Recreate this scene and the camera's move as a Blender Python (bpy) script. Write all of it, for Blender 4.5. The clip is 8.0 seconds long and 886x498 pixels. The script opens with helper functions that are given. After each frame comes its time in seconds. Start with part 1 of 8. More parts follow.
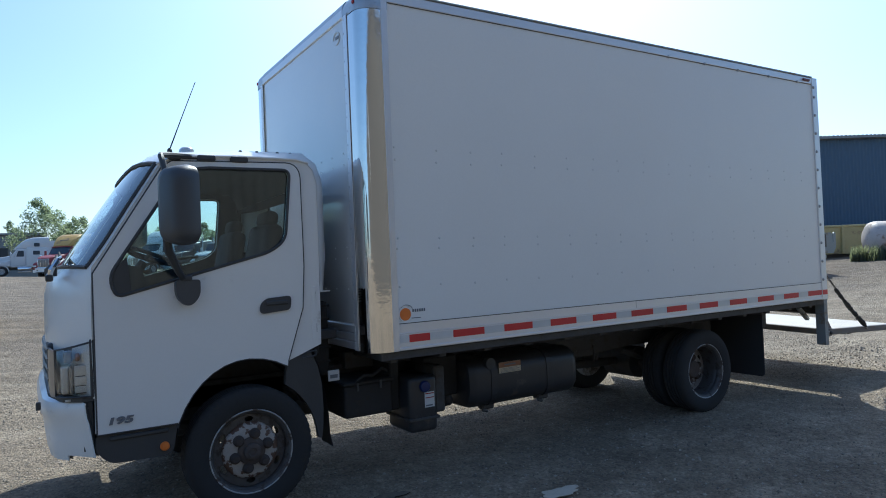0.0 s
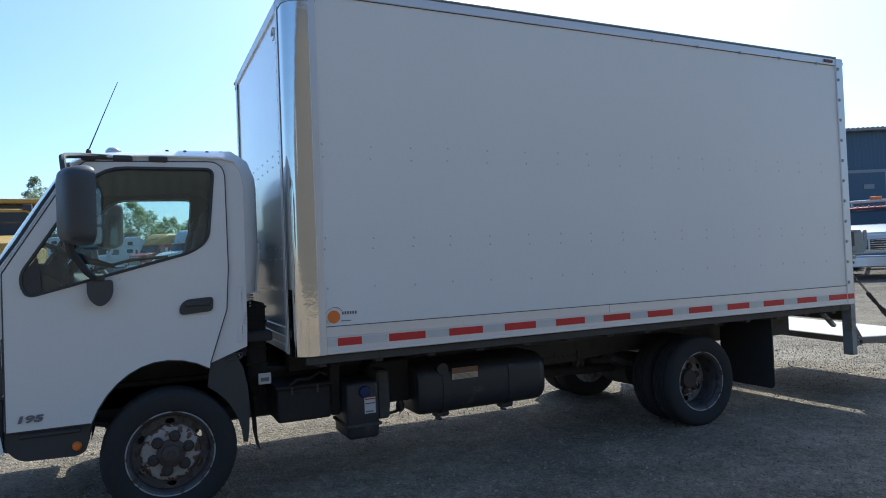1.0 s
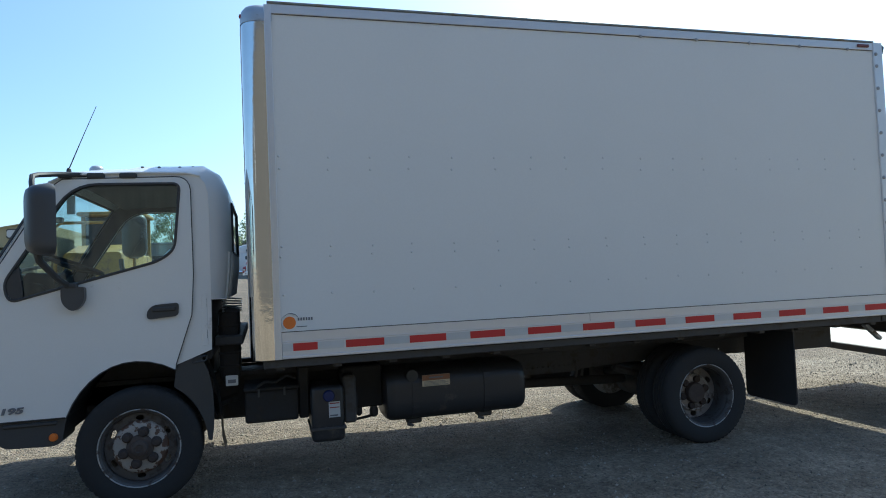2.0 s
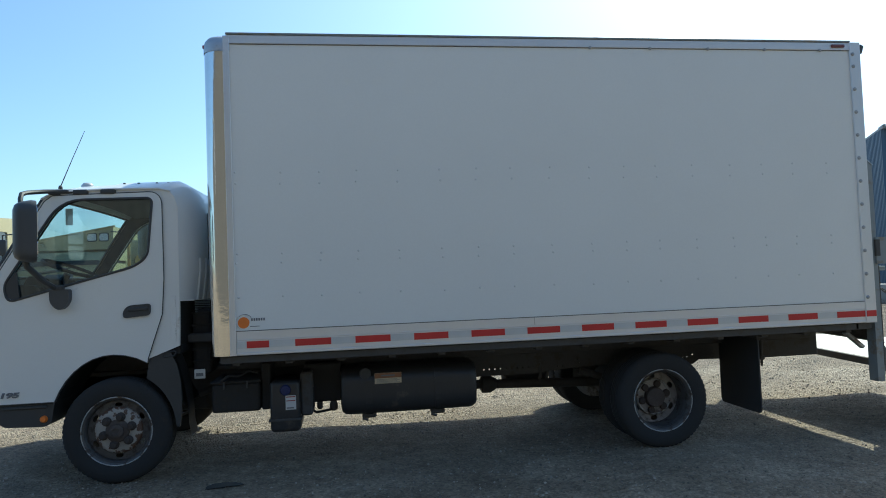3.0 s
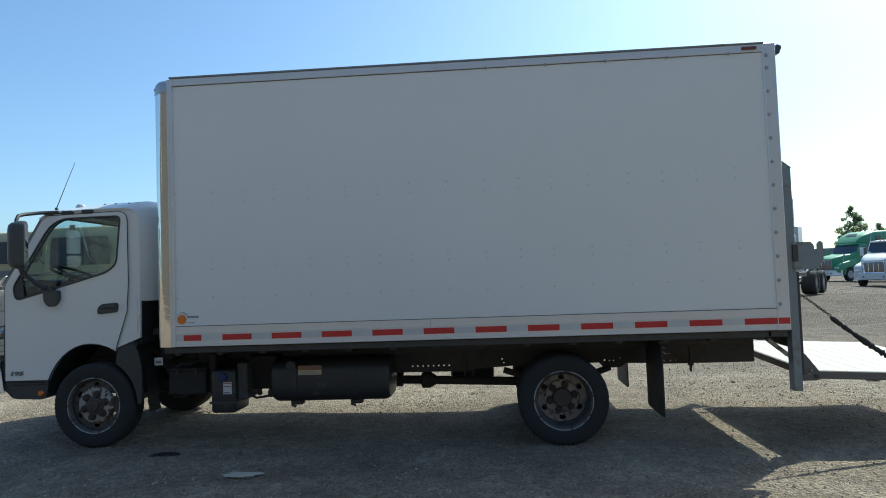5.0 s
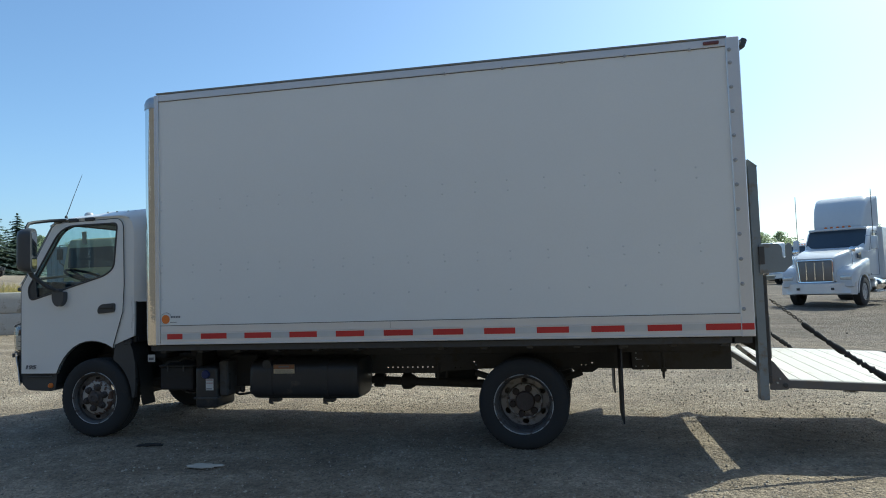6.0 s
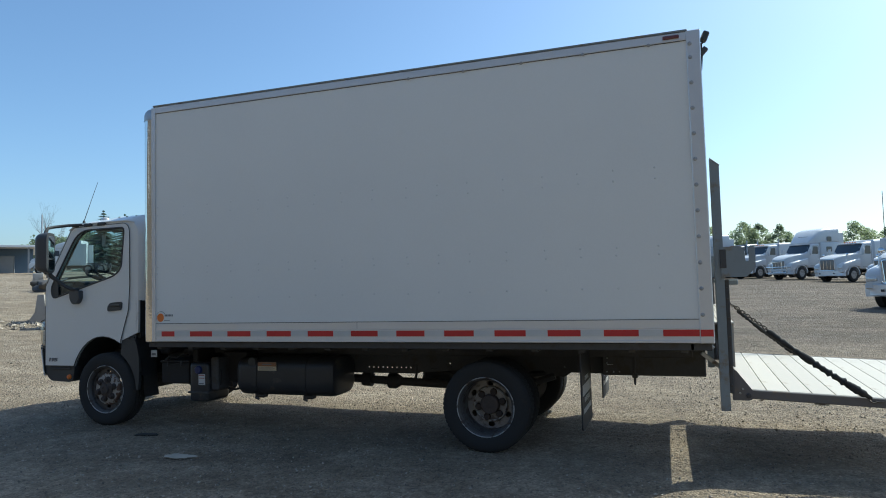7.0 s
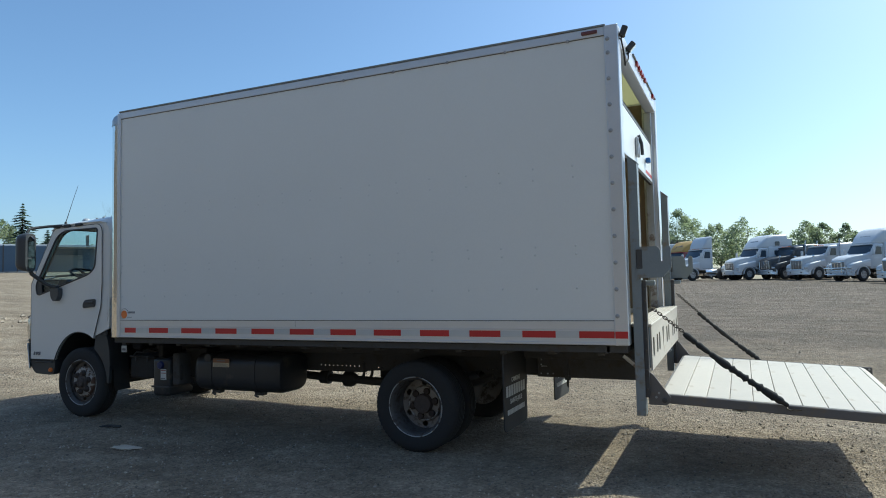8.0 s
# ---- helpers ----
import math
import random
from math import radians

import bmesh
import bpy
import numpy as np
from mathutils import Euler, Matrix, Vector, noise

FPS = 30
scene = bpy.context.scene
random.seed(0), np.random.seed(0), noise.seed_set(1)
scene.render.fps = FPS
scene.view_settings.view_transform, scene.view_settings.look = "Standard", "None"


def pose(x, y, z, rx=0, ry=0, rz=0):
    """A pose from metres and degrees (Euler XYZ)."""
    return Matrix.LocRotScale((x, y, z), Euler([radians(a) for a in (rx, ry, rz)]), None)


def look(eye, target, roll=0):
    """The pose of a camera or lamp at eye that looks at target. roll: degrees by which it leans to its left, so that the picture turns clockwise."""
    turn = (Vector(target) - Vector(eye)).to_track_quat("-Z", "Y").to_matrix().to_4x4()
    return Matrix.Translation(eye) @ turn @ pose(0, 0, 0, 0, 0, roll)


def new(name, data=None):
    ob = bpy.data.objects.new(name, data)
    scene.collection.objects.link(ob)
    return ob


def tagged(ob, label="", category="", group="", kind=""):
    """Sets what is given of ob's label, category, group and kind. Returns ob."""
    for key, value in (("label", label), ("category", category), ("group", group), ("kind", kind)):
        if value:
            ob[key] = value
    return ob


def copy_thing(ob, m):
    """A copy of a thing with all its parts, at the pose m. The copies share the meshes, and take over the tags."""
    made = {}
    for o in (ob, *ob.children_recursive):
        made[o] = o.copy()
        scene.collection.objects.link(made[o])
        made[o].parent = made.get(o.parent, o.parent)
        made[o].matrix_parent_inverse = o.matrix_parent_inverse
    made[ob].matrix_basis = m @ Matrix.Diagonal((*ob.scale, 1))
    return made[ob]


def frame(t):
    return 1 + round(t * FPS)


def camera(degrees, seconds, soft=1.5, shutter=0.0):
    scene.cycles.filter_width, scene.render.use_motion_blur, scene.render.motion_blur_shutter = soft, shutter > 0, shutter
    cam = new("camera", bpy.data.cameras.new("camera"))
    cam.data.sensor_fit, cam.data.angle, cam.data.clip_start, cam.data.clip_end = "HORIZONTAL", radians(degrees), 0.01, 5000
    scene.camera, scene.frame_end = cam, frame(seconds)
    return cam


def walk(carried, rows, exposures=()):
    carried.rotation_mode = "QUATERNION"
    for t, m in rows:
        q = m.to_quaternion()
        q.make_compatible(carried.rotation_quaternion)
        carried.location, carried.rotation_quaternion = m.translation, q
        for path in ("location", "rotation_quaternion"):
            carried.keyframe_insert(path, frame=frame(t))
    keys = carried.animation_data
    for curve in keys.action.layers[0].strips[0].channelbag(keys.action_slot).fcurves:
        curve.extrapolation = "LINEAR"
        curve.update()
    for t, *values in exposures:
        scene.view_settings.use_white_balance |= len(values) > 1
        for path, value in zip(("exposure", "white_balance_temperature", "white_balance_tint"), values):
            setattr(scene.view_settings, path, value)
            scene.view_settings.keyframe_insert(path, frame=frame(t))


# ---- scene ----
cam = camera(67.9, 8.0, soft=1.0)
PATH = [
    (0, (-1.133, -3.992, 1.599), (-0.078, -2.293, 1.633), -2.4),
    (0.5, (-0.651, -4.199, 1.651), (0.322, -2.452, 1.666), -2.0),
    (1, (-0.143, -4.271, 1.574), (0.698, -2.457, 1.613), -2.3),
    (1.2, (0.032, -4.33, 1.580), (0.804, -2.486, 1.626), -2.4),
    (2.3, (1.177, -4.785, 1.537), (1.633, -2.839, 1.606), -2.3),
    (2.5, (1.365, -4.875, 1.555), (1.779, -2.92, 1.622), -2.2),
    (3, (1.858, -5.178, 1.543), (2.131, -3.198, 1.622), -2.2),
    (3.5, (2.385, -5.407, 1.548), (2.568, -3.417, 1.629), -2.1),
    (4, (2.827, -5.66, 1.556), (2.925, -3.665, 1.646), -2.1),
    (4.5, (3.361, -5.767, 1.523), (3.327, -3.769, 1.605), -2.1),
    (4.7, (3.564, -5.796, 1.530), (3.480, -3.800, 1.616), -2.1),
    (5.8, (4.789, -5.763, 1.503), (4.432, -3.798, 1.602), -1.9),
    (6, (5.004, -5.729, 1.487), (4.594, -3.775, 1.595), -1.9),
    (6.5, (5.554, -5.646, 1.51), (5.004, -3.726, 1.614), -1.7),
    (7, (6.09, -5.486, 1.499), (5.426, -3.603, 1.607), -1.6),
    (7.5, (6.662, -5.33, 1.481), (5.912, -3.479, 1.595), -1.5),
    (8, (7.138, -5.084, 1.469), (6.314, -3.265, 1.581), -1.3),
]
walk(cam, [(t, look(eye, target, roll)) for t, eye, target, roll in PATH], [(0.0, 0.55, 5030.0, 2.0), (1.0, 0.65, 5060.0, 1.5), (3.0, 0.73, 5260.0, -5.5), (4.0, 0.61, 5230.0, -6.0), (5.5, 0.54, 5330.0, -3.5), (8.0, 0.44, 5330.0, -2.0)])
# ---- world, sun ----
SUN_AZ, SUN_EL = 40.5, 46.5   # degrees from +y towards +x, and above the ground
world = bpy.data.worlds.new("sky")
scene.world = world
world.use_nodes = True
wn = world.node_tree.nodes
wn.clear()
sky = wn.new("ShaderNodeTexSky")
sky.sky_type, sky.sun_disc = "NISHITA", False
sky.sun_elevation, sky.sun_rotation = radians(SUN_EL), radians(SUN_AZ)
sky.air_density, sky.dust_density, sky.ozone_density, sky.altitude = 1.0, 2.4, 1.3, 400.0
bg = wn.new("ShaderNodeBackground")
bg.inputs["Strength"].default_value = 0.116
wo = wn.new("ShaderNodeOutputWorld")
world.node_tree.links.new(sky.outputs[0], bg.inputs[0])
world.node_tree.links.new(bg.outputs[0], wo.inputs[0])
sun_data = bpy.data.lights.new("sun", "SUN")
sun_data.energy, sun_data.angle, sun_data.color = 4.0, radians(0.53), (1.0, 0.87, 0.68)
sun = new("sun", sun_data)
_d = Vector((math.sin(radians(SUN_AZ)) * math.cos(radians(SUN_EL)), math.cos(radians(SUN_AZ)) * math.cos(radians(SUN_EL)), math.sin(radians(SUN_EL))))
sun.matrix_world = look(_d * 60, (0, 0, 0))


# ---- materials ----
def mat(name, color, rough=0.6, metal=0.0, vary=0.12, grain=40.0, blotch=1.5, bump=0.1, dirt=None, dirt_amount=0.0, dirt_scale=3.0, coat=0.0, random_shade=0.0):
    """A surface with fine grain, broad blotches, an optional layer of dirt or rust in patches, and relief."""
    m = bpy.data.materials.new(name)
    m.use_nodes = True
    nt = m.node_tree
    n, ln = nt.nodes, nt.links
    p = n["Principled BSDF"]
    p.inputs["Metallic"].default_value = metal
    p.inputs["Coat Weight"].default_value = coat
    p.inputs["Coat Roughness"].default_value = 0.08
    tc = n.new("ShaderNodeTexCoord")

    def noise_tex(scale, detail, rough_n=0.6):
        t = n.new("ShaderNodeTexNoise")
        t.inputs["Scale"].default_value, t.inputs["Detail"].default_value, t.inputs["Roughness"].default_value = scale, detail, rough_n
        ln.new(tc.outputs["Object"], t.inputs["Vector"])
        return t.outputs[0]

    def mathn(op, a, b):
        t = n.new("ShaderNodeMath")
        t.operation = op
        for k, v in enumerate((a, b)):
            if isinstance(v, (int, float)):
                t.inputs[k].default_value = v
            else:
                ln.new(v, t.inputs[k])
        return t.outputs[0]

    fine, broad = noise_tex(grain, 4), noise_tex(blotch, 5)
    shade = mathn("ADD", mathn("MULTIPLY", mathn("SUBTRACT", fine, 0.5), vary), mathn("MULTIPLY", mathn("SUBTRACT", broad, 0.5), vary * 1.6))
    if random_shade:
        info = n.new("ShaderNodeObjectInfo")
        shade = mathn("ADD", shade, mathn("MULTIPLY", mathn("SUBTRACT", info.outputs["Random"], 0.5), random_shade))
    hsv = n.new("ShaderNodeHueSaturation")
    hsv.inputs["Color"].default_value = (*color, 1)
    ln.new(mathn("ADD", shade, 1.0), hsv.inputs["Value"])
    col = hsv.outputs[0]
    rough_out = mathn("ADD", mathn("MULTIPLY", mathn("SUBTRACT", broad, 0.5), 0.25), rough)
    if dirt:
        ramp = n.new("ShaderNodeMapRange")
        ramp.inputs[1].default_value, ramp.inputs[2].default_value = 0.62 - 0.3 * dirt_amount, 0.70 - 0.25 * dirt_amount
        ln.new(noise_tex(dirt_scale, 8, 0.68), ramp.inputs[0])
        mix = n.new("ShaderNodeMix")
        mix.data_type = "RGBA"
        ln.new(ramp.outputs[0], mix.inputs[0])
        ln.new(col, mix.inputs[6])
        mix.inputs[7].default_value = (*dirt, 1)
        col = mix.outputs[2]
        rough_out = mathn("ADD", rough_out, mathn("MULTIPLY", ramp.outputs[0], 0.3))
        if metal > 0.3:
            ln.new(mathn("MULTIPLY", mathn("SUBTRACT", 1.0, ramp.outputs[0]), metal), p.inputs["Metallic"])
    ln.new(col, p.inputs["Base Color"])
    ln.new(rough_out, p.inputs["Roughness"])
    if bump:
        bn = n.new("ShaderNodeBump")
        bn.inputs["Strength"].default_value, bn.inputs["Distance"].default_value = bump, 0.02
        ln.new(mathn("ADD", fine, broad), bn.inputs["Height"])
        ln.new(bn.outputs[0], p.inputs["Normal"])
    return m


def flaking_mat(name, paint, rust, r0, r1):
    """Chalky paint on a round disc that flakes to rust, more so from the radius r0 out to r1."""
    m = mat(name, paint, 0.62, vary=0.3, grain=60, blotch=9, bump=0.12)
    n, ln = m.node_tree.nodes, m.node_tree.links
    p = n["Principled BSDF"]
    col = p.inputs["Base Color"].links[0].from_socket
    tc = n.new("ShaderNodeTexCoord")
    flat = n.new("ShaderNodeVectorMath")
    flat.operation = "MULTIPLY"
    flat.inputs[1].default_value = (1, 0, 1)
    size = n.new("ShaderNodeVectorMath")
    size.operation = "LENGTH"
    ln.new(tc.outputs["Object"], flat.inputs[0])
    ln.new(flat.outputs[0], size.inputs[0])
    edge = n.new("ShaderNodeMapRange")
    edge.inputs[1].default_value, edge.inputs[2].default_value, edge.inputs[3].default_value, edge.inputs[4].default_value = r0, r1, -0.07, 0.10
    ln.new(size.outputs["Value"], edge.inputs[0])
    t = n.new("ShaderNodeTexNoise")
    t.inputs["Scale"].default_value, t.inputs["Detail"].default_value, t.inputs["Roughness"].default_value = 17.0, 8.0, 0.62
    ln.new(tc.outputs["Object"], t.inputs["Vector"])
    add = n.new("ShaderNodeMath")
    add.operation = "ADD"
    ln.new(edge.outputs[0], add.inputs[0])
    ln.new(t.outputs[0], add.inputs[1])
    cut = n.new("ShaderNodeMapRange")
    cut.inputs[1].default_value, cut.inputs[2].default_value = 0.54, 0.575
    ln.new(add.outputs[0], cut.inputs[0])
    mix = n.new("ShaderNodeMix")
    mix.data_type = "RGBA"
    ln.new(cut.outputs[0], mix.inputs[0])
    ln.new(col, mix.inputs[6])
    mix.inputs[7].default_value = (*rust, 1)
    ln.new(mix.outputs[2], p.inputs["Base Color"])
    return m


def glass_mat(name, tint, gloss_rough=0.02, base=0.055, gain=0.55, bend=4.5):
    """A thin pane: light goes straight through, tinted, with a mirror layer that grows at a glance."""
    m = bpy.data.materials.new(name)
    m.use_nodes = True
    nt = m.node_tree
    n, ln = nt.nodes, nt.links
    n.remove(n["Principled BSDF"])
    clear, gloss, fres, mix = n.new("ShaderNodeBsdfTransparent"), n.new("ShaderNodeBsdfGlossy"), n.new("ShaderNodeLayerWeight"), n.new("ShaderNodeMixShader")
    clear.inputs[0].default_value = (*tint, 1)
    gloss.inputs["Roughness"].default_value = gloss_rough
    fres.inputs[0].default_value = 0.5
    power, scale = n.new("ShaderNodeMath"), n.new("ShaderNodeMath")
    power.operation, scale.operation = "POWER", "MULTIPLY_ADD"
    power.inputs[1].default_value = bend
    scale.inputs[1].default_value, scale.inputs[2].default_value = gain, base
    ln.new(fres.outputs["Facing"], power.inputs[0])
    ln.new(power.outputs[0], scale.inputs[0])
    ln.new(scale.outputs[0], mix.inputs[0])
    ln.new(clear.outputs[0], mix.inputs[1])
    ln.new(gloss.outputs[0], mix.inputs[2])
    ln.new(mix.outputs[0], n["Material Output"].inputs[0])
    return m


def ground_mat():
    m = bpy.data.materials.new("gravel_ground")
    m.use_nodes = True
    nt = m.node_tree
    n, ln = nt.nodes, nt.links
    p = n["Principled BSDF"]
    tc = n.new("ShaderNodeTexCoord")

    def tex(kind, scale, **kw):
        t = n.new(kind)
        t.inputs["Scale"].default_value = scale
        for k, v in kw.items():
            t.inputs[k].default_value = v
        ln.new(tc.outputs["Object"], t.inputs["Vector"])
        return t

    big = tex("ShaderNodeTexNoise", 0.16, Detail=6.0, Roughness=0.6)
    mid = tex("ShaderNodeTexNoise", 1.7, Detail=8.0, Roughness=0.65)
    fine = tex("ShaderNodeTexNoise", 34.0, Detail=5.0, Roughness=0.7)
    peb = tex("ShaderNodeTexVoronoi", 52.0)
    peb2 = tex("ShaderNodeTexVoronoi", 24.0)
    low = tex("ShaderNodeTexNoise", 9.0, Detail=7.0, Roughness=0.72)
    mapping = n.new("ShaderNodeMapping")
    mapping.inputs["Rotation"].default_value = (0, 0, 0.35)
    mapping.inputs["Scale"].default_value = (0.45, 1.0, 1.0)
    ln.new(tc.outputs["Object"], mapping.inputs["Vector"])
    track = n.new("ShaderNodeTexNoise")
    track.inputs["Scale"].default_value, track.inputs["Detail"].default_value, track.inputs["Distortion"].default_value = 0.7, 7.0, 2.2
    ln.new(mapping.outputs[0], track.inputs["Vector"])
    ramp = n.new("ShaderNodeValToRGB")
    cr = ramp.color_ramp
    cr.elements[0].position, cr.elements[0].color = 0.38, (0.235, 0.184, 0.126, 1)
    cr.elements[1].position, cr.elements[1].color = 0.62, (0.475, 0.388, 0.282, 1)
    e = cr.elements.new(0.5)
    e.color = (0.348, 0.278, 0.194, 1)
    add = n.new("ShaderNodeMath")
    add.operation = "ADD"
    ln.new(big.outputs[0], add.inputs[0])
    ln.new(mid.outputs[0], add.inputs[1])
    half = n.new("ShaderNodeMath")
    half.operation = "MULTIPLY"
    half.inputs[1].default_value = 0.5
    add2 = n.new("ShaderNodeMath")
    add2.operation = "ADD"
    ln.new(add.outputs[0], add2.inputs[0])
    ln.new(track.outputs[0], add2.inputs[1])
    half.inputs[1].default_value = 0.3333
    ln.new(add2.outputs[0], half.inputs[0])
    ln.new(half.outputs[0], ramp.inputs[0])
    stone = n.new("ShaderNodeValToRGB")
    stone.color_ramp.elements[0].color, stone.color_ramp.elements[1].color = (0.30, 0.295, 0.29, 1), (1.75, 1.72, 1.66, 1)
    ln.new(peb.outputs["Color"], stone.inputs[0])
    mul = n.new("ShaderNodeMix")
    mul.data_type, mul.blend_type = "RGBA", "MULTIPLY"
    mul.inputs[0].default_value = 0.5
    ln.new(ramp.outputs[0], mul.inputs[6])
    ln.new(stone.outputs[0], mul.inputs[7])
    clod = n.new("ShaderNodeMapRange")
    clod.inputs[1].default_value, clod.inputs[2].default_value = 0.36, 0.66
    clod.inputs[3].default_value, clod.inputs[4].default_value = 0.74, 1.22
    ln.new(low.outputs[0], clod.inputs[0])
    mul2 = n.new("ShaderNodeMix")
    mul2.data_type, mul2.blend_type = "RGBA", "MULTIPLY"
    mul2.inputs[0].default_value = 1.0
    ln.new(mul.outputs[2], mul2.inputs[6])
    ln.new(clod.outputs[0], mul2.inputs[7])
    fr = n.new("ShaderNodeMapRange")
    fr.inputs[3].default_value, fr.inputs[4].default_value = 0.76, 1.24
    ln.new(fine.outputs[0], fr.inputs[0])
    hsv = n.new("ShaderNodeHueSaturation")
    # scattered single pebbles, some pale and some dark
    spot = tex("ShaderNodeTexVoronoi", 27.0)
    kind = n.new("ShaderNodeSeparateColor")
    ln.new(spot.outputs["Color"], kind.inputs[0])
    inside = n.new("ShaderNodeMapRange")
    inside.inputs[1].default_value, inside.inputs[2].default_value, inside.inputs[3].default_value, inside.inputs[4].default_value = 0.22, 0.34, 1.0, 0.0
    ln.new(spot.outputs["Distance"], inside.inputs[0])
    shade = n.new("ShaderNodeValToRGB")
    shade.color_ramp.interpolation = "CONSTANT"
    shade.color_ramp.elements[0].color = (0.6, 0.6, 0.6, 1)
    shade.color_ramp.elements[1].position, shade.color_ramp.elements[1].color = 0.22, (1, 1, 1, 1)
    for at_, v in ((0.74, 1.2), (0.92, 1.4)):
        shade.color_ramp.elements.new(at_).color = (v, v, v, 1)
    ln.new(kind.outputs[0], shade.inputs[0])
    peppered = n.new("ShaderNodeMix")
    peppered.data_type, peppered.blend_type = "RGBA", "MULTIPLY"
    ln.new(inside.outputs[0], peppered.inputs[0])
    ln.new(mul2.outputs[2], peppered.inputs[6])
    ln.new(shade.outputs[0], peppered.inputs[7])
    ln.new(peppered.outputs[2], hsv.inputs["Color"])
    # old wheel tracks that swing across the yard
    rut_map = n.new("ShaderNodeMapping")
    rut_map.inputs["Rotation"].default_value = (0, 0, 1.15)
    ln.new(tc.outputs["Object"], rut_map.inputs["Vector"])
    rut = n.new("ShaderNodeTexWave")
    rut.inputs["Scale"].default_value, rut.inputs["Distortion"].default_value, rut.inputs["Detail"].default_value, rut.inputs["Detail Scale"].default_value, rut.inputs["Detail Roughness"].default_value = 0.16, 30.0, 5.0, 0.5, 0.7
    ln.new(rut_map.outputs[0], rut.inputs["Vector"])
    rut_value = n.new("ShaderNodeMapRange")
    rut_value.inputs[1].default_value, rut_value.inputs[2].default_value, rut_value.inputs[3].default_value, rut_value.inputs[4].default_value = 0.1, 0.95, 0.92, 1.08
    ln.new(rut.outputs["Fac"], rut_value.inputs[0])
    both_values = n.new("ShaderNodeMath")
    both_values.operation = "MULTIPLY"
    ln.new(fr.outputs[0], both_values.inputs[0])
    ln.new(rut_value.outputs[0], both_values.inputs[1])
    ln.new(both_values.outputs[0], hsv.inputs["Value"])
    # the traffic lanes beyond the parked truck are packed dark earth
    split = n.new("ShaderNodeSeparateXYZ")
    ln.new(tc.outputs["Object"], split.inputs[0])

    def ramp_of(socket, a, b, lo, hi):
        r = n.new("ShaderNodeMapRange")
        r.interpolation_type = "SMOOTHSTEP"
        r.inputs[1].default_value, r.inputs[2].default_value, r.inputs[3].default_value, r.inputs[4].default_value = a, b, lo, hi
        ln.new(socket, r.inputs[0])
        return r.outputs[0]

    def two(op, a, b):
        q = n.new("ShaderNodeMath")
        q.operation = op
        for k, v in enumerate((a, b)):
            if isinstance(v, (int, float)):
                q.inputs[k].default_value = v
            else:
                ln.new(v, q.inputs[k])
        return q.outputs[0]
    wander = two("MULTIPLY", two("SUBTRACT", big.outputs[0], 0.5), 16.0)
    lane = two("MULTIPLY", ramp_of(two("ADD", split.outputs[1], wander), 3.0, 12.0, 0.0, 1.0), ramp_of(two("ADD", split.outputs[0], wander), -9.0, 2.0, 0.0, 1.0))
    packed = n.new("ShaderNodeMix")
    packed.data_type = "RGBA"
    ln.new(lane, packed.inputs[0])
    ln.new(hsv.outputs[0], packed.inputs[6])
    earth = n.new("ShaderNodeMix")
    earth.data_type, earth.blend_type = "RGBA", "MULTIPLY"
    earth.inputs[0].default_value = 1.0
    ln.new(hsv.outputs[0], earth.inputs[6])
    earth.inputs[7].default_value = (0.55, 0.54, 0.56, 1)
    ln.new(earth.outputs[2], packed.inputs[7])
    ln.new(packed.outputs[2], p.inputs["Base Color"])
    p.inputs["Roughness"].default_value = 0.92
    h1 = n.new("ShaderNodeMath")
    h1.operation = "SUBTRACT"
    ln.new(fine.outputs[0], h1.inputs[0])
    ln.new(peb.outputs["Distance"], h1.inputs[1])
    h2 = n.new("ShaderNodeMath")
    h2.operation = "SUBTRACT"
    ln.new(h1.outputs[0], h2.inputs[0])
    ln.new(peb2.outputs["Distance"], h2.inputs[1])
    bn = n.new("ShaderNodeBump")
    bn.inputs["Strength"].default_value, bn.inputs["Distance"].default_value = 0.9, 0.045
    h3 = n.new("ShaderNodeMath")
    h3.operation = "MULTIPLY_ADD"
    h3.inputs[1].default_value = 2.6
    ln.new(low.outputs[0], h3.inputs[0])
    ln.new(h2.outputs[0], h3.inputs[2])
    ln.new(h3.outputs[0], bn.inputs["Height"])
    ln.new(bn.outputs[0], p.inputs["Normal"])
    return m


M = {}
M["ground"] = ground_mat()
M["cab_white"] = mat("cab_white", (0.76, 0.77, 0.755), 0.32, vary=0.05, grain=90, blotch=1.2, bump=0.01, dirt=(0.5, 0.48, 0.44), dirt_amount=0.02, dirt_scale=2.2, coat=0.35)
M["box_white"] = mat("box_white", (0.79, 0.80, 0.78), 0.42, vary=0.05, grain=60, blotch=0.9, bump=0.025, coat=0.15)
M["panel_gloss"] = mat("panel_gloss", (0.62, 0.63, 0.62), 0.16, vary=0.05, grain=60, blotch=0.9, bump=0.01, coat=0.6)
M["beige_siding"] = mat("beige_siding", (0.105, 0.094, 0.081), 0.7, vary=0.12, grain=4, blotch=0.3, bump=0.02)
M["rivet_mark"] = mat("rivet_mark", (0.70, 0.71, 0.70), 0.5, vary=0.1, grain=60, blotch=0.9, bump=0.0)
M["rail_silver"] = mat("rail_silver", (0.70, 0.71, 0.73), 0.38, 0.55, vary=0.08, grain=70, blotch=2.0, bump=0.02)
M["stainless"] = mat("stainless", (0.74, 0.72, 0.69), 0.09, 1.0, vary=0.06, grain=7, blotch=1.4, bump=0.07)
M["galvanised"] = mat("galvanised", (0.50, 0.51, 0.52), 0.42, 0.8, vary=0.16, grain=18, blotch=3, bump=0.03, dirt=(0.2, 0.15, 0.11), dirt_amount=0.2, dirt_scale=6)
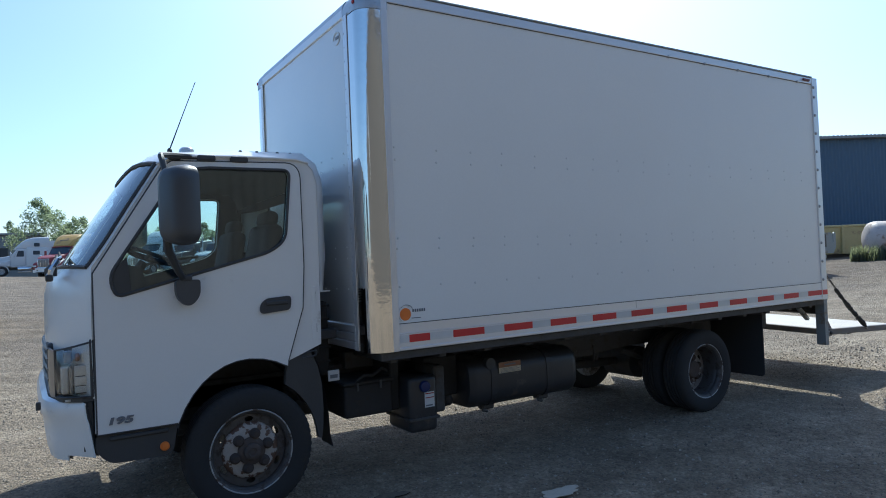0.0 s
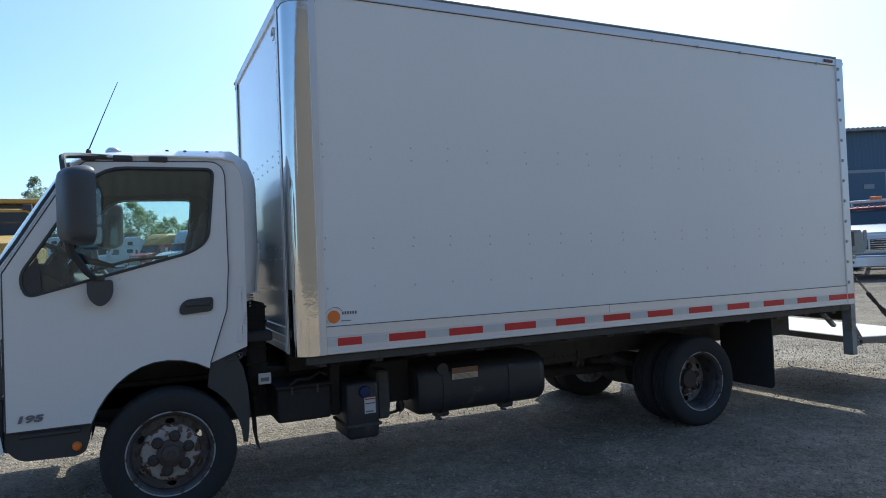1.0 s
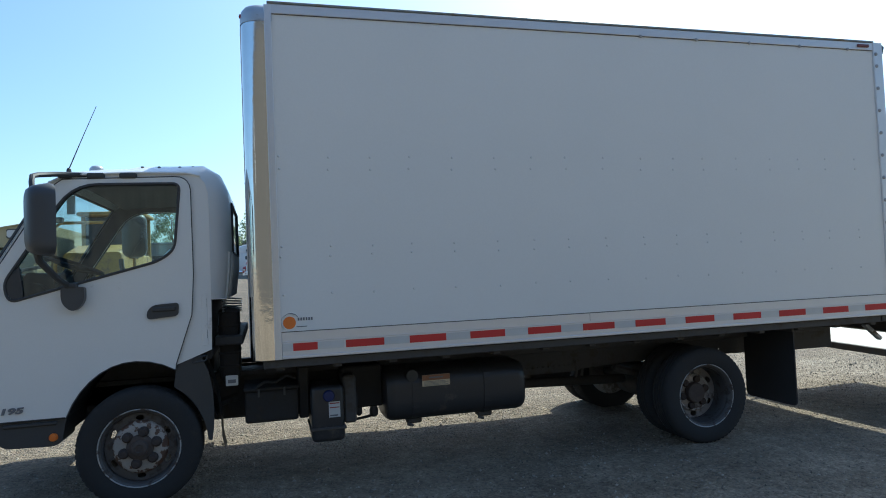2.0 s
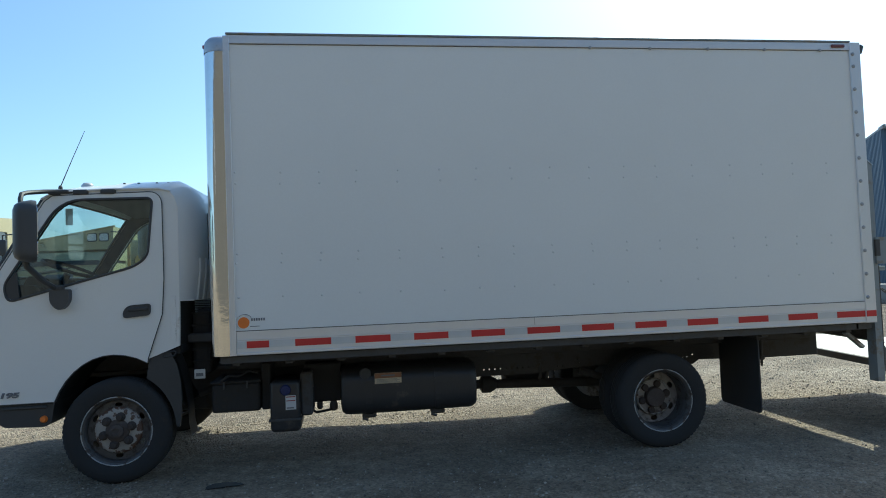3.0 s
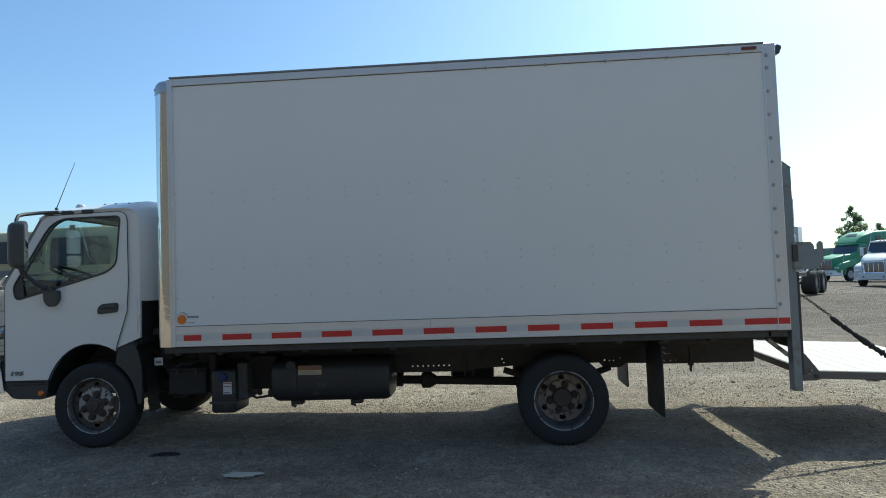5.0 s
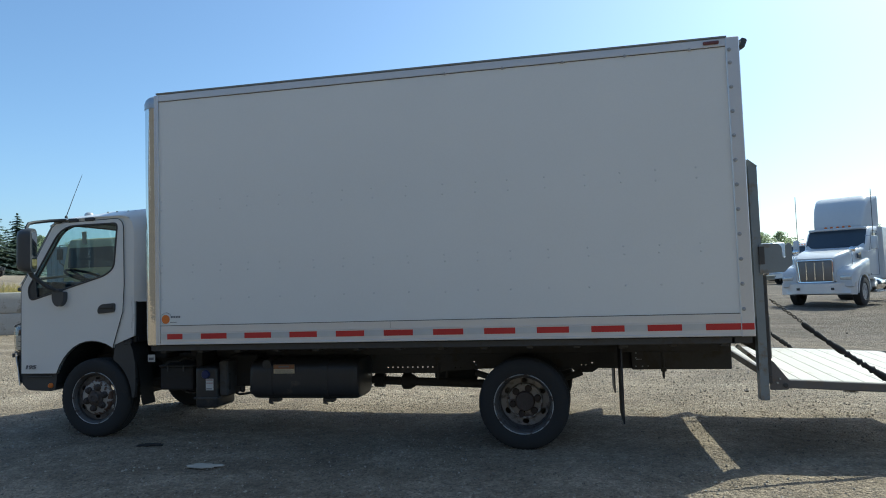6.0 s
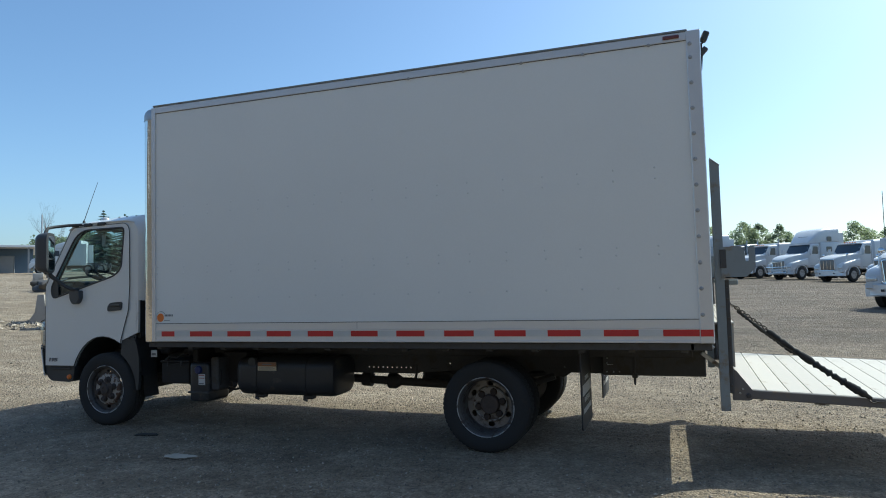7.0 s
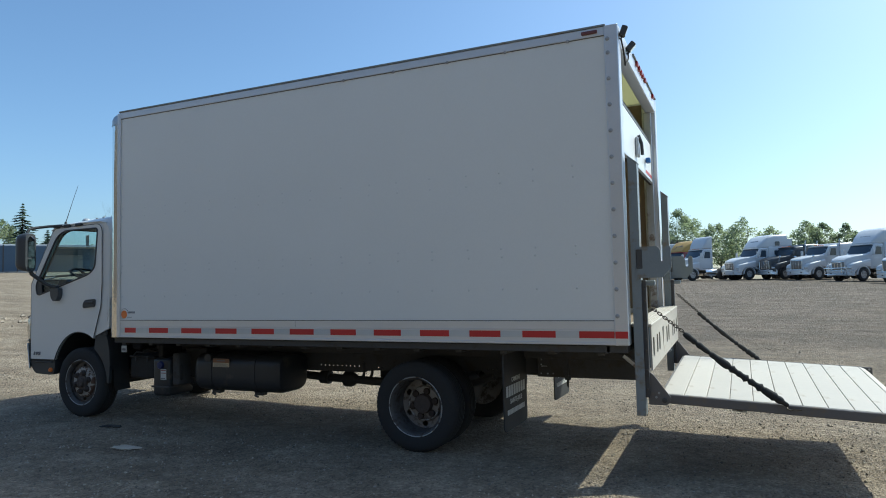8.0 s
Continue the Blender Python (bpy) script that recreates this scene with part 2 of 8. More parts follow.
M["lift_grey"] = mat("lift_grey", (0.23, 0.26, 0.275), 0.45, 0.1, vary=0.12, grain=50, blotch=3, bump=0.03, dirt=(0.22, 0.19, 0.15), dirt_amount=0.2, dirt_scale=5)
M["platform_alu"] = mat("platform_alu", (0.49, 0.45, 0.39), 0.6, 0.0, vary=0.12, grain=30, blotch=1.2, bump=0.05, dirt=(0.33, 0.27, 0.2), dirt_amount=0.12, dirt_scale=4, random_shade=0.1)
M["platform_edge"] = mat("platform_edge", (0.150, 0.140, 0.135), 0.6, 0.1, vary=0.18, grain=60, blotch=4, bump=0.04, dirt=(0.20, 0.165, 0.13), dirt_amount=0.3, dirt_scale=6)
# black plastics, rubber and chassis: colours lifted to stand in for veiling glare
M["black_plastic"] = mat("black_plastic", (0.050, 0.052, 0.054), 0.55, vary=0.2, grain=120, blotch=3, bump=0.06)
M["mirror_shell"] = mat("mirror_shell", (0.060, 0.064, 0.070), 0.42, vary=0.15, grain=140, blotch=4, bump=0.05)
M["rubber"] = mat("rubber", (0.030, 0.030, 0.030), 0.9, vary=0.25, grain=60, blotch=5, bump=0.12, dirt=(0.045, 0.041, 0.036), dirt_amount=0.15, dirt_scale=7)
M["rubber_flap"] = mat("rubber_flap", (0.036, 0.036, 0.037), 0.65, vary=0.2, grain=40, blotch=3, bump=0.05)
M["chassis"] = mat("chassis", (0.075, 0.073, 0.071), 0.7, 0.1, vary=0.3, grain=45, blotch=3, bump=0.12, dirt=(0.085, 0.076, 0.066), dirt_amount=0.3, dirt_scale=6)
# a darker black than chassis, with dirt in patches
M["grime_black"] = mat("grime_black", (0.028, 0.027, 0.026), 0.8, vary=0.3, grain=45, blotch=4, bump=0.1, dirt=(0.045, 0.040, 0.034), dirt_amount=0.25, dirt_scale=7)
M["tank_black"] = mat("tank_black", (0.032, 0.033, 0.036), 0.38, vary=0.2, grain=60, blotch=2, bump=0.03, dirt=(0.09, 0.08, 0.065), dirt_amount=0.15, dirt_scale=5)
M["wheel_rusty"] = flaking_mat("wheel_rusty", (0.40, 0.37, 0.33), (0.11, 0.066, 0.044), 0.118, 0.172)
M["wheel_grey"] = mat("wheel_grey", (0.31, 0.29, 0.27), 0.45, 0.35, vary=0.25, grain=50, blotch=6, bump=0.08, dirt=(0.12, 0.10, 0.085), dirt_amount=0.35, dirt_scale=9)
M["rust"] = mat("rust", (0.060, 0.047, 0.039), 0.85, 0.0, vary=0.4, grain=70, blotch=14, bump=0.3)
M["hub_brown"] = mat("hub_brown", (0.085, 0.068, 0.058), 0.8, 0.0, vary=0.4, grain=70, blotch=14, bump=0.25, dirt=(0.12, 0.11, 0.10), dirt_amount=0.15, dirt_scale=14)
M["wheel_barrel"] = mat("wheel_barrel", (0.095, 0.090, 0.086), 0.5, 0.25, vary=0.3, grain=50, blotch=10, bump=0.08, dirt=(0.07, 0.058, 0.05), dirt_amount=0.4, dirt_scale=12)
M["rim_lip"] = mat("rim_lip", (0.43, 0.42, 0.40), 0.5, 0.3, vary=0.25, grain=50, blotch=10, bump=0.08, dirt=(0.1, 0.07, 0.05), dirt_amount=0.4, dirt_scale=12)
M["bolt_grey"] = mat("bolt_grey", (0.36, 0.37, 0.38), 0.55, 0.0, vary=0.15, grain=60, blotch=9, bump=0.03)
M["red_tape"] = mat("red_tape", (0.52, 0.028, 0.03), 0.4, vary=0.12, grain=160, blotch=6, bump=0.02, random_shade=0.16)
M["silver_tape"] = mat("silver_tape", (0.60, 0.61, 0.60), 0.4, vary=0.12, grain=160, blotch=6, bump=0.02, random_shade=0.1)
M["orange"] = mat("orange", (0.75, 0.20, 0.03), 0.35, vary=0.1, grain=60, blotch=10, bump=0.02)
M["dull_lens"] = mat("dull_lens", (0.15, 0.055, 0.06), 0.5, vary=0.25, grain=60, blotch=10, bump=0.03)
M["red_lens"] = mat("red_lens", (0.30, 0.02, 0.02), 0.25, vary=0.1, grain=60, blotch=10, bump=0.02)
M["grey_print"] = mat("grey_print", (0.16, 0.17, 0.19), 0.5, vary=0.05, grain=90, blotch=6, bump=0.0)
M["white_print"] = mat("white_print", (0.62, 0.63, 0.62), 0.5, vary=0.08, grain=90, blotch=6, bump=0.0)
M["flap_print"] = mat("flap_print", (0.60, 0.60, 0.58), 0.6, vary=0.3, grain=60, blotch=8, bump=0.0)
M["yellow_label"] = mat("yellow_label", (0.58, 0.50, 0.34), 0.5, vary=0.15, grain=40, blotch=12, bump=0.01)
M["blue_cap"] = mat("blue_cap", (0.010, 0.022, 0.11), 0.4, vary=0.1, grain=60, blotch=10, bump=0.02)
M["blue_grip"] = mat("blue_grip", (0.03, 0.12, 0.34), 0.45, vary=0.12, grain=60, blotch=10, bump=0.02)
M["chrome"] = mat("chrome", (0.8, 0.8, 0.8), 0.1, 1.0, vary=0.05, grain=30, blotch=5, bump=0.01)
M["headlight"] = mat("headlight", (0.62, 0.63, 0.62), 0.14, 0.35, vary=0.3, grain=14, blotch=7, bump=0.05, coat=0.8)
M["mirror"] = mat("mirror", (0.86, 0.88, 0.9), 0.03, 1.0, vary=0.0, grain=10, blotch=1, bump=0.0)
M["interior"] = mat("interior", (0.030, 0.031, 0.034), 0.8, vary=0.2, grain=120, blotch=4, bump=0.08)
# the blue cast in this grey stands in for sky mirrored in the side glass
M["headliner"] = mat("headliner", (0.085, 0.095, 0.11), 0.9, vary=0.1, grain=150, blotch=3, bump=0.05)
M["wood"] = mat("wood", (0.20, 0.15, 0.10), 0.65, vary=0.3, grain=30, blotch=4, bump=0.08, random_shade=0.25)
M["glass"] = glass_mat("glass", (0.87, 0.945, 0.94), base=0.085)
M["windshield"] = glass_mat("windshield", (0.80, 0.90, 0.93), 0.02, 0.06, 0.85, 3.0)
M["chain"] = mat("chain", (0.10, 0.085, 0.07), 0.6, 0.6, vary=0.3, grain=60, blotch=15, bump=0.1)
M["concrete"] = mat("concrete", (0.36, 0.345, 0.315), 0.9, vary=0.25, grain=30, blotch=2.5, bump=0.25, dirt=(0.2, 0.18, 0.15), dirt_amount=0.3, dirt_scale=2.5)
M["dark_siding"] = mat("dark_siding", (0.075, 0.115, 0.17), 0.55, 0.1, vary=0.15, grain=5, blotch=0.3, bump=0.02)
M["grey_siding"] = mat("grey_siding", (0.26, 0.27, 0.28), 0.6, 0.0, vary=0.15, grain=5, blotch=0.3, bump=0.02)
M["container_grey"] = mat("container_grey", (0.17, 0.21, 0.24), 0.55, 0.0, vary=0.15, grain=8, blotch=0.8, bump=0.03, dirt=(0.12, 0.09, 0.07), dirt_amount=0.1, dirt_scale=2)
M["white_paint"] = mat("white_paint", (0.60, 0.61, 0.62), 0.38, vary=0.08, grain=20, blotch=0.8, bump=0.01, coat=0.3)
M["yellow_paint"] = mat("yellow_paint", (0.44, 0.28, 0.07), 0.5, vary=0.2, grain=15, blotch=0.9, bump=0.03, dirt=(0.25, 0.17, 0.09), dirt_amount=0.25, dirt_scale=2)
M["pale_yellow"] = mat("pale_yellow", (0.42, 0.36, 0.17), 0.6, vary=0.2, grain=10, blotch=0.7, bump=0.03, dirt=(0.25, 0.2, 0.12), dirt_amount=0.2, dirt_scale=1.2)
M["cream_yellow"] = mat("cream_yellow", (0.42, 0.37, 0.21), 0.55, vary=0.15, grain=10, blotch=0.7, bump=0.03)
M["red_paint"] = mat("red_paint", (0.22, 0.032, 0.032), 0.42, vary=0.15, grain=15, blotch=1.0, bump=0.02)
M["green_paint"] = mat("green_paint", (0.09, 0.30, 0.15), 0.45, vary=0.12, grain=15, blotch=1.0, bump=0.02)
M["dark_paint"] = mat("dark_paint", (0.05, 0.05, 0.055), 0.35, vary=0.15, grain=15, blotch=1.0, bump=0.02, coat=0.4)
M["grille"] = mat("grille", (0.22, 0.20, 0.18), 0.45, 0.6, vary=0.3, grain=60, blotch=3, bump=0.2)
M["dark_glass"] = mat("dark_glass", (0.05, 0.066, 0.085), 0.06, vary=0.1, grain=3, blotch=0.6, bump=0.0)
M["bark"] = mat("bark", (0.10, 0.075, 0.055), 0.9, vary=0.4, grain=20, blotch=2, bump=0.4)
M["pale_sand"] = mat("pale_sand", (0.50, 0.44, 0.35), 0.95, vary=0.3, grain=60, blotch=6, bump=0.3)
M["stone"] = mat("stone", (0.33, 0.285, 0.225), 0.95, vary=0.7, grain=9, blotch=1.1, bump=0.2)
island = M["stone"].node_tree.nodes.new("ShaderNodeNewGeometry")
tone, tint = M["stone"].node_tree.nodes.new("ShaderNodeMapRange"), M["stone"].node_tree.nodes.new("ShaderNodeMix")
tone.inputs[3].default_value, tone.inputs[4].default_value = 0.5, 1.65
tint.data_type, tint.blend_type = "RGBA", "MULTIPLY"
tint.inputs[0].default_value = 1.0
_p = M["stone"].node_tree.nodes["Principled BSDF"]
M["stone"].node_tree.links.new(_p.inputs["Base Color"].links[0].from_socket, tint.inputs[6])
M["stone"].node_tree.links.new(island.outputs["Random Per Island"], tone.inputs[0])
M["stone"].node_tree.links.new(tone.outputs[0], tint.inputs[7])
M["stone"].node_tree.links.new(tint.outputs[2], _p.inputs["Base Color"])
M["oil"] = mat("oil", (0.02, 0.018, 0.016), 0.55, vary=0.4, grain=40, blotch=8, bump=0.1)
M["tank_white"] = mat("tank_white", (0.55, 0.48, 0.42), 0.5, vary=0.25, grain=8, blotch=0.9, bump=0.04, dirt=(0.3, 0.2, 0.14), dirt_amount=0.3, dirt_scale=1.3)


def leaf_mat(name, color):
    m = mat(name, color, 0.6, vary=0.5, grain=1.7, blotch=0.35, bump=0.0)
    p = m.node_tree.nodes["Principled BSDF"]
    p.inputs["Subsurface Weight"].default_value = 0.0
    p.inputs["Transmission Weight"].default_value = 0.0
    t = m.node_tree.nodes.new("ShaderNodeBsdfTranslucent")
    t.inputs[0].default_value = (color[0] * 1.7, color[1] * 1.75, color[2] * 1.3, 1)
    mix = m.node_tree.nodes.new("ShaderNodeMixShader")
    mix.inputs[0].default_value = 0.6
    m.node_tree.links.new(p.outputs[0], mix.inputs[1])
    m.node_tree.links.new(t.outputs[0], mix.inputs[2])
    m.node_tree.links.new(mix.outputs[0], m.node_tree.nodes["Material Output"].inputs[0])
    return m


M["leaf"] = leaf_mat("leaf", (0.215, 0.245, 0.18))
M["leaf_dark"] = leaf_mat("leaf_dark", (0.165, 0.195, 0.145))
M["needle"] = leaf_mat("needle", (0.085, 0.115, 0.105))
M["dry_grass"] = leaf_mat("dry_grass", (0.30, 0.24, 0.11))
M["roof_skin"] = leaf_mat("roof_skin", (0.42, 0.40, 0.36))
M["grille_bar"] = mat("grille_bar", (0.13, 0.13, 0.13), 0.35, 0.4, vary=0.2, grain=60, blotch=4, bump=0.03)
M["lamp_cheek"] = mat("lamp_cheek", (0.24, 0.225, 0.205), 0.3, 0.6, vary=0.15, grain=50, blotch=5, bump=0.03)
M["lens_clear"] = glass_mat("lens_clear", (0.95, 0.95, 0.94), 0.04, 0.05, 0.5)
M["lamp_bowl"] = mat("lamp_bowl", (0.30, 0.305, 0.31), 0.22, 0.5, vary=0.25, grain=14, blotch=7, bump=0.05)
M["lamp_pale"] = mat("lamp_pale", (0.66, 0.65, 0.60), 0.3, 0.1, vary=0.2, grain=20, blotch=9, bump=0.03)
M["amber"] = mat("amber", (0.26, 0.12, 0.06), 0.35, vary=0.2, grain=30, blotch=12, bump=0.02)
M["weed"] = leaf_mat("weed", (0.15, 0.16, 0.11))


# ---- mesh helpers ----
def part(name, bm, material, parent=None, label="", smooth=False):
    """Links a bmesh as one mesh object, under a thing or a part."""
    me = bpy.data.meshes.new(name)
    bm.to_mesh(me)
    bm.free()
    me.materials.append(M[material])
    if smooth:
        me.shade_smooth()
        if smooth != "all":
            me.set_sharp_from_angle(angle=radians(38))
    ob = new(name, me)
    if parent:
        ob.parent = parent
    return tagged(ob, label)


def again(ob, m, parent=None):
    """Another piece on the same mesh, at the pose m."""
    o = new(ob.name.split(".")[0], ob.data)
    o.parent = parent or ob.parent
    o.matrix_basis = m
    return o


def thing(name, label, category, m=None, group="", kind=""):
    ob = new(name)
    ob.empty_display_size = 0.2
    if m is not None:
        ob.matrix_basis = m
    return tagged(ob, label, category, group, kind)


def add_box(bm, x0, x1, y0, y1, z0, z1, bevel=0.0, seg=1, m=None):
    r = bmesh.ops.create_cube(bm, size=1.0)
    vs = r["verts"]
    for v in vs:
        v.co = Vector((x0 + (v.co.x + 0.5) * (x1 - x0), y0 + (v.co.y + 0.5) * (y1 - y0), z0 + (v.co.z + 0.5) * (z1 - z0)))
    if bevel:
        es = list({e for v in vs for e in v.link_edges})
        r = bmesh.ops.bevel(bm, geom=es, offset=bevel, segments=seg, affect="EDGES", profile=0.5)
        vs = list({v for f in r["faces"] for v in f.verts} | {v for v in vs if v.is_valid})
    if m is not None:
        bmesh.ops.transform(bm, matrix=m, verts=vs)
    return bm


def boxed(x0, x1, y0, y1, z0, z1, bevel=0.0, seg=1, m=None):
    return add_box(bmesh.new(), x0, x1, y0, y1, z0, z1, bevel, seg, m)


def add_lathe(bm, prof, n=32, axis="y", centre=(0, 0, 0), closed=False, cap=True):
    """Turns a profile of (radius, place along the axis) round the axis."""
    rings = []
    for r, h in prof:
        ring = []
        for k in range(n):
            a = 2 * math.pi * k / n
            c, s = r * math.cos(a), r * math.sin(a)
            p = {"y": (c, h, s), "x": (h, c, s), "z": (c, s, h)}[axis]
            ring.append(bm.verts.new(Vector(p) + Vector(centre)))
        rings.append(ring)
    pairs = list(zip(rings, rings[1:])) + ([(rings[-1], rings[0])] if closed else [])
    for a, b in pairs:
        for k in range(n):
            bm.faces.new((a[k], a[(k + 1) % n], b[(k + 1) % n], b[k]))
    if cap and not closed:
        for ring in (rings[0], rings[-1]):
            bm.faces.new(ring)
    return bm


def lathed(prof, n=32, axis="y", centre=(0, 0, 0), closed=False, cap=True):
    bm = add_lathe(bmesh.new(), prof, n, axis, centre, closed, cap)
    bmesh.ops.recalc_face_normals(bm, faces=bm.faces)
    return bm


def add_tube(bm, pts, r, n=8, cap=True):
    """A round bar along a line of points; r is one radius or one for each point."""
    pts = [Vector(p) for p in pts]
    rs = r if isinstance(r, (list, tuple)) else [r] * len(pts)
    rings = []
    side = None
    for i, p in enumerate(pts):
        d = (pts[min(i + 1, len(pts) - 1)] - pts[max(i - 1, 0)]).normalized()
        if side is None:
            side = d.orthogonal().normalized()
        side = (side - d * side.dot(d)).normalized()
        up = d.cross(side)
        rings.append([bm.verts.new(p + (side * math.cos(2 * math.pi * k / n) + up * math.sin(2 * math.pi * k / n)) * rs[i]) for k in range(n)])
    for a, b in zip(rings, rings[1:]):
        for k in range(n):
            bm.faces.new((a[k], a[(k + 1) % n], b[(k + 1) % n], b[k]))
    if cap:
        bm.faces.new(rings[0][::-1])
        bm.faces.new(rings[-1])
    return bm


def tubed(pts, r, n=8):
    bm = add_tube(bmesh.new(), pts, r, n)
    bmesh.ops.recalc_face_normals(bm, faces=bm.faces)
    return bm


def plate(outline, a, b, axis="y", holes=(), bevel=0.0):
    """A flat piece of the given outline (and holes) in the plane across the axis, from a to b along it."""
    bm = bmesh.new()

    def place(u, v, h):
        return {"y": (u, h, v), "x": (h, u, v), "z": (u, v, h)}[axis]
    es = []
    for loop in (outline, *holes):
        vs = [bm.verts.new(place(u, v, a)) for u, v in loop]
        es += [bm.edges.new((vs[i], vs[(i + 1) % len(vs)])) for i in range(len(vs))]
    bmesh.ops.triangle_fill(bm, use_beauty=True, use_dissolve=False, edges=es)
    r = bmesh.ops.extrude_face_region(bm, geom=list(bm.faces))
    d = Vector(place(0, 0, b - a))
    bmesh.ops.translate(bm, verts=[v for v in r["geom"] if isinstance(v, bmesh.types.BMVert)], vec=d)
    bmesh.ops.recalc_face_normals(bm, faces=bm.faces)
    return bm


def rounded(pts, r, seg=4):
    """An outline with its corners rounded; r is one radius or one for each corner."""
    out = []
    n = len(pts)
    for i in range(n):
        p, a, b = Vector(pts[i]), Vector(pts[i - 1]), Vector(pts[(i + 1) % n])
        q = r[i] if isinstance(r, (list, tuple)) else r
        if q <= 0:
            out.append(tuple(p))
            continue
        u, v = (a - p), (b - p)
        q = min(q, u.length * 0.49, v.length * 0.49)
        s, e = p + u.normalized() * q, p + v.normalized() * q
        for k in range(seg + 1):
            t = k / seg
            out.append(tuple(s * (1 - t) ** 2 + p * 2 * t * (1 - t) + e * t * t))
    return out


def circle(cx, cy, r, n=16):
    return [(cx + r * math.cos(2 * math.pi * k / n), cy + r * math.sin(2 * math.pi * k / n)) for k in range(n)]


def raw(name, verts, faces, material, parent=None, smooth=False):
    me = bpy.data.meshes.new(name)
    me.from_pydata(verts, [], faces)
    me.materials.append(M[material])
    if smooth:
        me.shade_smooth()
    ob = new(name, me)
    if parent:
        ob.parent = parent
    return ob


# ---- ground ----
def ground_z(x, y):
    """The yard is level round the truck, and rises gently beyond it and ahead of its nose."""
    rise = 0.0265 * (min(y, 63.0) - 4.0) - (0.042 * max(x, -75.0) if x < 0 else 0.006 * min(x, 14.0) + 0.04 * max(0.0, min(x, 60.0) - 14.0))
    side = max(0.0, min(1.0, (32.0 - y) / 14.0)) * max(0.0, min(x, 46.0) - 16.0)
    ramp = rise if rise > 0.15 else (0.0 if rise < -0.15 else (rise + 0.15) ** 2 / 0.6)
    ramp += 0.045 * side
    return 0.030 - 0.0068 * max(-14.0, min(60.0, x)) + ramp


def build_ground():
    def axis(c):
        near = [c + 0.14 * k for k in range(-75, 76)]
        out, step, p = [], 0.16, near[-1]
        while p < c + 900:
            step *= 1.13
            p += step
            out.append(p)
        return [2 * c - v for v in reversed(out)] + near + out
    xs, ys = axis(3.0), axis(0.5)
    verts, faces = [], []
    for y in ys:
        for x in xs:
            r = math.hypot(x - 3, y)
            k = max(0.0, 1 - r / 60)
            z = ground_z(x, y)
            z += k * (0.022 * noise.noise((x * 0.45, y * 0.45, 0.3)) + 0.009 * noise.noise((x * 2.3, y * 2.3, 5.1)))
            z += k * 0.05 * noise.noise((x * 0.5 + 0.8 * math.sin(y * 0.4), y * 0.55 + 0.8 * math.sin(x * 0.3), 2.0)) * min(1.0, max(0.0, r - 5) / 8)
            verts.append((x, y, z - 0.004))
    n = len(xs)
    for j in range(len(ys) - 1):
        for i in range(n - 1):
            faces.append((j * n + i, j * n + i + 1, (j + 1) * n + i + 1, (j + 1) * n + i))
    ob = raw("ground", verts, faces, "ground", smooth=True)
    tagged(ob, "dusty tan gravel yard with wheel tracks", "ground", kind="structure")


build_ground()


# ---- the box truck ----
YC, YL, YR = 1.22, 0.235, 2.205      # the cab's middle and its two door sides
BOX_W = 2.44
truck = thing("box_truck", "white box truck with freight body and lowered tail lift on gravel", "truck")


def both(f):
    """Runs f for the near side and for its mirror image on the far side."""
    for side in (0, 1):
        f(side)


def flip(side, y):
    return y if side == 0 else 2 * YC - y


# -- cab skin: rows of (x, z on the middle line, x and z shift at the sides)
SKIN = [(-1.070, 0.90, 0.205, 0.0), (-1.085, 1.10, 0.215, 0.0), (-1.090, 1.30, 0.220, 0.0), (-1.085, 1.47, 0.217, 0.0),
        (-1.060, 1.58, 0.197, 0.015), (-0.990, 1.655, 0.127, -0.015), (-0.90, 1.80, 0.128, -0.025), (-0.75, 2.03, 0.11, -0.035), (-0.575, 2.29, 0.09, -0.045),
        (-0.49, 2.365, 0.070, -0.068), (-0.30, 2.400, 0.05, -0.092), (-0.05, 2.412, 0.0, -0.102), (0.02, 2.432, 0.0, -0.118), (0.28, 2.436, 0.0, -0.124),
        (0.46, 2.41, -0.035, -0.108), (0.575, 2.34, -0.095, -0.10), (0.625, 2.22, -0.125, -0.06), (0.632, 2.14, -0.130, 0.0), (0.632, 1.76, -0.130, 0.0),
        (0.632, 1.66, -0.130, 0.0), (0.60, 1.42, -0.10, 0.0), (0.585, 1.25, -0.085, 0.0), (0.575, 1.07, -0.080, 0.0)]
US = [math.sin(radians(a)) for a in (-90, -84, -75, -62, -48, -32, -16, 0, 16, 32, 48, 62, 75, 84, 90)]


def skin_point(i, u, inset=0.0):
    x, z, dx, dz = SKIN[i]
    c = abs(u) ** (9 if i >= 14 else 4)
    cx, cz = -0.2, 1.6
    px, pz = x + dx * c, z + dz * c
    if inset:
        d = Vector((cx - px, cz - pz)).normalized() * inset
        px, pz = px + d.x, pz + d.y
    return (px, YC + u * (YR - YL) / 2 * (1 - inset * 0.6), pz)


def skin_faces(rows, cols, inset=0.0):
    bm = bmesh.new()
    made = {}

    def v(i, j):
        if (i, j) not in made:
            made[i, j] = bm.verts.new(skin_point(i, US[j], inset))
        return made[i, j]
    for i in rows:
        for j in cols(i):
            bm.faces.new((v(i, j), v(i, j + 1), v(i + 1, j + 1), v(i + 1, j)))
    bmesh.ops.recalc_face_normals(bm, faces=bm.faces)
    return bm


WS_ROWS, RW_ROWS = (5, 6, 7), (17,)
NC = len(US) - 1


def skin_cols(i):
    if i in WS_ROWS:
        return [0, 1, NC - 2, NC - 1]
    if i in RW_ROWS:
        return [0, 1, 2, 3, 4, NC - 5, NC - 4, NC - 3, NC - 2, NC - 1]
    return range(NC)


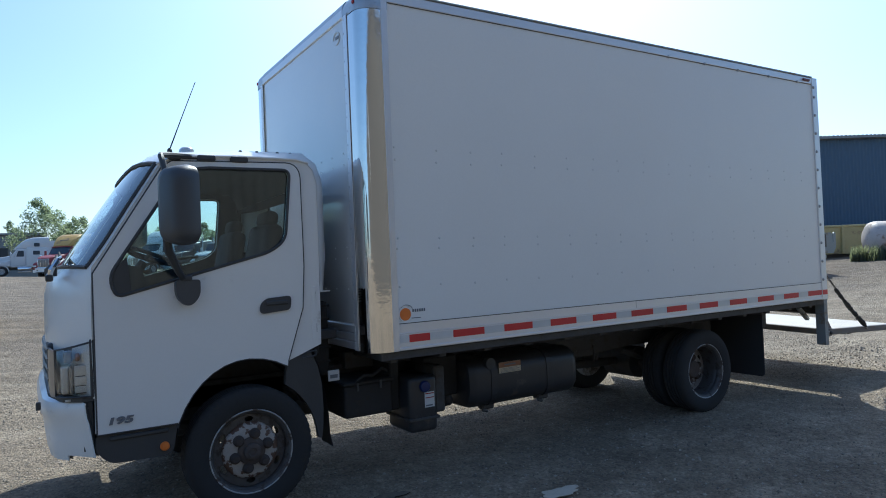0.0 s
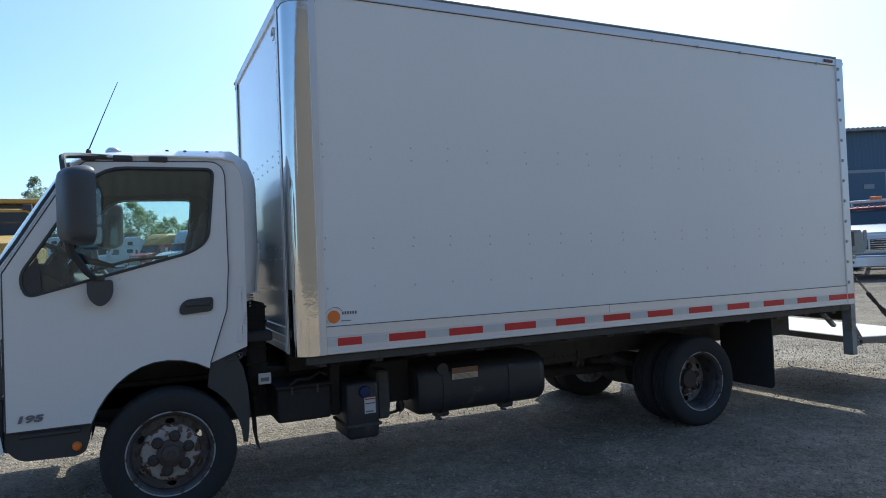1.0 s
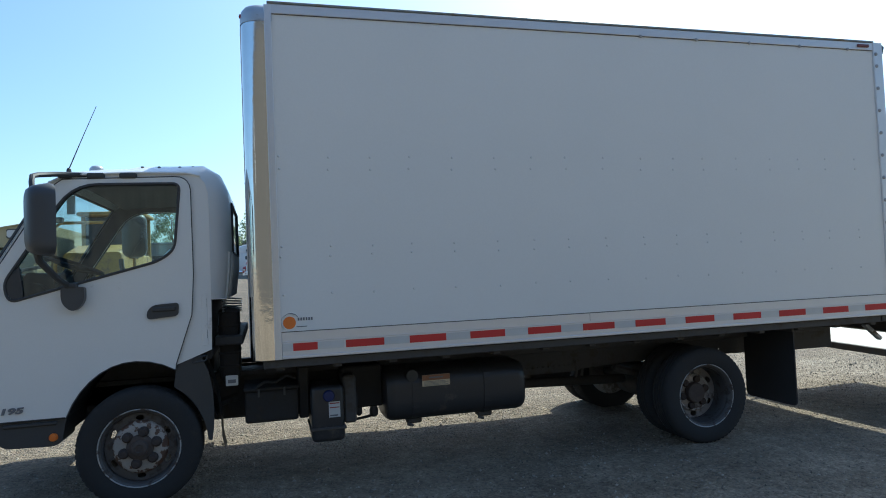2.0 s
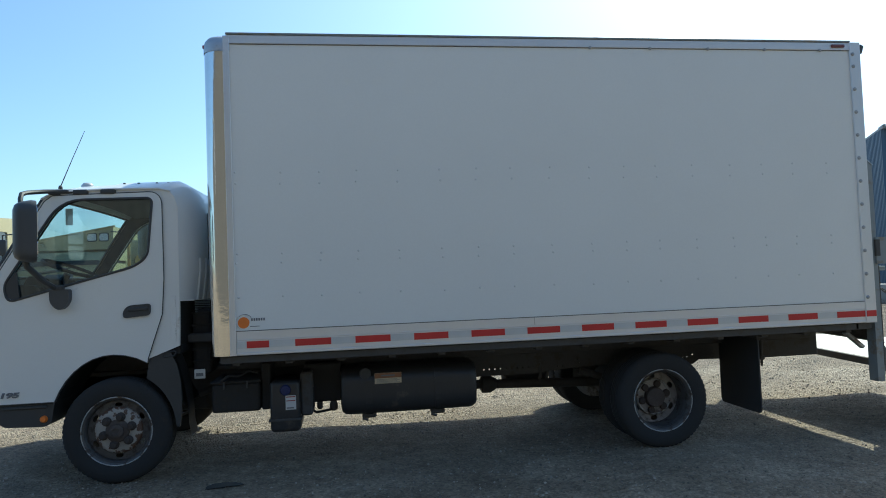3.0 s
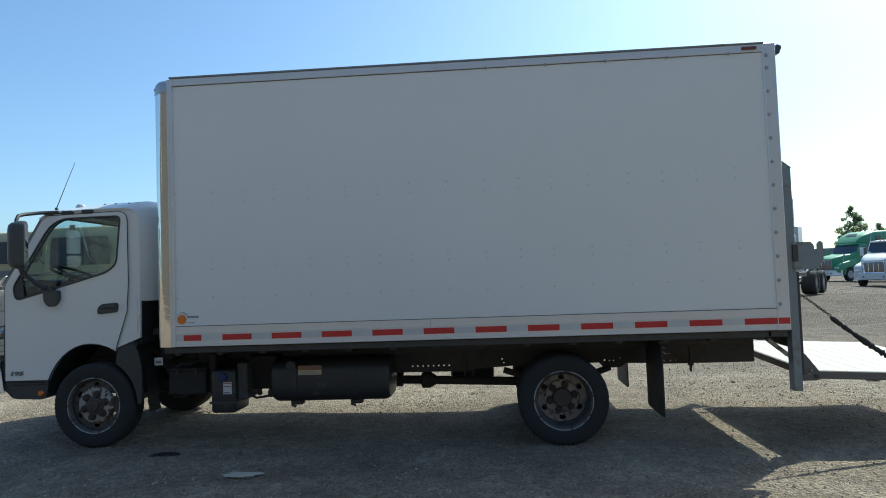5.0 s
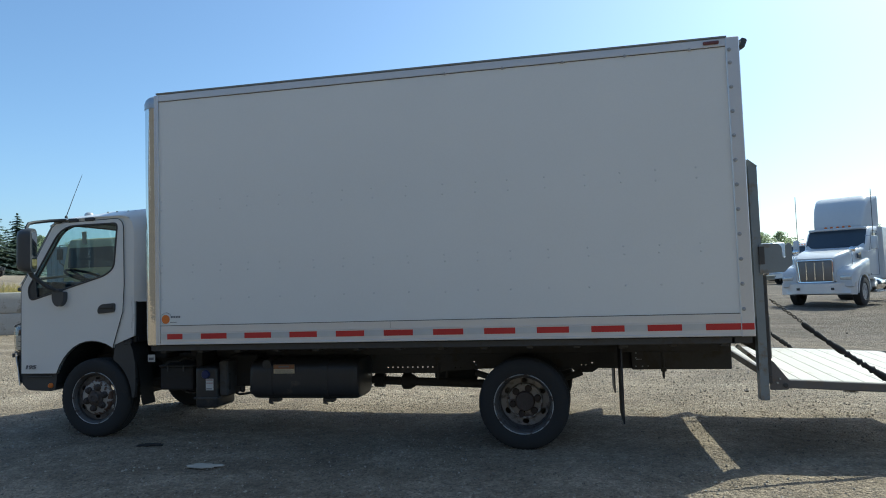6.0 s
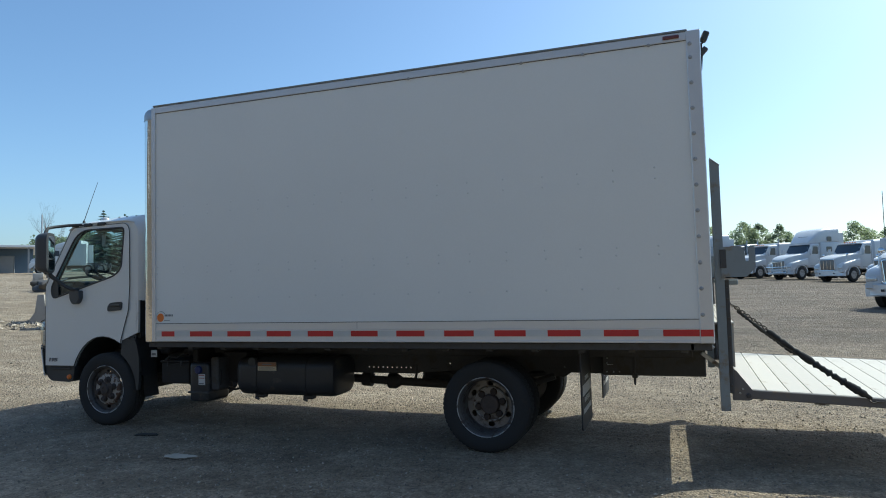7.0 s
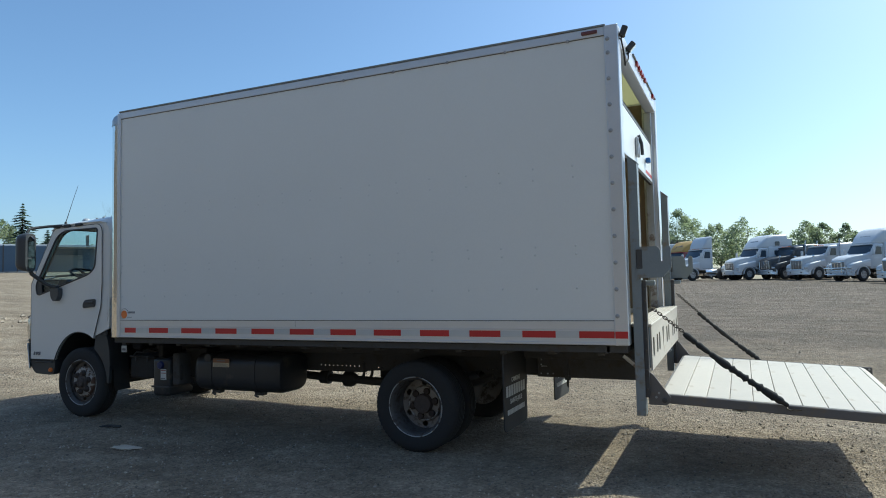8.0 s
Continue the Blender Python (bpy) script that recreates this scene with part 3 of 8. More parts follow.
cab = part("cab", skin_faces(range(20), skin_cols), "cab_white", truck, "white painted steel cab shell", "all")
part("headliner", skin_faces(range(9, 16), lambda i: range(1, NC - 1), 0.05), "headliner", cab, "grey fabric headliner, blue cast for sky mirrored in the glass", "all")
part("rear_lining", skin_faces([16, 18, 19], lambda i: range(1, NC - 1), 0.06), "interior", cab, "", "all")
wsg = part("windshield", skin_faces(WS_ROWS, lambda i: range(2, NC - 2)), "windshield", cab, "large raked windshield glass", "all")
part("rear_window", skin_faces(RW_ROWS, lambda i: range(5, NC - 5)), "glass", cab, "", "all")
rim = [skin_point(17, u) for u in US[5:-5]] + [skin_point(18, u) for u in reversed(US[5:-5])]
part("rear_window_seal", tubed([(p[0] + 0.004, p[1], p[2]) for p in rim + rim[:1]], 0.011, 6), "black_plastic", cab)
# black frit round the windshield, and its rubber
for pts in ([skin_point(i, US[2]) for i in (5, 6, 7, 8)], [skin_point(i, US[-3]) for i in (5, 6, 7, 8)], [skin_point(5, u) for u in US[2:-2]], [skin_point(8, u) for u in US[2:-2]]):
    part("windshield_seal", tubed([(p[0] - 0.004, p[1], p[2] + 0.002) for p in pts], 0.013, 6), "black_plastic", cab)
# pressed ribs below the rear window
for k in range(11):
    y = 0.44 + 0.157 * k
    u = (y - YC) / 0.985
    part("pressed_rib", tubed([(skin_point(i, u)[0] + 0.002, y, skin_point(i, u)[2]) for i in (18, 19, 20)], 0.009, 6), "cab_white", cab)
# the rear wall ends above the engine tunnel; dark lining below it
part("tunnel_panel", boxed(0.455, 0.492, 0.275, 2.165, 1.0, 1.43, 0.004), "grime_black", cab, "black engine tunnel panel below the rear wall")
part("wall_flange", boxed(0.49, 0.598, 0.30, 2.14, 1.416, 1.424, 0.002), "cab_white", cab)


def arch_points(n=14):
    out = []
    for k in range(n + 1):
        a = radians(23 + (154.6 - 23) * k / n)
        ax = 0.53 if math.cos(a) > 0 else 0.465
        out.append((ax * math.cos(a) - 0.005, 0.43 + 0.595 * math.sin(a)))
    return out      # from the rear to the front of the wheel arch


ARCH = [p for p in arch_points() if p[0] <= 0.262]
WINDOW = rounded([(-0.742, 1.462), (0.17, 1.70), (0.272, 1.775), (0.316, 2.236), (-0.352, 2.232), (-0.775, 1.585)], [0.05, 0.12, 0.08, 0.05, 0.16, 0.08], 5)
DOOR = [(-0.859, 0.69), (-0.859, 1.605), (-0.475, 2.225), (-0.415, 2.268), (0.285, 2.284), (0.318, 2.281), (0.345, 2.270), (0.365, 2.252), (0.379, 2.226), (0.386, 2.19), (0.39, 1.6), (0.372, 1.32), (0.262, 0.985)] + ARCH + [(-0.43, 0.69)]
SIDE = [(-0.868, 0.70)] + [(SKIN[i][0] + SKIN[i][2], SKIN[i][1] + SKIN[i][3]) for i in range(len(SKIN))] + [(0.262, 0.98)] + ARCH + [(-0.435, 0.70)]


def cab_side(side):
    s = 1 if side == 0 else -1
    y0 = flip(side, YL)
    part("side_frame", plate(SIDE, y0 + 0.004 * s, y0 + 0.03 * s, "y", [WINDOW]), "cab_white", cab)
    door = part("door", plate(DOOR, y0 - 0.010 * s, y0 + 0.003 * s, "y", [WINDOW]), "cab_white", truck, "white cab door with a large drop-nose window")
    part("pillar_trim", plate(SIDE, y0 + 0.032 * s, y0 + 0.042 * s, "y", [WINDOW]), "interior", cab)
    part("door_trim", plate(DOOR, y0 + 0.045 * s, y0 + 0.06 * s, "y", [WINDOW]), "interior", door, "dark inner door lining")
    part("side_glass", plate(WINDOW, y0 + 0.006 * s, y0 + 0.009 * s), "glass", door, "green-tinted side window")
    part("window_seal", tubed([(u, y0 - 0.010 * s, v) for u, v in WINDOW + WINDOW[:1]], 0.010, 6), "black_plastic", door)
    # dark triangle at the nose of the window
    part("window_blank", plate(rounded([(-0.735, 1.475), (-0.66, 1.494), (-0.678, 1.70), (-0.765, 1.59)], [0.04, 0.01, 0.02, 0.06]), y0 - 0.012 * s, y0 + 0.0 * s), "black_plastic", door)
    part("door_seal", tubed([(u, y0 - 0.008 * s, v) for u, v in DOOR + DOOR[:1]], 0.0045, 5), "black_plastic", door)
    h = part("door_handle", plate(rounded([(0.085, 1.302), (0.285, 1.318), (0.292, 1.41), (0.125, 1.40), (0.085, 1.36)], 0.028, 4), y0 - 0.024 * s, y0 - 0.008 * s), "black_plastic", door, "black recessed pull handle")
    part("handle_grip", boxed(0.12, 0.27, min(y0 - 0.034 * s, y0 - 0.02 * s), max(y0 - 0.034 * s, y0 - 0.02 * s), 1.355, 1.385, 0.006), "black_plastic", door)
    # drip rail and visor clips above the window
    part("drip_rail", tubed([(-0.50, y0 - 0.002 * s, 2.245), (-0.40, y0 - 0.004 * s, 2.297), (0.0, y0 - 0.006 * s, 2.312), (0.36, y0 - 0.004 * s, 2.31), (0.45, y0, 2.29)], 0.008, 6), "cab_white", cab)
    for x in (-0.212, -0.011):
        part("roof_clip", boxed(x - 0.055, x + 0.055, min(y0 - 0.025 * s, y0 + 0.02 * s), max(y0 - 0.025 * s, y0 + 0.02 * s), 2.272, 2.312, 0.012, 2), "black_plastic", cab)
    # wheel-house: black liner and flared lip
    arch = arch_points()
    lin = bmesh.new()
    rows = [[lin.verts.new((u, y, v)) for u, v in [(0.52, 0.60)] + arch + [(-0.43, 0.58)]] for y in (y0 + 0.012 * s, y0 + 0.52 * s)]
    for k in range(len(rows[0]) - 1):
        lin.faces.new((rows[0][k], rows[0][k + 1], rows[1][k + 1], rows[1][k]))
    bmesh.ops.solidify(lin, geom=list(lin.faces), thickness=0.012)
    part("wheel_house", lin, "black_plastic", cab)
    part("arch_lip", tubed([(u, y0 - 0.004 * s, v) for u, v in ARCH + [(-0.43, 0.66)]], 0.006, 6), "black_plastic", cab)
    # rear fender and splash guard behind the wheel
    out = [(0.262, 0.985), (0.42, 1.03), (0.468, 0.92), (0.492, 0.80), (0.498, 0.65), (0.492, 0.52), (0.48, 0.44)]
    out += [(0.455 * math.cos(radians(a)), 0.43 + 0.47 * math.sin(radians(a))) for a in range(2, 66, 8)]
    part("rear_fender", plate(out, y0 + 0.012 * s, y0 + 0.05 * s), "black_plastic", cab, "black plastic fender behind the wheel")
    sg_ = bmesh.new()
    rows = [[sg_.verts.new((u, flip(side, y), v)) for u, v in ((0.44, 1.02), (0.485, 0.90), (0.52, 0.76), (0.54, 0.60), (0.545, 0.46), (0.565, 0.36))] for y in (YL + 0.03, YL + 0.24)]
    for k in range(5):
        sg_.faces.new((rows[0][k], rows[0][k + 1], rows[1][k + 1], rows[1][k]))
    bmesh.ops.solidify(sg_, geom=list(sg_.faces), thickness=0.012)
    part("splash_guard", sg_, "black_plastic", cab)
    lamp = rounded([(0.36, 0.985), (0.455, 0.995), (0.465, 1.03), (0.375, 1.02)], 0.012, 3)
    part("marker_frame", tubed([(u, y0 + 0.008 * s, v) for u, v in lamp + lamp[:1]], 0.006, 5), "black_plastic", cab)
    # step below the door
    st = rounded([(-0.865, 0.68), (-0.872, 0.60), (-0.80, 0.515), (-0.50, 0.505), (-0.455, 0.53), (-0.43, 0.68)], [0.01, 0.03, 0.05, 0.03, 0.02, 0.01], 4)
    step = part("step", plate(st, y0 + 0.01 * s, y0 + 0.30 * s), "black_plastic", truck, "black moulded cab step")
    part("step_edge", boxed(-0.80, -0.48, min(y0 - 0.004 * s, y0 + 0.04 * s), max(y0 - 0.004 * s, y0 + 0.04 * s), 0.645, 0.672, 0.008), "black_plastic", step)
    part("side_marker", lathed([(0.0001, -0.03), (0.018, -0.028), (0.026, -0.018), (0.027, 0.0), (0.0001, 0.0)], 20, "y", (-0.505, y0 + (0.012 if side == 0 else -0.012), 0.565)) if side == 0 else lathed([(0.0001, 0.03), (0.018, 0.028), (0.026, 0.018), (0.027, 0.0), (0.0001, 0.0)], 20, "y", (-0.505, y0 - 0.012, 0.565)), "orange", step, "round orange side marker", True)
    # shallow vent panel in the rear pillar
    part("vent_panel", boxed(0.436, 0.474, min(y0 + 0.001 * s, y0 + 0.012 * s), max(y0 + 0.001 * s, y0 + 0.012 * s), 1.10, 1.46, 0.002), "cab_white", cab)
    # rear pillar hinges
    for z in (1.18, 1.40):
        part("pillar_clip", boxed(0.466, 0.471, min(y0 + 0.001 * s, y0 + 0.01 * s), max(y0 + 0.001 * s, y0 + 0.01 * s), z - 0.03, z + 0.03, 0.001), "grey_print", cab)


both(cab_side)

# badge: the model number on the near door, raised grey figures
txt = bpy.data.curves.new("badge_text", "FONT")
txt.body, txt.size, txt.extrude, txt.bevel_depth, txt.shear, txt.space_character = "195", 0.066, 0.004, 0.0016, 0.18, 1.04
txt.offset = 0.0016
tob = bpy.data.objects.new("badge_text", txt)
me = bpy.data.meshes.new_from_object(tob)
bpy.data.objects.remove(tob)
me.materials.append(M["grey_print"])
near_door = [o for o in truck.children if o.name.startswith("door")][0]
badge = new("badge", me)
badge.parent = near_door
badge.matrix_basis = pose(-0.812, YL - 0.012, 0.742, 90, 0, 0) @ Matrix.Diagonal((1.35, 0.8, 1, 1))
tagged(badge, "grey raised model number 195")

# -- front: grille, lamps, bumper, wipers
bum = bmesh.new()
BU = [(-1.0, 0.245), (-0.95, 0.185), (-0.88, 0.105), (-0.81, 0.045), (-0.7, 0.01), (-0.35, 0.0), (0, -0.005), (0.35, 0.0), (0.7, 0.01), (0.81, 0.045), (0.88, 0.105), (0.95, 0.185), (1.0, 0.245)]
BZ = [(0.912, 0.03), (0.90, 0.0), (0.865, -0.014), (0.82, -0.012), (0.795, 0.010), (0.70, 0.014), (0.63, 0.02), (0.602, 0.03), (0.572, 0.036)]
rows = [[bum.verts.new((-1.125 + dx + bx * (1 - 0.8 * abs(u) ** 6) - max(0.0, z - 0.61) * 0.14 * max(0.0, abs(u) - 0.95) * 20, YC + u * 1.0, z - 0.03 * abs(u) ** 3)) for u, dx in BU] for z, bx in BZ]
for n_, (a, b) in enumerate(zip(rows, rows[1:])):
    for k in range(len(BU) - 1):
        if n_ < 7 or 2 <= k < len(BU) - 3:      # the ends are cut higher than the valance
            bum.faces.new((a[k], a[k + 1], b[k + 1], b[k]))
bmesh.ops.delete(bum, geom=[v for v in bum.verts if not v.link_faces], context="VERTS")
bmesh.ops.recalc_face_normals(bum, faces=bum.faces)
inner = bum.copy()
for v in inner.verts:
    v.co.x, v.co.y = v.co.x + 0.020, YC + (v.co.y - YC) * 0.968
bmesh.ops.solidify(inner, geom=list(inner.faces), thickness=0.004)
bmesh.ops.solidify(bum, geom=list(bum.faces), thickness=0.008)
bumper = part("front_bumper", bum, "cab_white", truck, "white steel front bumper with scraped lower corner", True)
part("bumper_back", inner, "black_plastic", bumper, "black unpainted back of the bumper", True)
part("bumper_filler", boxed(-1.02, -0.83, 0.36, 2.08, 0.64, 0.905, 0.03, 2), "black_plastic", bumper)
for side in (0, 1):
    part("bumper_strap", boxed(-0.925, -0.872, *sorted((flip(side, 0.255), flip(side, 0.30))), 0.60, 0.885, 0.006), "black_plastic", bumper)
    for z in (0.655, 0.845):
        part("strap_bolt", lathed([(0.009, 0.0), (0.008, -0.008), (0.001, -0.010)], 8, "y"), "chassis", bumper).matrix_basis = pose(-0.900 + 0.10 * (0.845 - z), flip(side, 0.255), z, 0, 0, 180 * side)
part("bumper_stub", boxed(-1.150, -1.125, 0.40, 0.425, 0.845, 0.89, 0.005, 2), "black_plastic", bumper)
gr = part("grille", boxed(-1.085, -1.03, 0.62, 1.82, 0.95, 1.20, 0.02, 2), "black_plastic", truck, "black grille with dark bars between the headlights")
for z in (0.985, 1.045, 1.105, 1.165):
    part("grille_bar", tubed([(-1.075, 0.60, z), (-1.09, 0.9, z), (-1.095, 1.22, z), (-1.09, 1.54, z), (-1.075, 1.84, z)], 0.012, 6), "grille_bar", gr)


def headlight(side):
    """A clear wrap-round lens over bright bowls in a dark frame."""
    cols = [(-0.868, 0.243), (-0.90, 0.244), (-0.955, 0.256), (-1.005, 0.293), (-1.038, 0.345), (-1.050, 0.39)]

    def skin(inset, rows):
        bm = bmesh.new()
        grid = []
        for f, b in rows:
            row = []
            for k, (x, y) in enumerate(cols):
                top = 1.222 - 0.235 * (-0.868 - x)
                row.append(bm.verts.new((x - b + inset * 0.5 * k / 5, flip(side, y - b + inset), 0.915 + (top - 0.915) * f)))
            grid.append(row)
        for a, c in zip(grid, grid[1:]):
            for k in range(len(cols) - 1):
                bm.faces.new((a[k], a[k + 1], c[k + 1], c[k]))
        bmesh.ops.recalc_face_normals(bm, faces=bm.faces)
        return bm
    hl = part("headlight", skin(0.085, ((0.0, 0.0), (0.25, -0.012), (0.6, -0.016), (1.0, 0.0))), "lamp_bowl", truck, "clear wrap-round headlight with bright bowls", True)
    lens = skin(0.0, ((0.0, -0.010), (0.06, 0.0), (0.5, 0.008), (0.94, 0.0), (1.0, -0.010)))
    bmesh.ops.solidify(lens, geom=list(lens.faces), thickness=0.003)
    part("lens", lens, "lens_clear", hl, "clear lens", True)

    def box(name, x0, x1, ya, yb, z0, z1, b, material, label=""):
        y0, y1 = sorted((flip(side, ya), flip(side, yb)))
        part(name, boxed(x0, x1, y0, y1, z0, z1, b, 3), material, hl, label, True)
    box("low_beam", -1.026, -0.985, 0.318, 0.38, 0.930, 1.085, 0.012, "lamp_pale", "pale squared low-beam bowl")
    box("bowl_divider", -0.984, -0.966, 0.306, 0.37, 0.925, 1.085, 0.004, "lamp_bowl")
    for z0, z1 in ((0.935, 0.972), (0.977, 1.026), (1.031, 1.090)):
        box("high_beam", -0.960, -0.888, 0.276, 0.33, z0, z1, 0.004, "lamp_pale", "pale stepped high-beam bowl")
    box("bowl_slit", -0.956, -0.892, 0.284, 0.33, 0.93, 1.09, 0.002, "black_plastic")
    box("turn_bulb", -0.955, -0.930, 0.284, 0.31, 1.112, 1.160, 0.010, "amber", "dull amber turn bulb")
    box("side_bowl", -0.925, -0.888, 0.290, 0.36, 1.105, 1.165, 0.008, "lamp_pale")
    box("upper_bowl", -1.010, -0.965, 0.312, 0.36, 1.100, 1.175, 0.016, "lamp_bowl")
    rim = [(x, flip(side, y - 0.002), 1.222 - 0.235 * (-0.868 - x)) for x, y in cols] + [(x, flip(side, y - 0.002), 0.915) for x, y in reversed(cols)]
    part("headlight_bezel", tubed(rim + rim[:1], 0.006, 6), "black_plastic", hl, "black lamp surround", True)
    y0, y1 = sorted((flip(side, 0.238), flip(side, 0.30)))
    part("lamp_edge", boxed(-0.884, -0.858, y0, y1, 0.905, 1.236, 0.005), "black_plastic", hl)
    box("sill_label", -1.008, -0.975, 0.2955, 0.30, 0.890, 0.902, 0.001, "white_print")
    # grey cheek between the lamp and the grille
    cheek = bmesh.new()
    q = [[cheek.verts.new((x, flip(side, y), z)) for x, y in ((-1.052, 0.395), (-1.072, 0.47), (-1.082, 0.61))] for z in (0.905, 1.04, 1.175)]
    for a, c in zip(q, q[1:]):
        for k in range(2):
            cheek.faces.new((a[k], a[k + 1], c[k + 1], c[k]))
    bmesh.ops.recalc_face_normals(cheek, faces=cheek.faces)
    bmesh.ops.solidify(cheek, geom=list(cheek.faces), thickness=0.012)
    part("lamp_cheek", cheek, "lamp_cheek", truck, "dull grey trim beside the headlight", True)
    # dark sill between lamp and bumper
    y0, y1 = sorted((flip(side, 0.26), flip(side, 0.60)))
    part("lamp_sill", plate(rounded([(-0.86, flip(side, 0.245)), (-0.93, flip(side, 0.25)), (-1.02, flip(side, 0.33)), (-1.06, flip(side, 0.42)), (-1.09, flip(side, 0.60)), (-0.86, flip(side, 0.60))], 0.0), 0.885, 0.908, "z"), "black_plastic", truck)


both(headlight)
for y0, y1 in ((0.52, 1.15), (1.28, 1.9)):
    w = part("wiper", tubed([(-1.05, y0, 1.635), (-1.02, y0 + 0.12, 1.70), (-0.99, y1, 1.74)], 0.011, 6), "black_plastic", truck, "black wiper arm")
    part("wiper_blade", tubed([(-1.0, y0 - 0.02, 1.70), (-0.99, y1 + 0.05, 1.76)], 0.008, 5), "rubber", w)
    part("wiper_pivot", lathed([(0.028, 0.0), (0.03, 0.05), (0.012, 0.07)], 12, "z", (-1.05, y0, 1.60)), "black_plastic", w)
br_ = part("cowl_bracket", tubed([(-1.065, 0.43, 1.585), (-1.055, 0.415, 1.635), (-1.015, 0.44, 1.70), (-1.0, 0.52, 1.715)], [0.012, 0.016, 0.010, 0.006], 5), "chrome", truck, "bright wiper arm at the windshield corner", True)
part("wiper_cap", boxed(-1.085, -1.045, 0.40, 0.455, 1.57, 1.61, 0.010, 2), "black_plastic", br_)
part("wiper_link", tubed([(-1.07, 0.47, 1.60), (-1.035, 0.50, 1.66), (-0.985, 0.62, 1.70)], [0.014, 0.010, 0.006], 5), "galvanised", br_)

# -- mirrors on long tubular arms
def mirror_set(side):
    s = 1 if side == 0 else -1

    def P(x, y, z):
        return (x, flip(side, y), z)
    arm = part("mirror_arm", tubed([P(-0.16, 0.262, 2.296), P(-0.33, 0.235, 2.30), P(-0.44, 0.16, 2.292), P(-0.505, 0.03, 2.268), P(-0.515, -0.035, 2.25), P(-0.51, -0.065, 2.21), P(-0.50, -0.085, 2.13)], 0.017, 8), "black_plastic", truck, "black tubular mirror arm", True)
    part("arm_bracket", boxed(-0.44, -0.36, min(flip(side, 0.20), flip(side, 0.27)), max(flip(side, 0.20), flip(side, 0.27)), 2.275, 2.315, 0.01, 2), "black_plastic", arm)
    part("lower_arm", tubed([P(-0.50, -0.045, 1.80), P(-0.49, -0.02, 1.72), P(-0.42, 0.10, 1.60), P(-0.37, 0.20, 1.545)], [0.024, 0.024, 0.021, 0.018], 8), "black_plastic", arm, "", True)
    # door bracket of the lower arm: a rounded shield
    sh = rounded([(-0.425, 1.545), (-0.285, 1.545), (-0.285, 1.44), (-0.355, 1.375), (-0.425, 1.44)], [0.02, 0.02, 0.06, 0.05, 0.06], 5)
    part("arm_shield", plate(sh, flip(side, 0.165), flip(side, 0.23)), "mirror_shell", arm, "black shield-shaped bracket cover")
    part("arm_knuckle", boxed(-0.40, -0.33, min(flip(side, 0.16), flip(side, 0.22)), max(flip(side, 0.16), flip(side, 0.22)), 1.535, 1.575, 0.012, 2), "black_plastic", arm)
    # mirror head: deep rounded shell, glass faces the rear
    bm = bmesh.new()
    w, h = 0.110, 0.22
    outline = rounded([(-w, -h), (w, -h), (w, h), (-w, h)], 0.085, 6)
    layers = [(0.0, 1.0), (-0.03, 1.02), (-0.07, 0.98), (-0.105, 0.88), (-0.13, 0.70), (-0.14, 0.42)]
    rings = [[bm.verts.new((d, a * k, b * (k if k > 0.9 else 0.5 + k / 2))) for a, b in outline] for d, k in layers]
    for a, b in zip(rings, rings[1:]):
        for k in range(len(outline)):
            bm.faces.new((a[k], a[(k + 1) % len(outline)], b[(k + 1) % len(outline)], b[k]))
    bm.faces.new(rings[-1])
    bm.faces.new(rings[0][::-1])
    bmesh.ops.recalc_face_normals(bm, faces=bm.faces)
    m = Matrix.Translation(P(-0.395, -0.095, 1.968 + 0.07 * side)) @ pose(0, 0, 0, 0, 0, 28 if side == 0 else 122)   # the far one is swung round
    bmesh.ops.transform(bm, matrix=m, verts=bm.verts)
    head = part("mirror_head", bm, "mirror_shell", truck, "black west-coast mirror housing", True)
    g = plate(rounded([(-0.072, -0.055), (0.072, -0.055), (0.072, 0.185), (-0.072, 0.185)], [0.02, 0.02, 0.05, 0.05], 4), 0.002, 0.006, "x")
    bmesh.ops.transform(g, matrix=m, verts=g.verts)
    part("mirror_glass", g, "mirror", head, "flat mirror glass")
    g = plate(rounded([(-0.072, -0.185), (0.072, -0.185), (0.072, -0.075), (-0.072, -0.075)], [0.04, 0.04, 0.02, 0.02], 4), 0.002, 0.007, "x")
    bmesh.ops.transform(g, matrix=m, verts=g.verts)
    part("spot_mirror", g, "mirror", head, "small wide-angle mirror glass")


both(mirror_set)
ant = part("antenna", tubed([(-0.402, 0.345, 2.36), (-0.318, 0.36, 2.58), (-0.231, 0.377, 2.803)], [0.0045, 0.003, 0.0022], 6), "black_plastic", truck, "thin black whip antenna")
part("antenna_base", lathed([(0.017, 0.0), (0.014, 0.02), (0.006, 0.03)], 12, "z", (-0.404, 0.344, 2.335)), "black_plastic", ant)
for y in (0.525, 1.22, 1.92):
    part("roof_lamp", lathed([(0.05, 0.0), (0.048, 0.022), (0.032, 0.04), (0.001, 0.046)], 16, "z", (-0.27, y, 2.365)), "headlight", truck, "small clear roof marker lamp", True)
for x in (0.05, 0.16, 0.30, 0.39):
    part("roof_bolt", lathed([(0.012, 0.0), (0.010, 0.01), (0.001, 0.012)], 8, "z", (x, 0.42, 2.376)), "black_plastic", truck)

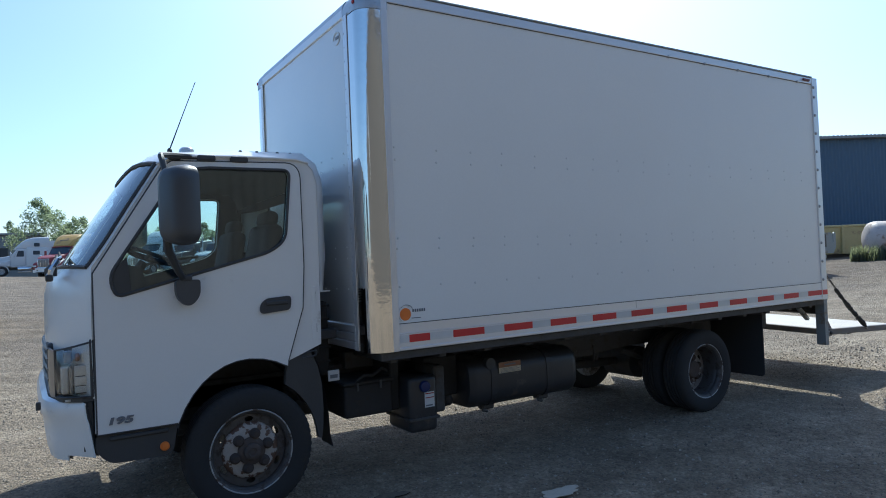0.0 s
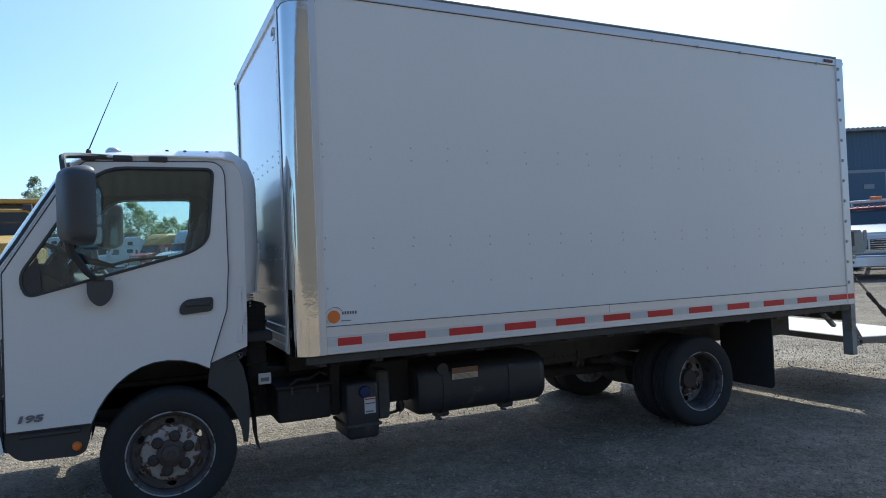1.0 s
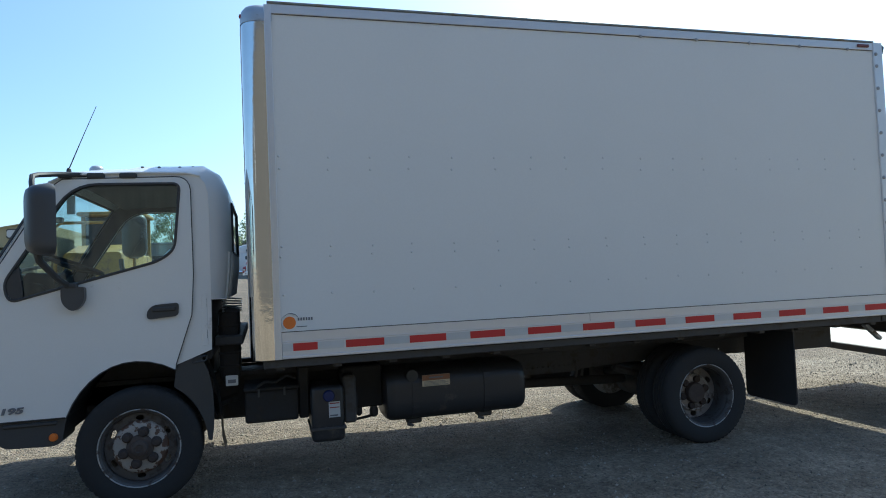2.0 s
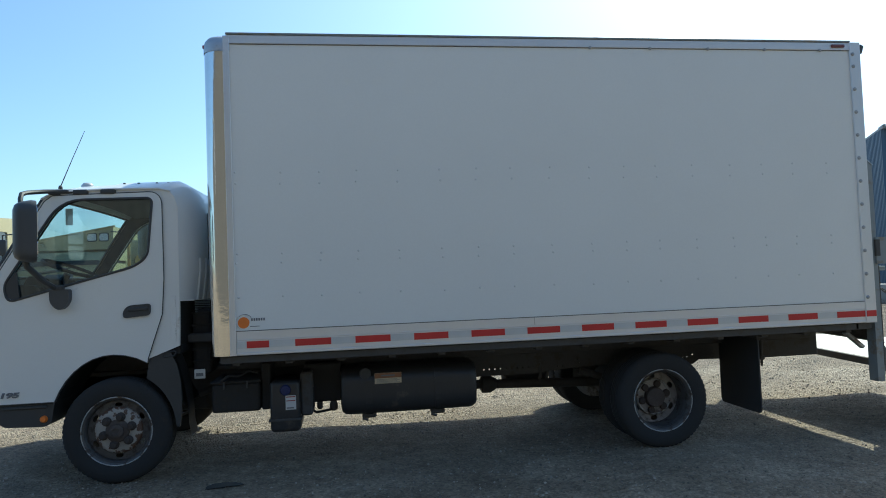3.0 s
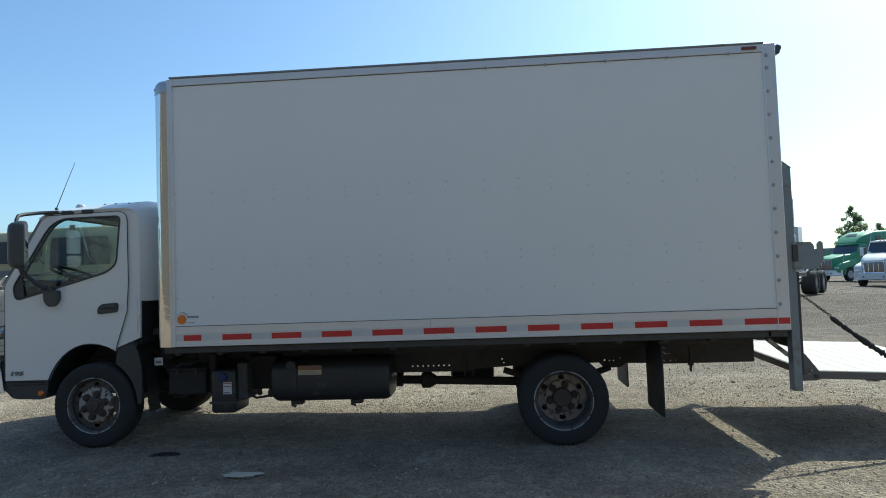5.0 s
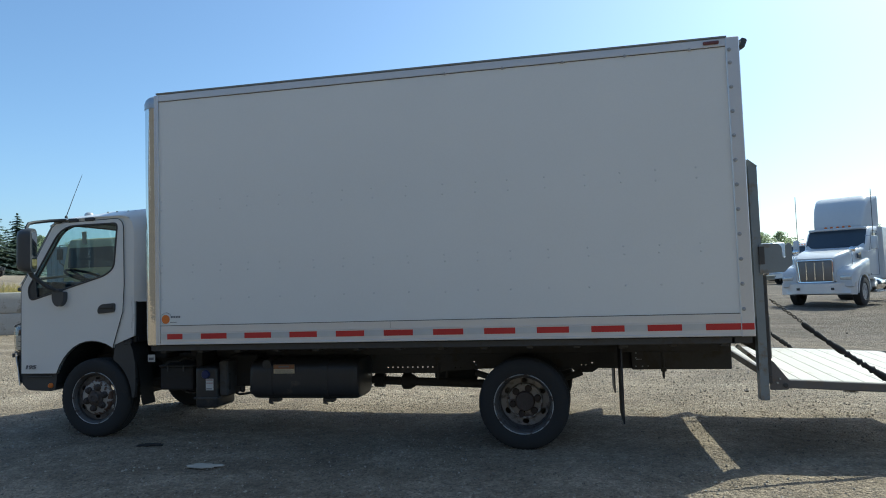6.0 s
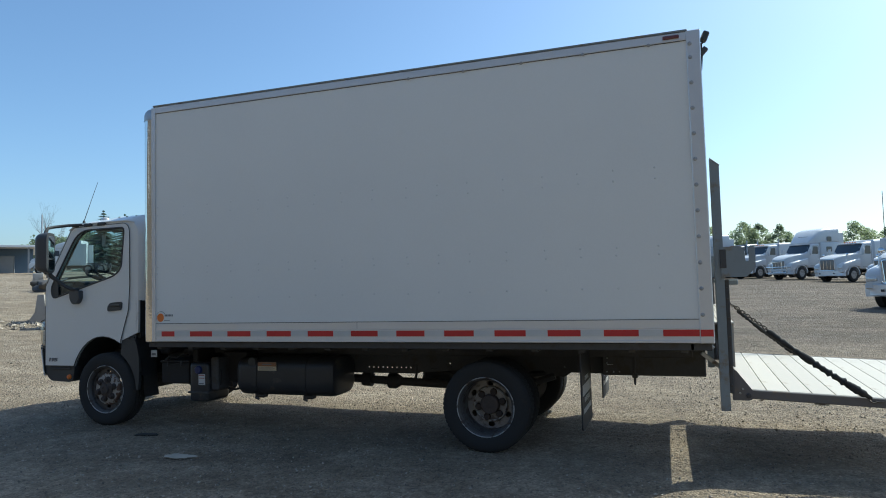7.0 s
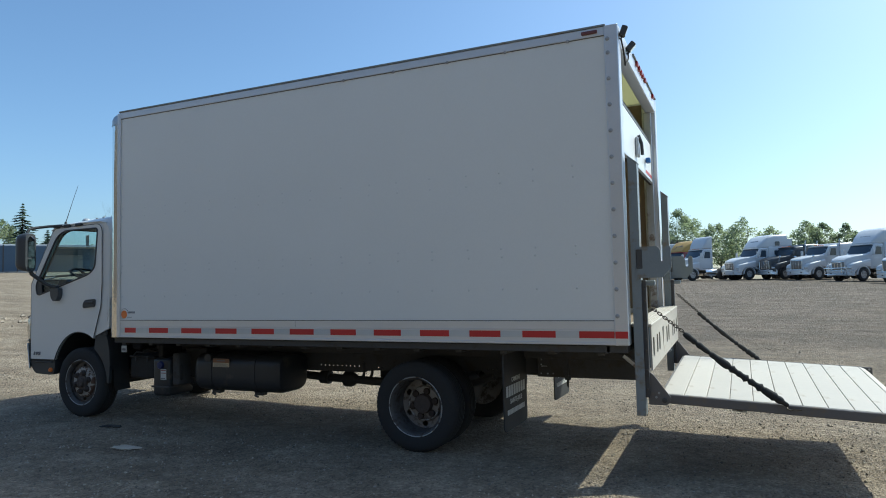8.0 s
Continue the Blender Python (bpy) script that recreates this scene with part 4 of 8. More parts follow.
# -- cab interior
dash = part("dashboard", plate(rounded([(-0.93, 1.05), (-0.56, 1.05), (-0.52, 1.46), (-0.62, 1.585), (-0.93, 1.60)], 0.05, 3), 0.40, 2.04), "interior", truck, "dark moulded dashboard")
part("instrument_hood", plate(rounded([(-0.78, 1.55), (-0.55, 1.53), (-0.56, 1.635), (-0.72, 1.665)], 0.03, 3), 0.50, 1.0), "interior", dash)
part("cab_floor", boxed(-0.82, 0.50, 0.30, 2.14, 1.02, 1.07), "interior", truck)
col = part("steering_column", tubed([(-0.72, 0.74, 1.40), (-0.52, 0.74, 1.67)], 0.03, 8), "interior", truck)
wh = bmesh.new()
ring = [(0.215 * math.cos(2 * math.pi * k / 28), 0.215 * math.sin(2 * math.pi * k / 28), 0) for k in range(29)]
add_tube(wh, ring, 0.014, 7, False)
add_tube(wh, [(-0.2, 0, 0), (-0.06, 0, -0.025), (0.06, 0, -0.025), (0.2, 0, 0)], 0.016, 6)
add_tube(wh, [(0, -0.2, 0), (0, -0.03, -0.02)], 0.016, 6)
bmesh.ops.transform(wh, matrix=pose(-0.50, 0.74, 1.715, 0, 22, 0), verts=wh.verts)
part("steering_wheel", wh, "interior", col, "dark steering wheel", True)


def seat(y):
    c = part("seat", boxed(-0.30, 0.20, y - 0.25, y + 0.25, 1.07, 1.34, 0.06, 3), "interior", truck, "dark cloth cab seat", True)
    m = pose(0.18, y, 1.30, 0, 12, 0)
    part("seat_back", boxed(-0.06, 0.07, -0.24, 0.24, 0.0, 0.62, 0.05, 3, m), "interior", c, "", True)
    part("head_rest", boxed(-0.05, 0.05, -0.13, 0.13, 0.60, 0.72, 0.04, 3, m), "interior", c, "", True)


seat(0.76)
seat(1.72)
part("seat_box", boxed(-0.3, 0.2, 1.05, 1.42, 1.07, 1.42, 0.04, 2), "interior", truck)
part("door_pull_far", tubed([(-0.5, 2.13, 1.62), (-0.2, 2.12, 1.70), (0.1, 2.13, 1.72)], 0.014, 6), "interior", truck)
# a card hanging behind the windshield
part("hanging_tag", boxed(-0.515, -0.458, 0.70, 0.705, 2.08, 2.22, 0.001), "white_print", truck, "small printed card hung behind the windshield")


# -- wheels
def tyre_bm(w=0.225):
    h = w / 2
    prof = [(0.248, -h * 0.72), (0.262, -h * 0.88), (0.285, -h * 0.96), (0.33, -h), (0.365, -h * 0.985), (0.388, -h * 0.90), (0.400, -h * 0.80)]
    for y in (-0.05, -0.0165, 0.0165, 0.05):
        prof += [(0.404, y - 0.008), (0.394, y - 0.004), (0.394, y + 0.004), (0.404, y + 0.008)]
    prof += [(0.400, h * 0.80), (0.388, h * 0.90), (0.365, h * 0.985), (0.33, h), (0.285, h * 0.96), (0.262, h * 0.88), (0.248, h * 0.72)]
    bm = lathed(prof, 180, "y", (0, 0, 0), True)
    # fine notches along both shoulders
    for v in bm.verts:
        r = math.hypot(v.co.x, v.co.z)
        k = round(math.atan2(v.co.z, v.co.x) / (2 * math.pi) * 180)
        if 0.386 < r < 0.4015 and abs(v.co.y) > 0.55 * h and k % 3 == 0:
            v.co.x, v.co.z = v.co.x * (1 - 0.006 / r), v.co.z * (1 - 0.006 / r)
    return bm


def wheel(name, x, y, z, side, kind):
    """kind: steer (disc bulges out), outer (deep dish), inner (the hidden twin)."""
    turn = pose(x, y, z, 0, 0, 0 if side == 0 else 180)
    w = new(name)
    w.parent, w.matrix_basis = truck, turn
    tagged(w, {"steer": "front wheel with rust-eaten white steel disc", "outer": "rear outer wheel with deep dished grey disc", "inner": "rear inner twin wheel"}[kind])
    part("tyre", tyre_bm(), "rubber", w, "worn black tyre", True)
    if kind == "inner":
        part("rim", lathed([(0.25, -0.085), (0.235, -0.06), (0.235, 0.07), (0.25, 0.085), (0.20, 0.06), (0.06, 0.05), (0.06, -0.02), (0.2, -0.02)], 32, "y", (0, 0, 0), True), "wheel_grey", w, "", True)
        return
    part("rim", lathed([(0.255, -0.075), (0.264, -0.092), (0.266, -0.101), (0.262, -0.104), (0.257, -0.101)], 40, "y", (0, 0, 0), False, False), "rim_lip", w, "worn steel rim edge", True)
    part("rim_barrel", lathed([(0.257, -0.101), (0.250, -0.092), (0.245, -0.090), (0.242, -0.082), (0.234, -0.074), (0.231, -0.055), (0.236, -0.046), (0.230, -0.036), (0.226, 0.0), (0.224, 0.11), (0.245, 0.112)], 40, "y", (0, 0, 0), False, False), "wheel_barrel", w, "dark inner rim", True)
    holes, nh = [], 6
    for k in range(nh):
        a = 2 * math.pi * (k + 0.5) / nh
        rh, wr, wt = (0.197, 0.017, 0.15) if kind == "steer" else (0.184, 0.024, 0.165)
        holes.append([((rh + wr * math.cos(b)) * math.cos(a + wt * math.sin(b)), (rh + wr * math.cos(b)) * math.sin(a + wt * math.sin(b))) for b in [2 * math.pi * q / 14 for q in range(14)]])
    if kind == "steer":
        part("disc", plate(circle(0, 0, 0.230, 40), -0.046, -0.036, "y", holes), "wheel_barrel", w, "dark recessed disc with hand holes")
        part("disc_boss", lathed([(0.180, -0.046), (0.176, -0.058), (0.166, -0.068), (0.150, -0.073), (0.060, -0.076)], 40, "y"), "wheel_rusty", w, "chalky white boss flaking to rust", True)
        hub = part("hub", lathed([(0.088, -0.075), (0.087, -0.090), (0.080, -0.096), (0.056, -0.098), (0.052, -0.116), (0.044, -0.122), (0.026, -0.123), (0.022, -0.117), (0.001, -0.117)], 28, "y"), "hub_brown", w, "rust-brown hub", True)
        rn, yn, turn_n = 0.108, -0.076, 0.28
        nut = lathed([(0.036, 0.0), (0.036, -0.010), (0.032, -0.022), (0.024, -0.028), (0.021, -0.040), (0.001, -0.042)], 12, "y")
    else:
        part("disc", plate(circle(0, 0, 0.224, 40), 0.098, 0.108, "y", holes), "wheel_grey", w, "deep-set grey steel disc with round hand holes")
        part("disc_ring", lathed([(0.164, 0.099), (0.161, 0.084), (0.153, 0.076), (0.145, 0.078), (0.142, 0.086)], 40, "y", cap=False), "rim_lip", w, "bright pressed ring", True)
        part("disc_boss", lathed([(0.150, 0.099), (0.146, 0.084), (0.138, 0.082), (0.06, 0.082)], 36, "y"), "wheel_grey", w, "", True)
        hub = part("hub", lathed([(0.090, 0.083), (0.088, 0.050), (0.080, 0.036), (0.062, 0.030), (0.030, 0.029), (0.001, 0.029)], 28, "y"), "hub_brown", w, "rust-brown axle hub", True)
        rn, yn, turn_n = 0.116, 0.082, 0.23
        nut = lathed([(0.032, 0.0), (0.032, -0.014), (0.027, -0.024), (0.001, -0.026)], 12, "y")
    first = None
    for k in range(6):
        a = 2 * math.pi * (k + turn_n) / 6
        m = pose(rn * math.cos(a), yn, rn * math.sin(a), 0, 0, 0)
        if first is None:
            first = part("wheel_nut", nut, "rust", w, "rust-brown wheel nut", True)
            first.matrix_basis = m
        else:
            again(first, m)


FX, RX = 0.012, 4.445
FZ, RZ = ground_z(FX, 0.3) + 0.400, ground_z(RX, 0.3) + 0.402
for side in (0, 1):
    wheel("front_wheel", FX, flip(side, 0.352), FZ, side, "steer")
    wheel("rear_outer_wheel", RX, flip(side, 0.285), RZ, side, "outer")
    wheel("rear_inner_wheel", RX, flip(side, 0.551), RZ, side, "inner")


# -- chassis below the body
for side in (0, 1):
    y = 0.80 if side == 0 else 1.58
    holes = []
    for k in range(10):
        holes.append(circle(3.018 + 0.0523 * k, 0.660, 0.0080, 6))
    for hx, hz in ((3.72, 0.652), (3.77, 0.652), (3.914, 0.71), (3.930, 0.675), (4.913, 0.672), (4.96, 0.672), (5.0, 0.672), (5.06, 0.69)):
        holes.append(circle(hx, hz, 0.008, 6))
    out = [(-0.75, 0.56), (-0.3, 0.60), (3.56, 0.600), (3.60, 0.615), (4.0, 0.640), (4.86, 0.650), (4.90, 0.60), (5.06, 0.60), (5.12, 0.640), (5.3, 0.635), (6.15, 0.635), (6.15, 0.83), (-0.75, 0.79)]
    rail = part("frame_rail", plate(out, y, y + 0.008, "y", holes), "chassis", truck, "black steel frame rail with bolt holes")
    part("rail_flange", boxed(-0.4, 6.1, y - (0.0 if side else 0.05), y + (0.11 if side else 0.06), 0.80, 0.835, 0.004), "chassis", rail)
for x in (0.75, 1.6, 2.5, 3.3, 4.0, 5.0, 5.9):
    part("cross_member", boxed(x - 0.04, x + 0.04, 0.86, 1.58, 0.66, 0.78, 0.01), "chassis", truck)
for k in range(14):
    x = 0.95 + 0.398 * k
    part("floor_sill", boxed(x - 0.03, x + 0.03, 0.06, 2.38, 0.905, 0.985, 0.006), "chassis", truck)
for side in (0, 1):
    y0, y1 = sorted((flip(side, 0.03), flip(side, 0.075)))
    part("side_sill", boxed(0.84, 6.2, y0, y1, 0.93, 0.985, 0.004), "chassis", truck)
    y0, y1 = sorted((flip(side, 0.68), flip(side, 0.82)))
    part("long_sill", boxed(0.85, 6.2, y0, y1, 0.80, 0.93, 0.006), "chassis", truck)
shaft = part("drive_shaft", tubed([(1.2, 1.2, 0.56), (2.35, 1.2, 0.50), (2.75, 1.2, 0.475), (2.752, 1.2, 0.475), (2.86, 1.2, 0.47), (2.862, 1.2, 0.47), (4.25, 1.2, 0.42)], [0.045, 0.045, 0.045, 0.075, 0.075, 0.045, 0.045], 14), "chassis", truck, "dark drive shaft", True)
part("shaft_joint", lathed([(0.05, 0.0), (0.085, 0.02), (0.085, 0.10), (0.05, 0.16)], 14, "x", (3.05, 1.2, 0.462)), "chassis", shaft, "", True)
part("engine", boxed(-0.62, 0.46, 0.80, 1.64, 0.60, 1.03, 0.06, 2), "chassis", truck, "dark greasy engine block")
part("transmission", boxed(-0.4, 1.25, 0.98, 1.44, 0.42, 0.80, 0.08, 2), "chassis", truck, "dark engine and gearbox block", True)
part("front_axle", tubed([(FX, 0.42, FZ), (FX, 0.75, FZ - 0.04), (FX, 1.7, FZ - 0.04), (FX, 2.02, FZ)], 0.055, 10), "chassis", truck)
ax = part("rear_axle", tubed([(RX, 0.40, RZ), (RX, 0.98, RZ), (RX, 1.02, RZ), (RX, 1.42, RZ), (RX, 1.46, RZ), (RX, 2.04, RZ)], [0.065, 0.075, 0.17, 0.17, 0.075, 0.065], 16), "chassis", truck, "dark rear axle with round differential", True)
for side in (0, 1):
    yy = flip(side, 0.80)
    for x, z, r in ((FX, FZ, 0.62), (RX, RZ, 0.52)):
        sp = part("leaf_spring", tubed([(x - r, yy, z + 0.20), (x - r / 2, yy, z + 0.115), (x, yy, z + 0.085), (x + r / 2, yy, z + 0.115), (x + r, yy, z + 0.20)], 0.034, 6), "chassis", truck, "", True)
        part("spring_clamp", boxed(x - 0.06, x + 0.06, yy - 0.06, yy + 0.06, z - 0.03, z + 0.14, 0.01), "chassis", sp)
# exhaust with a shiny tail under the middle
ex = part("exhaust", tubed([(0.8, 1.75, 0.55), (1.25, 1.75, 0.54), (1.27, 1.75, 0.54), (1.85, 1.75, 0.54), (1.87, 1.75, 0.54), (2.15, 1.8, 0.57)], [0.05, 0.05, 0.13, 0.13, 0.05, 0.05], 16), "galvanised", truck, "dull metal exhaust silencer", True)
part("air_tank", tubed([(3.35, 1.55, 0.50), (3.37, 1.55, 0.50), (3.8, 1.55, 0.50), (3.82, 1.55, 0.50)], [0.06, 0.11, 0.11, 0.06], 14), "chassis", truck, "", True)
for x, y in ((3.62, 0.83), (2.72, 0.80), (3.543, 0.80)):
    part("hanging_bracket", tubed([(x, y, 0.70), (x + 0.008, y, 0.60), (x - 0.006, y, 0.545)], [0.018, 0.014, 0.016], 6), "chassis", truck)

# fuel tank, near side
tk = rounded([(0.29, 0.412), (0.80, 0.412), (0.80, 0.805), (0.29, 0.805)], 0.15, 6)
bm = bmesh.new()
rings = [[bm.verts.new((x, 0.545 + (u - 0.545) * k, 0.63 + (v - 0.63) * k)) for u, v in tk] for x, k in ((1.725, 0.72), (1.735, 0.90), (1.765, 0.985), (1.80, 1.0), (2.79, 1.0), (2.825, 0.985), (2.855, 0.90), (2.865, 0.72))]
for a, b in zip(rings, rings[1:]):
    for k in range(len(tk)):
        bm.faces.new((a[k], a[(k + 1) % len(tk)], b[(k + 1) % len(tk)], b[k]))
bm.faces.new(rings[0])
bm.faces.new(rings[-1])
bmesh.ops.recalc_face_normals(bm, faces=bm.faces)
tank = part("fuel_tank", bm, "tank_black", truck, "glossy black fuel tank in two straps", True)
for x in (1.955, 2.53):
    sb = bmesh.new()
    big = [(0.545 + (u - 0.545) * 1.025, 0.63 + (v - 0.63) * 1.03) for u, v in tk]
    rr = [[sb.verts.new((x + d, u, v)) for u, v in big] for d in (-0.028, 0.028)]
    for k in range(len(tk)):
        sb.faces.new((rr[0][k], rr[0][(k + 1) % len(tk)], rr[1][(k + 1) % len(tk)], rr[1][k]))
    bmesh.ops.recalc_face_normals(sb, faces=sb.faces)
    bmesh.ops.solidify(sb, geom=list(sb.faces), thickness=0.006)
    part("tank_strap", sb, "tank_black", tank)
    part("strap_bracket", boxed(x - 0.06, x + 0.06, 0.38, 0.46, 0.380, 0.425, 0.012), "chassis", tank)
    part("strap_hook", tubed([(x - 0.045, 0.40, 0.41), (x - 0.05, 0.39, 0.375), (x - 0.01, 0.39, 0.365)], 0.012, 6), "chassis", tank)
part("tank_cap", lathed([(0.045, 0.0), (0.05, -0.02), (0.045, -0.05), (0.01, -0.055)], 16, "y", (1.93, 0.34, 0.76)), "black_plastic", tank, "", True)
lb = part("tank_label", boxed(2.005, 2.225, 0.2865, 0.2895, 0.672, 0.758), "yellow_label", tank, "yellow caution label")
part("label_field", boxed(2.006, 2.224, 0.2852, 0.2866, 0.716, 0.757), "amber", tank, "tan upper field of the label")
for k in range(4):
    part("print_bar", boxed(2.02, 2.21 - 0.02 * (k % 2), 0.2850, 0.2866, 0.678 + 0.009 * k, 0.681 + 0.009 * k), "grey_print", tank)
part("print_bar", boxed(2.06, 2.17, 0.2838, 0.2853, 0.732, 0.742), "grey_print", tank)

# urea tank with a blue cap, near side
dt = part("urea_tank", boxed(1.165, 1.405, 0.255, 0.62, 0.335, 0.745, 0.035, 3), "tank_black", truck, "black urea tank with blue filler cap", True)
part("filler_cap", lathed([(0.043, 0.0), (0.043, -0.022), (0.037, -0.03), (0.02, -0.032), (0.001, -0.032)], 18, "y", (1.292, 0.262, 0.672)), "blue_cap", dt, "blue round cap", True)
lab = part("tank_label", boxed(1.29, 1.372, 0.2515, 0.2545, 0.515, 0.628), "white_print", dt, "white printed label")
part("print_bar", boxed(1.295, 1.367, 0.2495, 0.2516, 0.583, 0.589), "red_lens", dt)
part("print_bar", boxed(1.297, 1.355, 0.2495, 0.2516, 0.524, 0.534), "grey_print", dt)
part("print_bar", boxed(1.295, 1.367, 0.2495, 0.2516, 0.613, 0.620), "red_lens", dt)
part("tank_bracket", boxed(1.405, 1.50, 0.30, 0.60, 0.45, 0.80, 0.015), "chassis", dt)
part("tank_hose", tubed([(1.42, 0.33, 0.74), (1.50, 0.34, 0.66), (1.50, 0.34, 0.52), (1.46, 0.36, 0.46)], 0.013, 6), "rubber", dt, "", True)
part("tank_strap", boxed(1.155, 1.415, 0.246, 0.63, 0.425, 0.445, 0.003), "chassis", dt)

vb = part("valve_bracket", boxed(1.42, 1.73, 0.48, 0.78, 0.52, 0.84, 0.012), "grime_black", truck, "dark bracket with valves between the tanks")
for x, z, r in ((1.47, 0.475, 0.030), (1.545, 0.488, 0.024), (1.66, 0.47, 0.034)):
    part("valve", lathed([(r * 0.5, z - 0.035), (r, z - 0.02), (r, z + 0.02), (r * 0.7, z + 0.05)], 10, "z", (x, 0.52, 0)), "chassis", vb)
part("valve_hose", tubed([(1.47, 0.50, 0.46), (1.52, 0.49, 0.435), (1.60, 0.49, 0.445), (1.66, 0.50, 0.455)], 0.012, 6), "rubber", vb)

# battery box and air gear behind the front wheel
bb = part("battery_box", boxed(0.70, 1.08, 0.36, 0.80, 0.50, 0.73, 0.02, 2), "grime_black", truck, "black battery box")
part("box_lid", boxed(0.69, 1.09, 0.35, 0.81, 0.73, 0.755, 0.008), "grime_black", bb)
for x in (0.80, 0.98):
    part("lid_clip", boxed(x - 0.008, x + 0.008, 0.343, 0.352, 0.69, 0.75, 0.003), "chassis", bb)
part("box_cable", tubed([(0.78, 0.34, 0.76), (0.84, 0.33, 0.80), (0.92, 0.35, 0.79), (1.0, 0.36, 0.83), (1.06, 0.4, 0.80)], 0.011, 6), "rubber", bb, "", True)
part("box_bracket", boxed(1.085, 1.16, 0.40, 0.75, 0.50, 0.88, 0.01), "grime_black", bb)
pl = part("reflector_plate", boxed(0.575, 0.66, 0.338, 0.345, 0.79, 0.865, 0.004), "silver_tape", truck, "small square pale plate behind the wheel")
part("plate_mark", boxed(0.59, 0.645, 0.3355, 0.3385, 0.81, 0.835), "grey_print", pl)
stack = part("intake_duct", boxed(0.525, 0.67, 0.52, 0.84, 0.80, 1.34, 0.03, 2), "grime_black", truck, "tall black air intake behind the cab")
for k in range(5):
    part("duct_rib", boxed(0.52, 0.675, 0.515, 0.845, 0.90 + 0.1 * k, 0.915 + 0.1 * k, 0.004), "grime_black", stack)
part("cab_support", boxed(0.50, 0.70, 0.45, 1.99, 1.07, 1.14, 0.01), "chassis", truck)
for k in range(6):
    part("cooler_pipe", tubed([(0.56, 0.5, 1.32 + 0.02 * k), (0.64, 0.9, 1.30 + 0.02 * k), (0.66, 1.5, 1.28 + 0.02 * k)], 0.007, 6), "galvanised", truck)

# mud flaps behind the rear wheels, lettered
def lettered(word, size, m, material, parent, label):
    curve = bpy.data.curves.new("lettering", "FONT")
    curve.body, curve.size, curve.extrude, curve.align_x, curve.offset = word, size, 0.0008, "CENTER", 0.0012
    holder = bpy.data.objects.new("lettering", curve)
    mesh = bpy.data.meshes.new_from_object(holder)
    bpy.data.objects.remove(holder)
    mesh.materials.append(M[material])
    ob = new("lettering", mesh)
    ob.parent, ob.matrix_basis = parent, m
    return tagged(ob, label)


for side in (0, 1):
    y0, y1 = sorted((flip(side, 0.115), flip(side, 0.735)))
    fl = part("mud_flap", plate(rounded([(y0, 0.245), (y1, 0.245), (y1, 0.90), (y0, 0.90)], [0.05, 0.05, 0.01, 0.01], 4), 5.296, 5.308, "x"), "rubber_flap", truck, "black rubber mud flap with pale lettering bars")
    w = y1 - y0
    for word, z, size in (("CAMIONS", 0.640, 0.052), ("SAINTE-JULIE", 0.462, 0.056)):
        lettered(word, size, pose(5.3085, y0 + 0.5 * w, z, 90, 0, 90), "flap_print", fl, "pale lettering " + word)
    for z, h, a, b, n in ((0.570, 0.090, 0.08, 0.92, 8), (0.395, 0.042, 0.12, 0.88, 13)):
        bar = part("print_bar", boxed(5.3081, 5.3105, 0.0, 0.72 * (b - a) * w / n, z - h / 2, z + h / 2), "flap_print", fl)
        bar.matrix_basis = pose(0, y0 + a * w, 0)
        for q in range(1, n):
            again(bar, pose(0, y0 + (a + (b - a) * q / n) * w, 0))
    part("flap_hanger", boxed(5.28, 5.33, y0 - 0.01, y1 + 0.01, 0.89, 0.925, 0.006), "chassis", truck)

# tail frame and pump box under the floor
pump = part("pump_box", boxed(5.42, 6.30, 0.70, 0.98, 0.635, 0.93, 0.008, 1), "chassis", truck, "black steel box under the tail of the body")
part("box_ledge", boxed(5.85, 6.19, 0.694, 0.702, 0.838, 0.846, 0.001), "chassis", pump)
# small bright discs and a thin bar on the face of the box
for x, z in ((5.463, 0.79), (5.46, 0.745), (5.458, 0.666), (5.518, 0.666), (5.569, 0.667)):
    part("bright_bolt", lathed([(0.0075, 0.0), (0.006, -0.004), (0.001, -0.005)], 8, "y", (x, 0.70, z)), "galvanised", pump)
part("maker_plate", boxed(5.461, 5.515, 0.697, 0.701, 0.727, 0.735), "galvanised", pump)
pin = part("hanging_pin", tubed([(5.703, 0.69, 0.90), (5.703, 0.69, 0.655)], 0.012, 6), "chassis", pump)
part("pin_collar", boxed(5.678, 5.728, 0.672, 0.702, 0.618, 0.655, 0.006), "chassis", pump)
part("pin_tip", tubed([(5.703, 0.69, 0.64), (5.701, 0.69, 0.575), (5.703, 0.69, 0.552)], [0.013, 0.012, 0.004], 6), "chassis", pump)
for y in (0.28, 2.12):
    part("lift_brace", boxed(-0.012, 0.215, y - 0.025, y + 0.025, -0.016, 0.016, 0.003, 1, pose(6.268, 0, 0.880, 0, 40, 0)), "galvanised", truck, "slanting galvanised brace of the tail lift")
part("tail_beam", boxed(6.17, 6.33, 0.03, 2.41, 0.93, 1.0, 0.006), "chassis", truck)

# -- freight body
BX0, BX1, BZ0, BZ1 = 0.76, 6.35, 0.995, 3.470
FALL = Matrix(((1, 0, 0, 0), (0, 1, 0, 0), (-0.0034, 0, 1, 0.0034), (0, 0, 0, 1)))   # the roof falls a little to the rear
RC = 0.12
PX0, PX1, PZ0, PZ1 = 0.966, 6.243, 1.176, 3.386
body = part("body_floor", boxed(0.95, 6.34, 0.03, 2.41, 0.99, 1.13, 0.004), "wood", truck, "body floor")
roof = part("body_roof", boxed(0.94, 6.33, 0.025, 2.415, 3.446, 3.466, 0.003), "roof_skin", truck, "thin translucent fibreglass body roof")
roof.matrix_basis = FALL
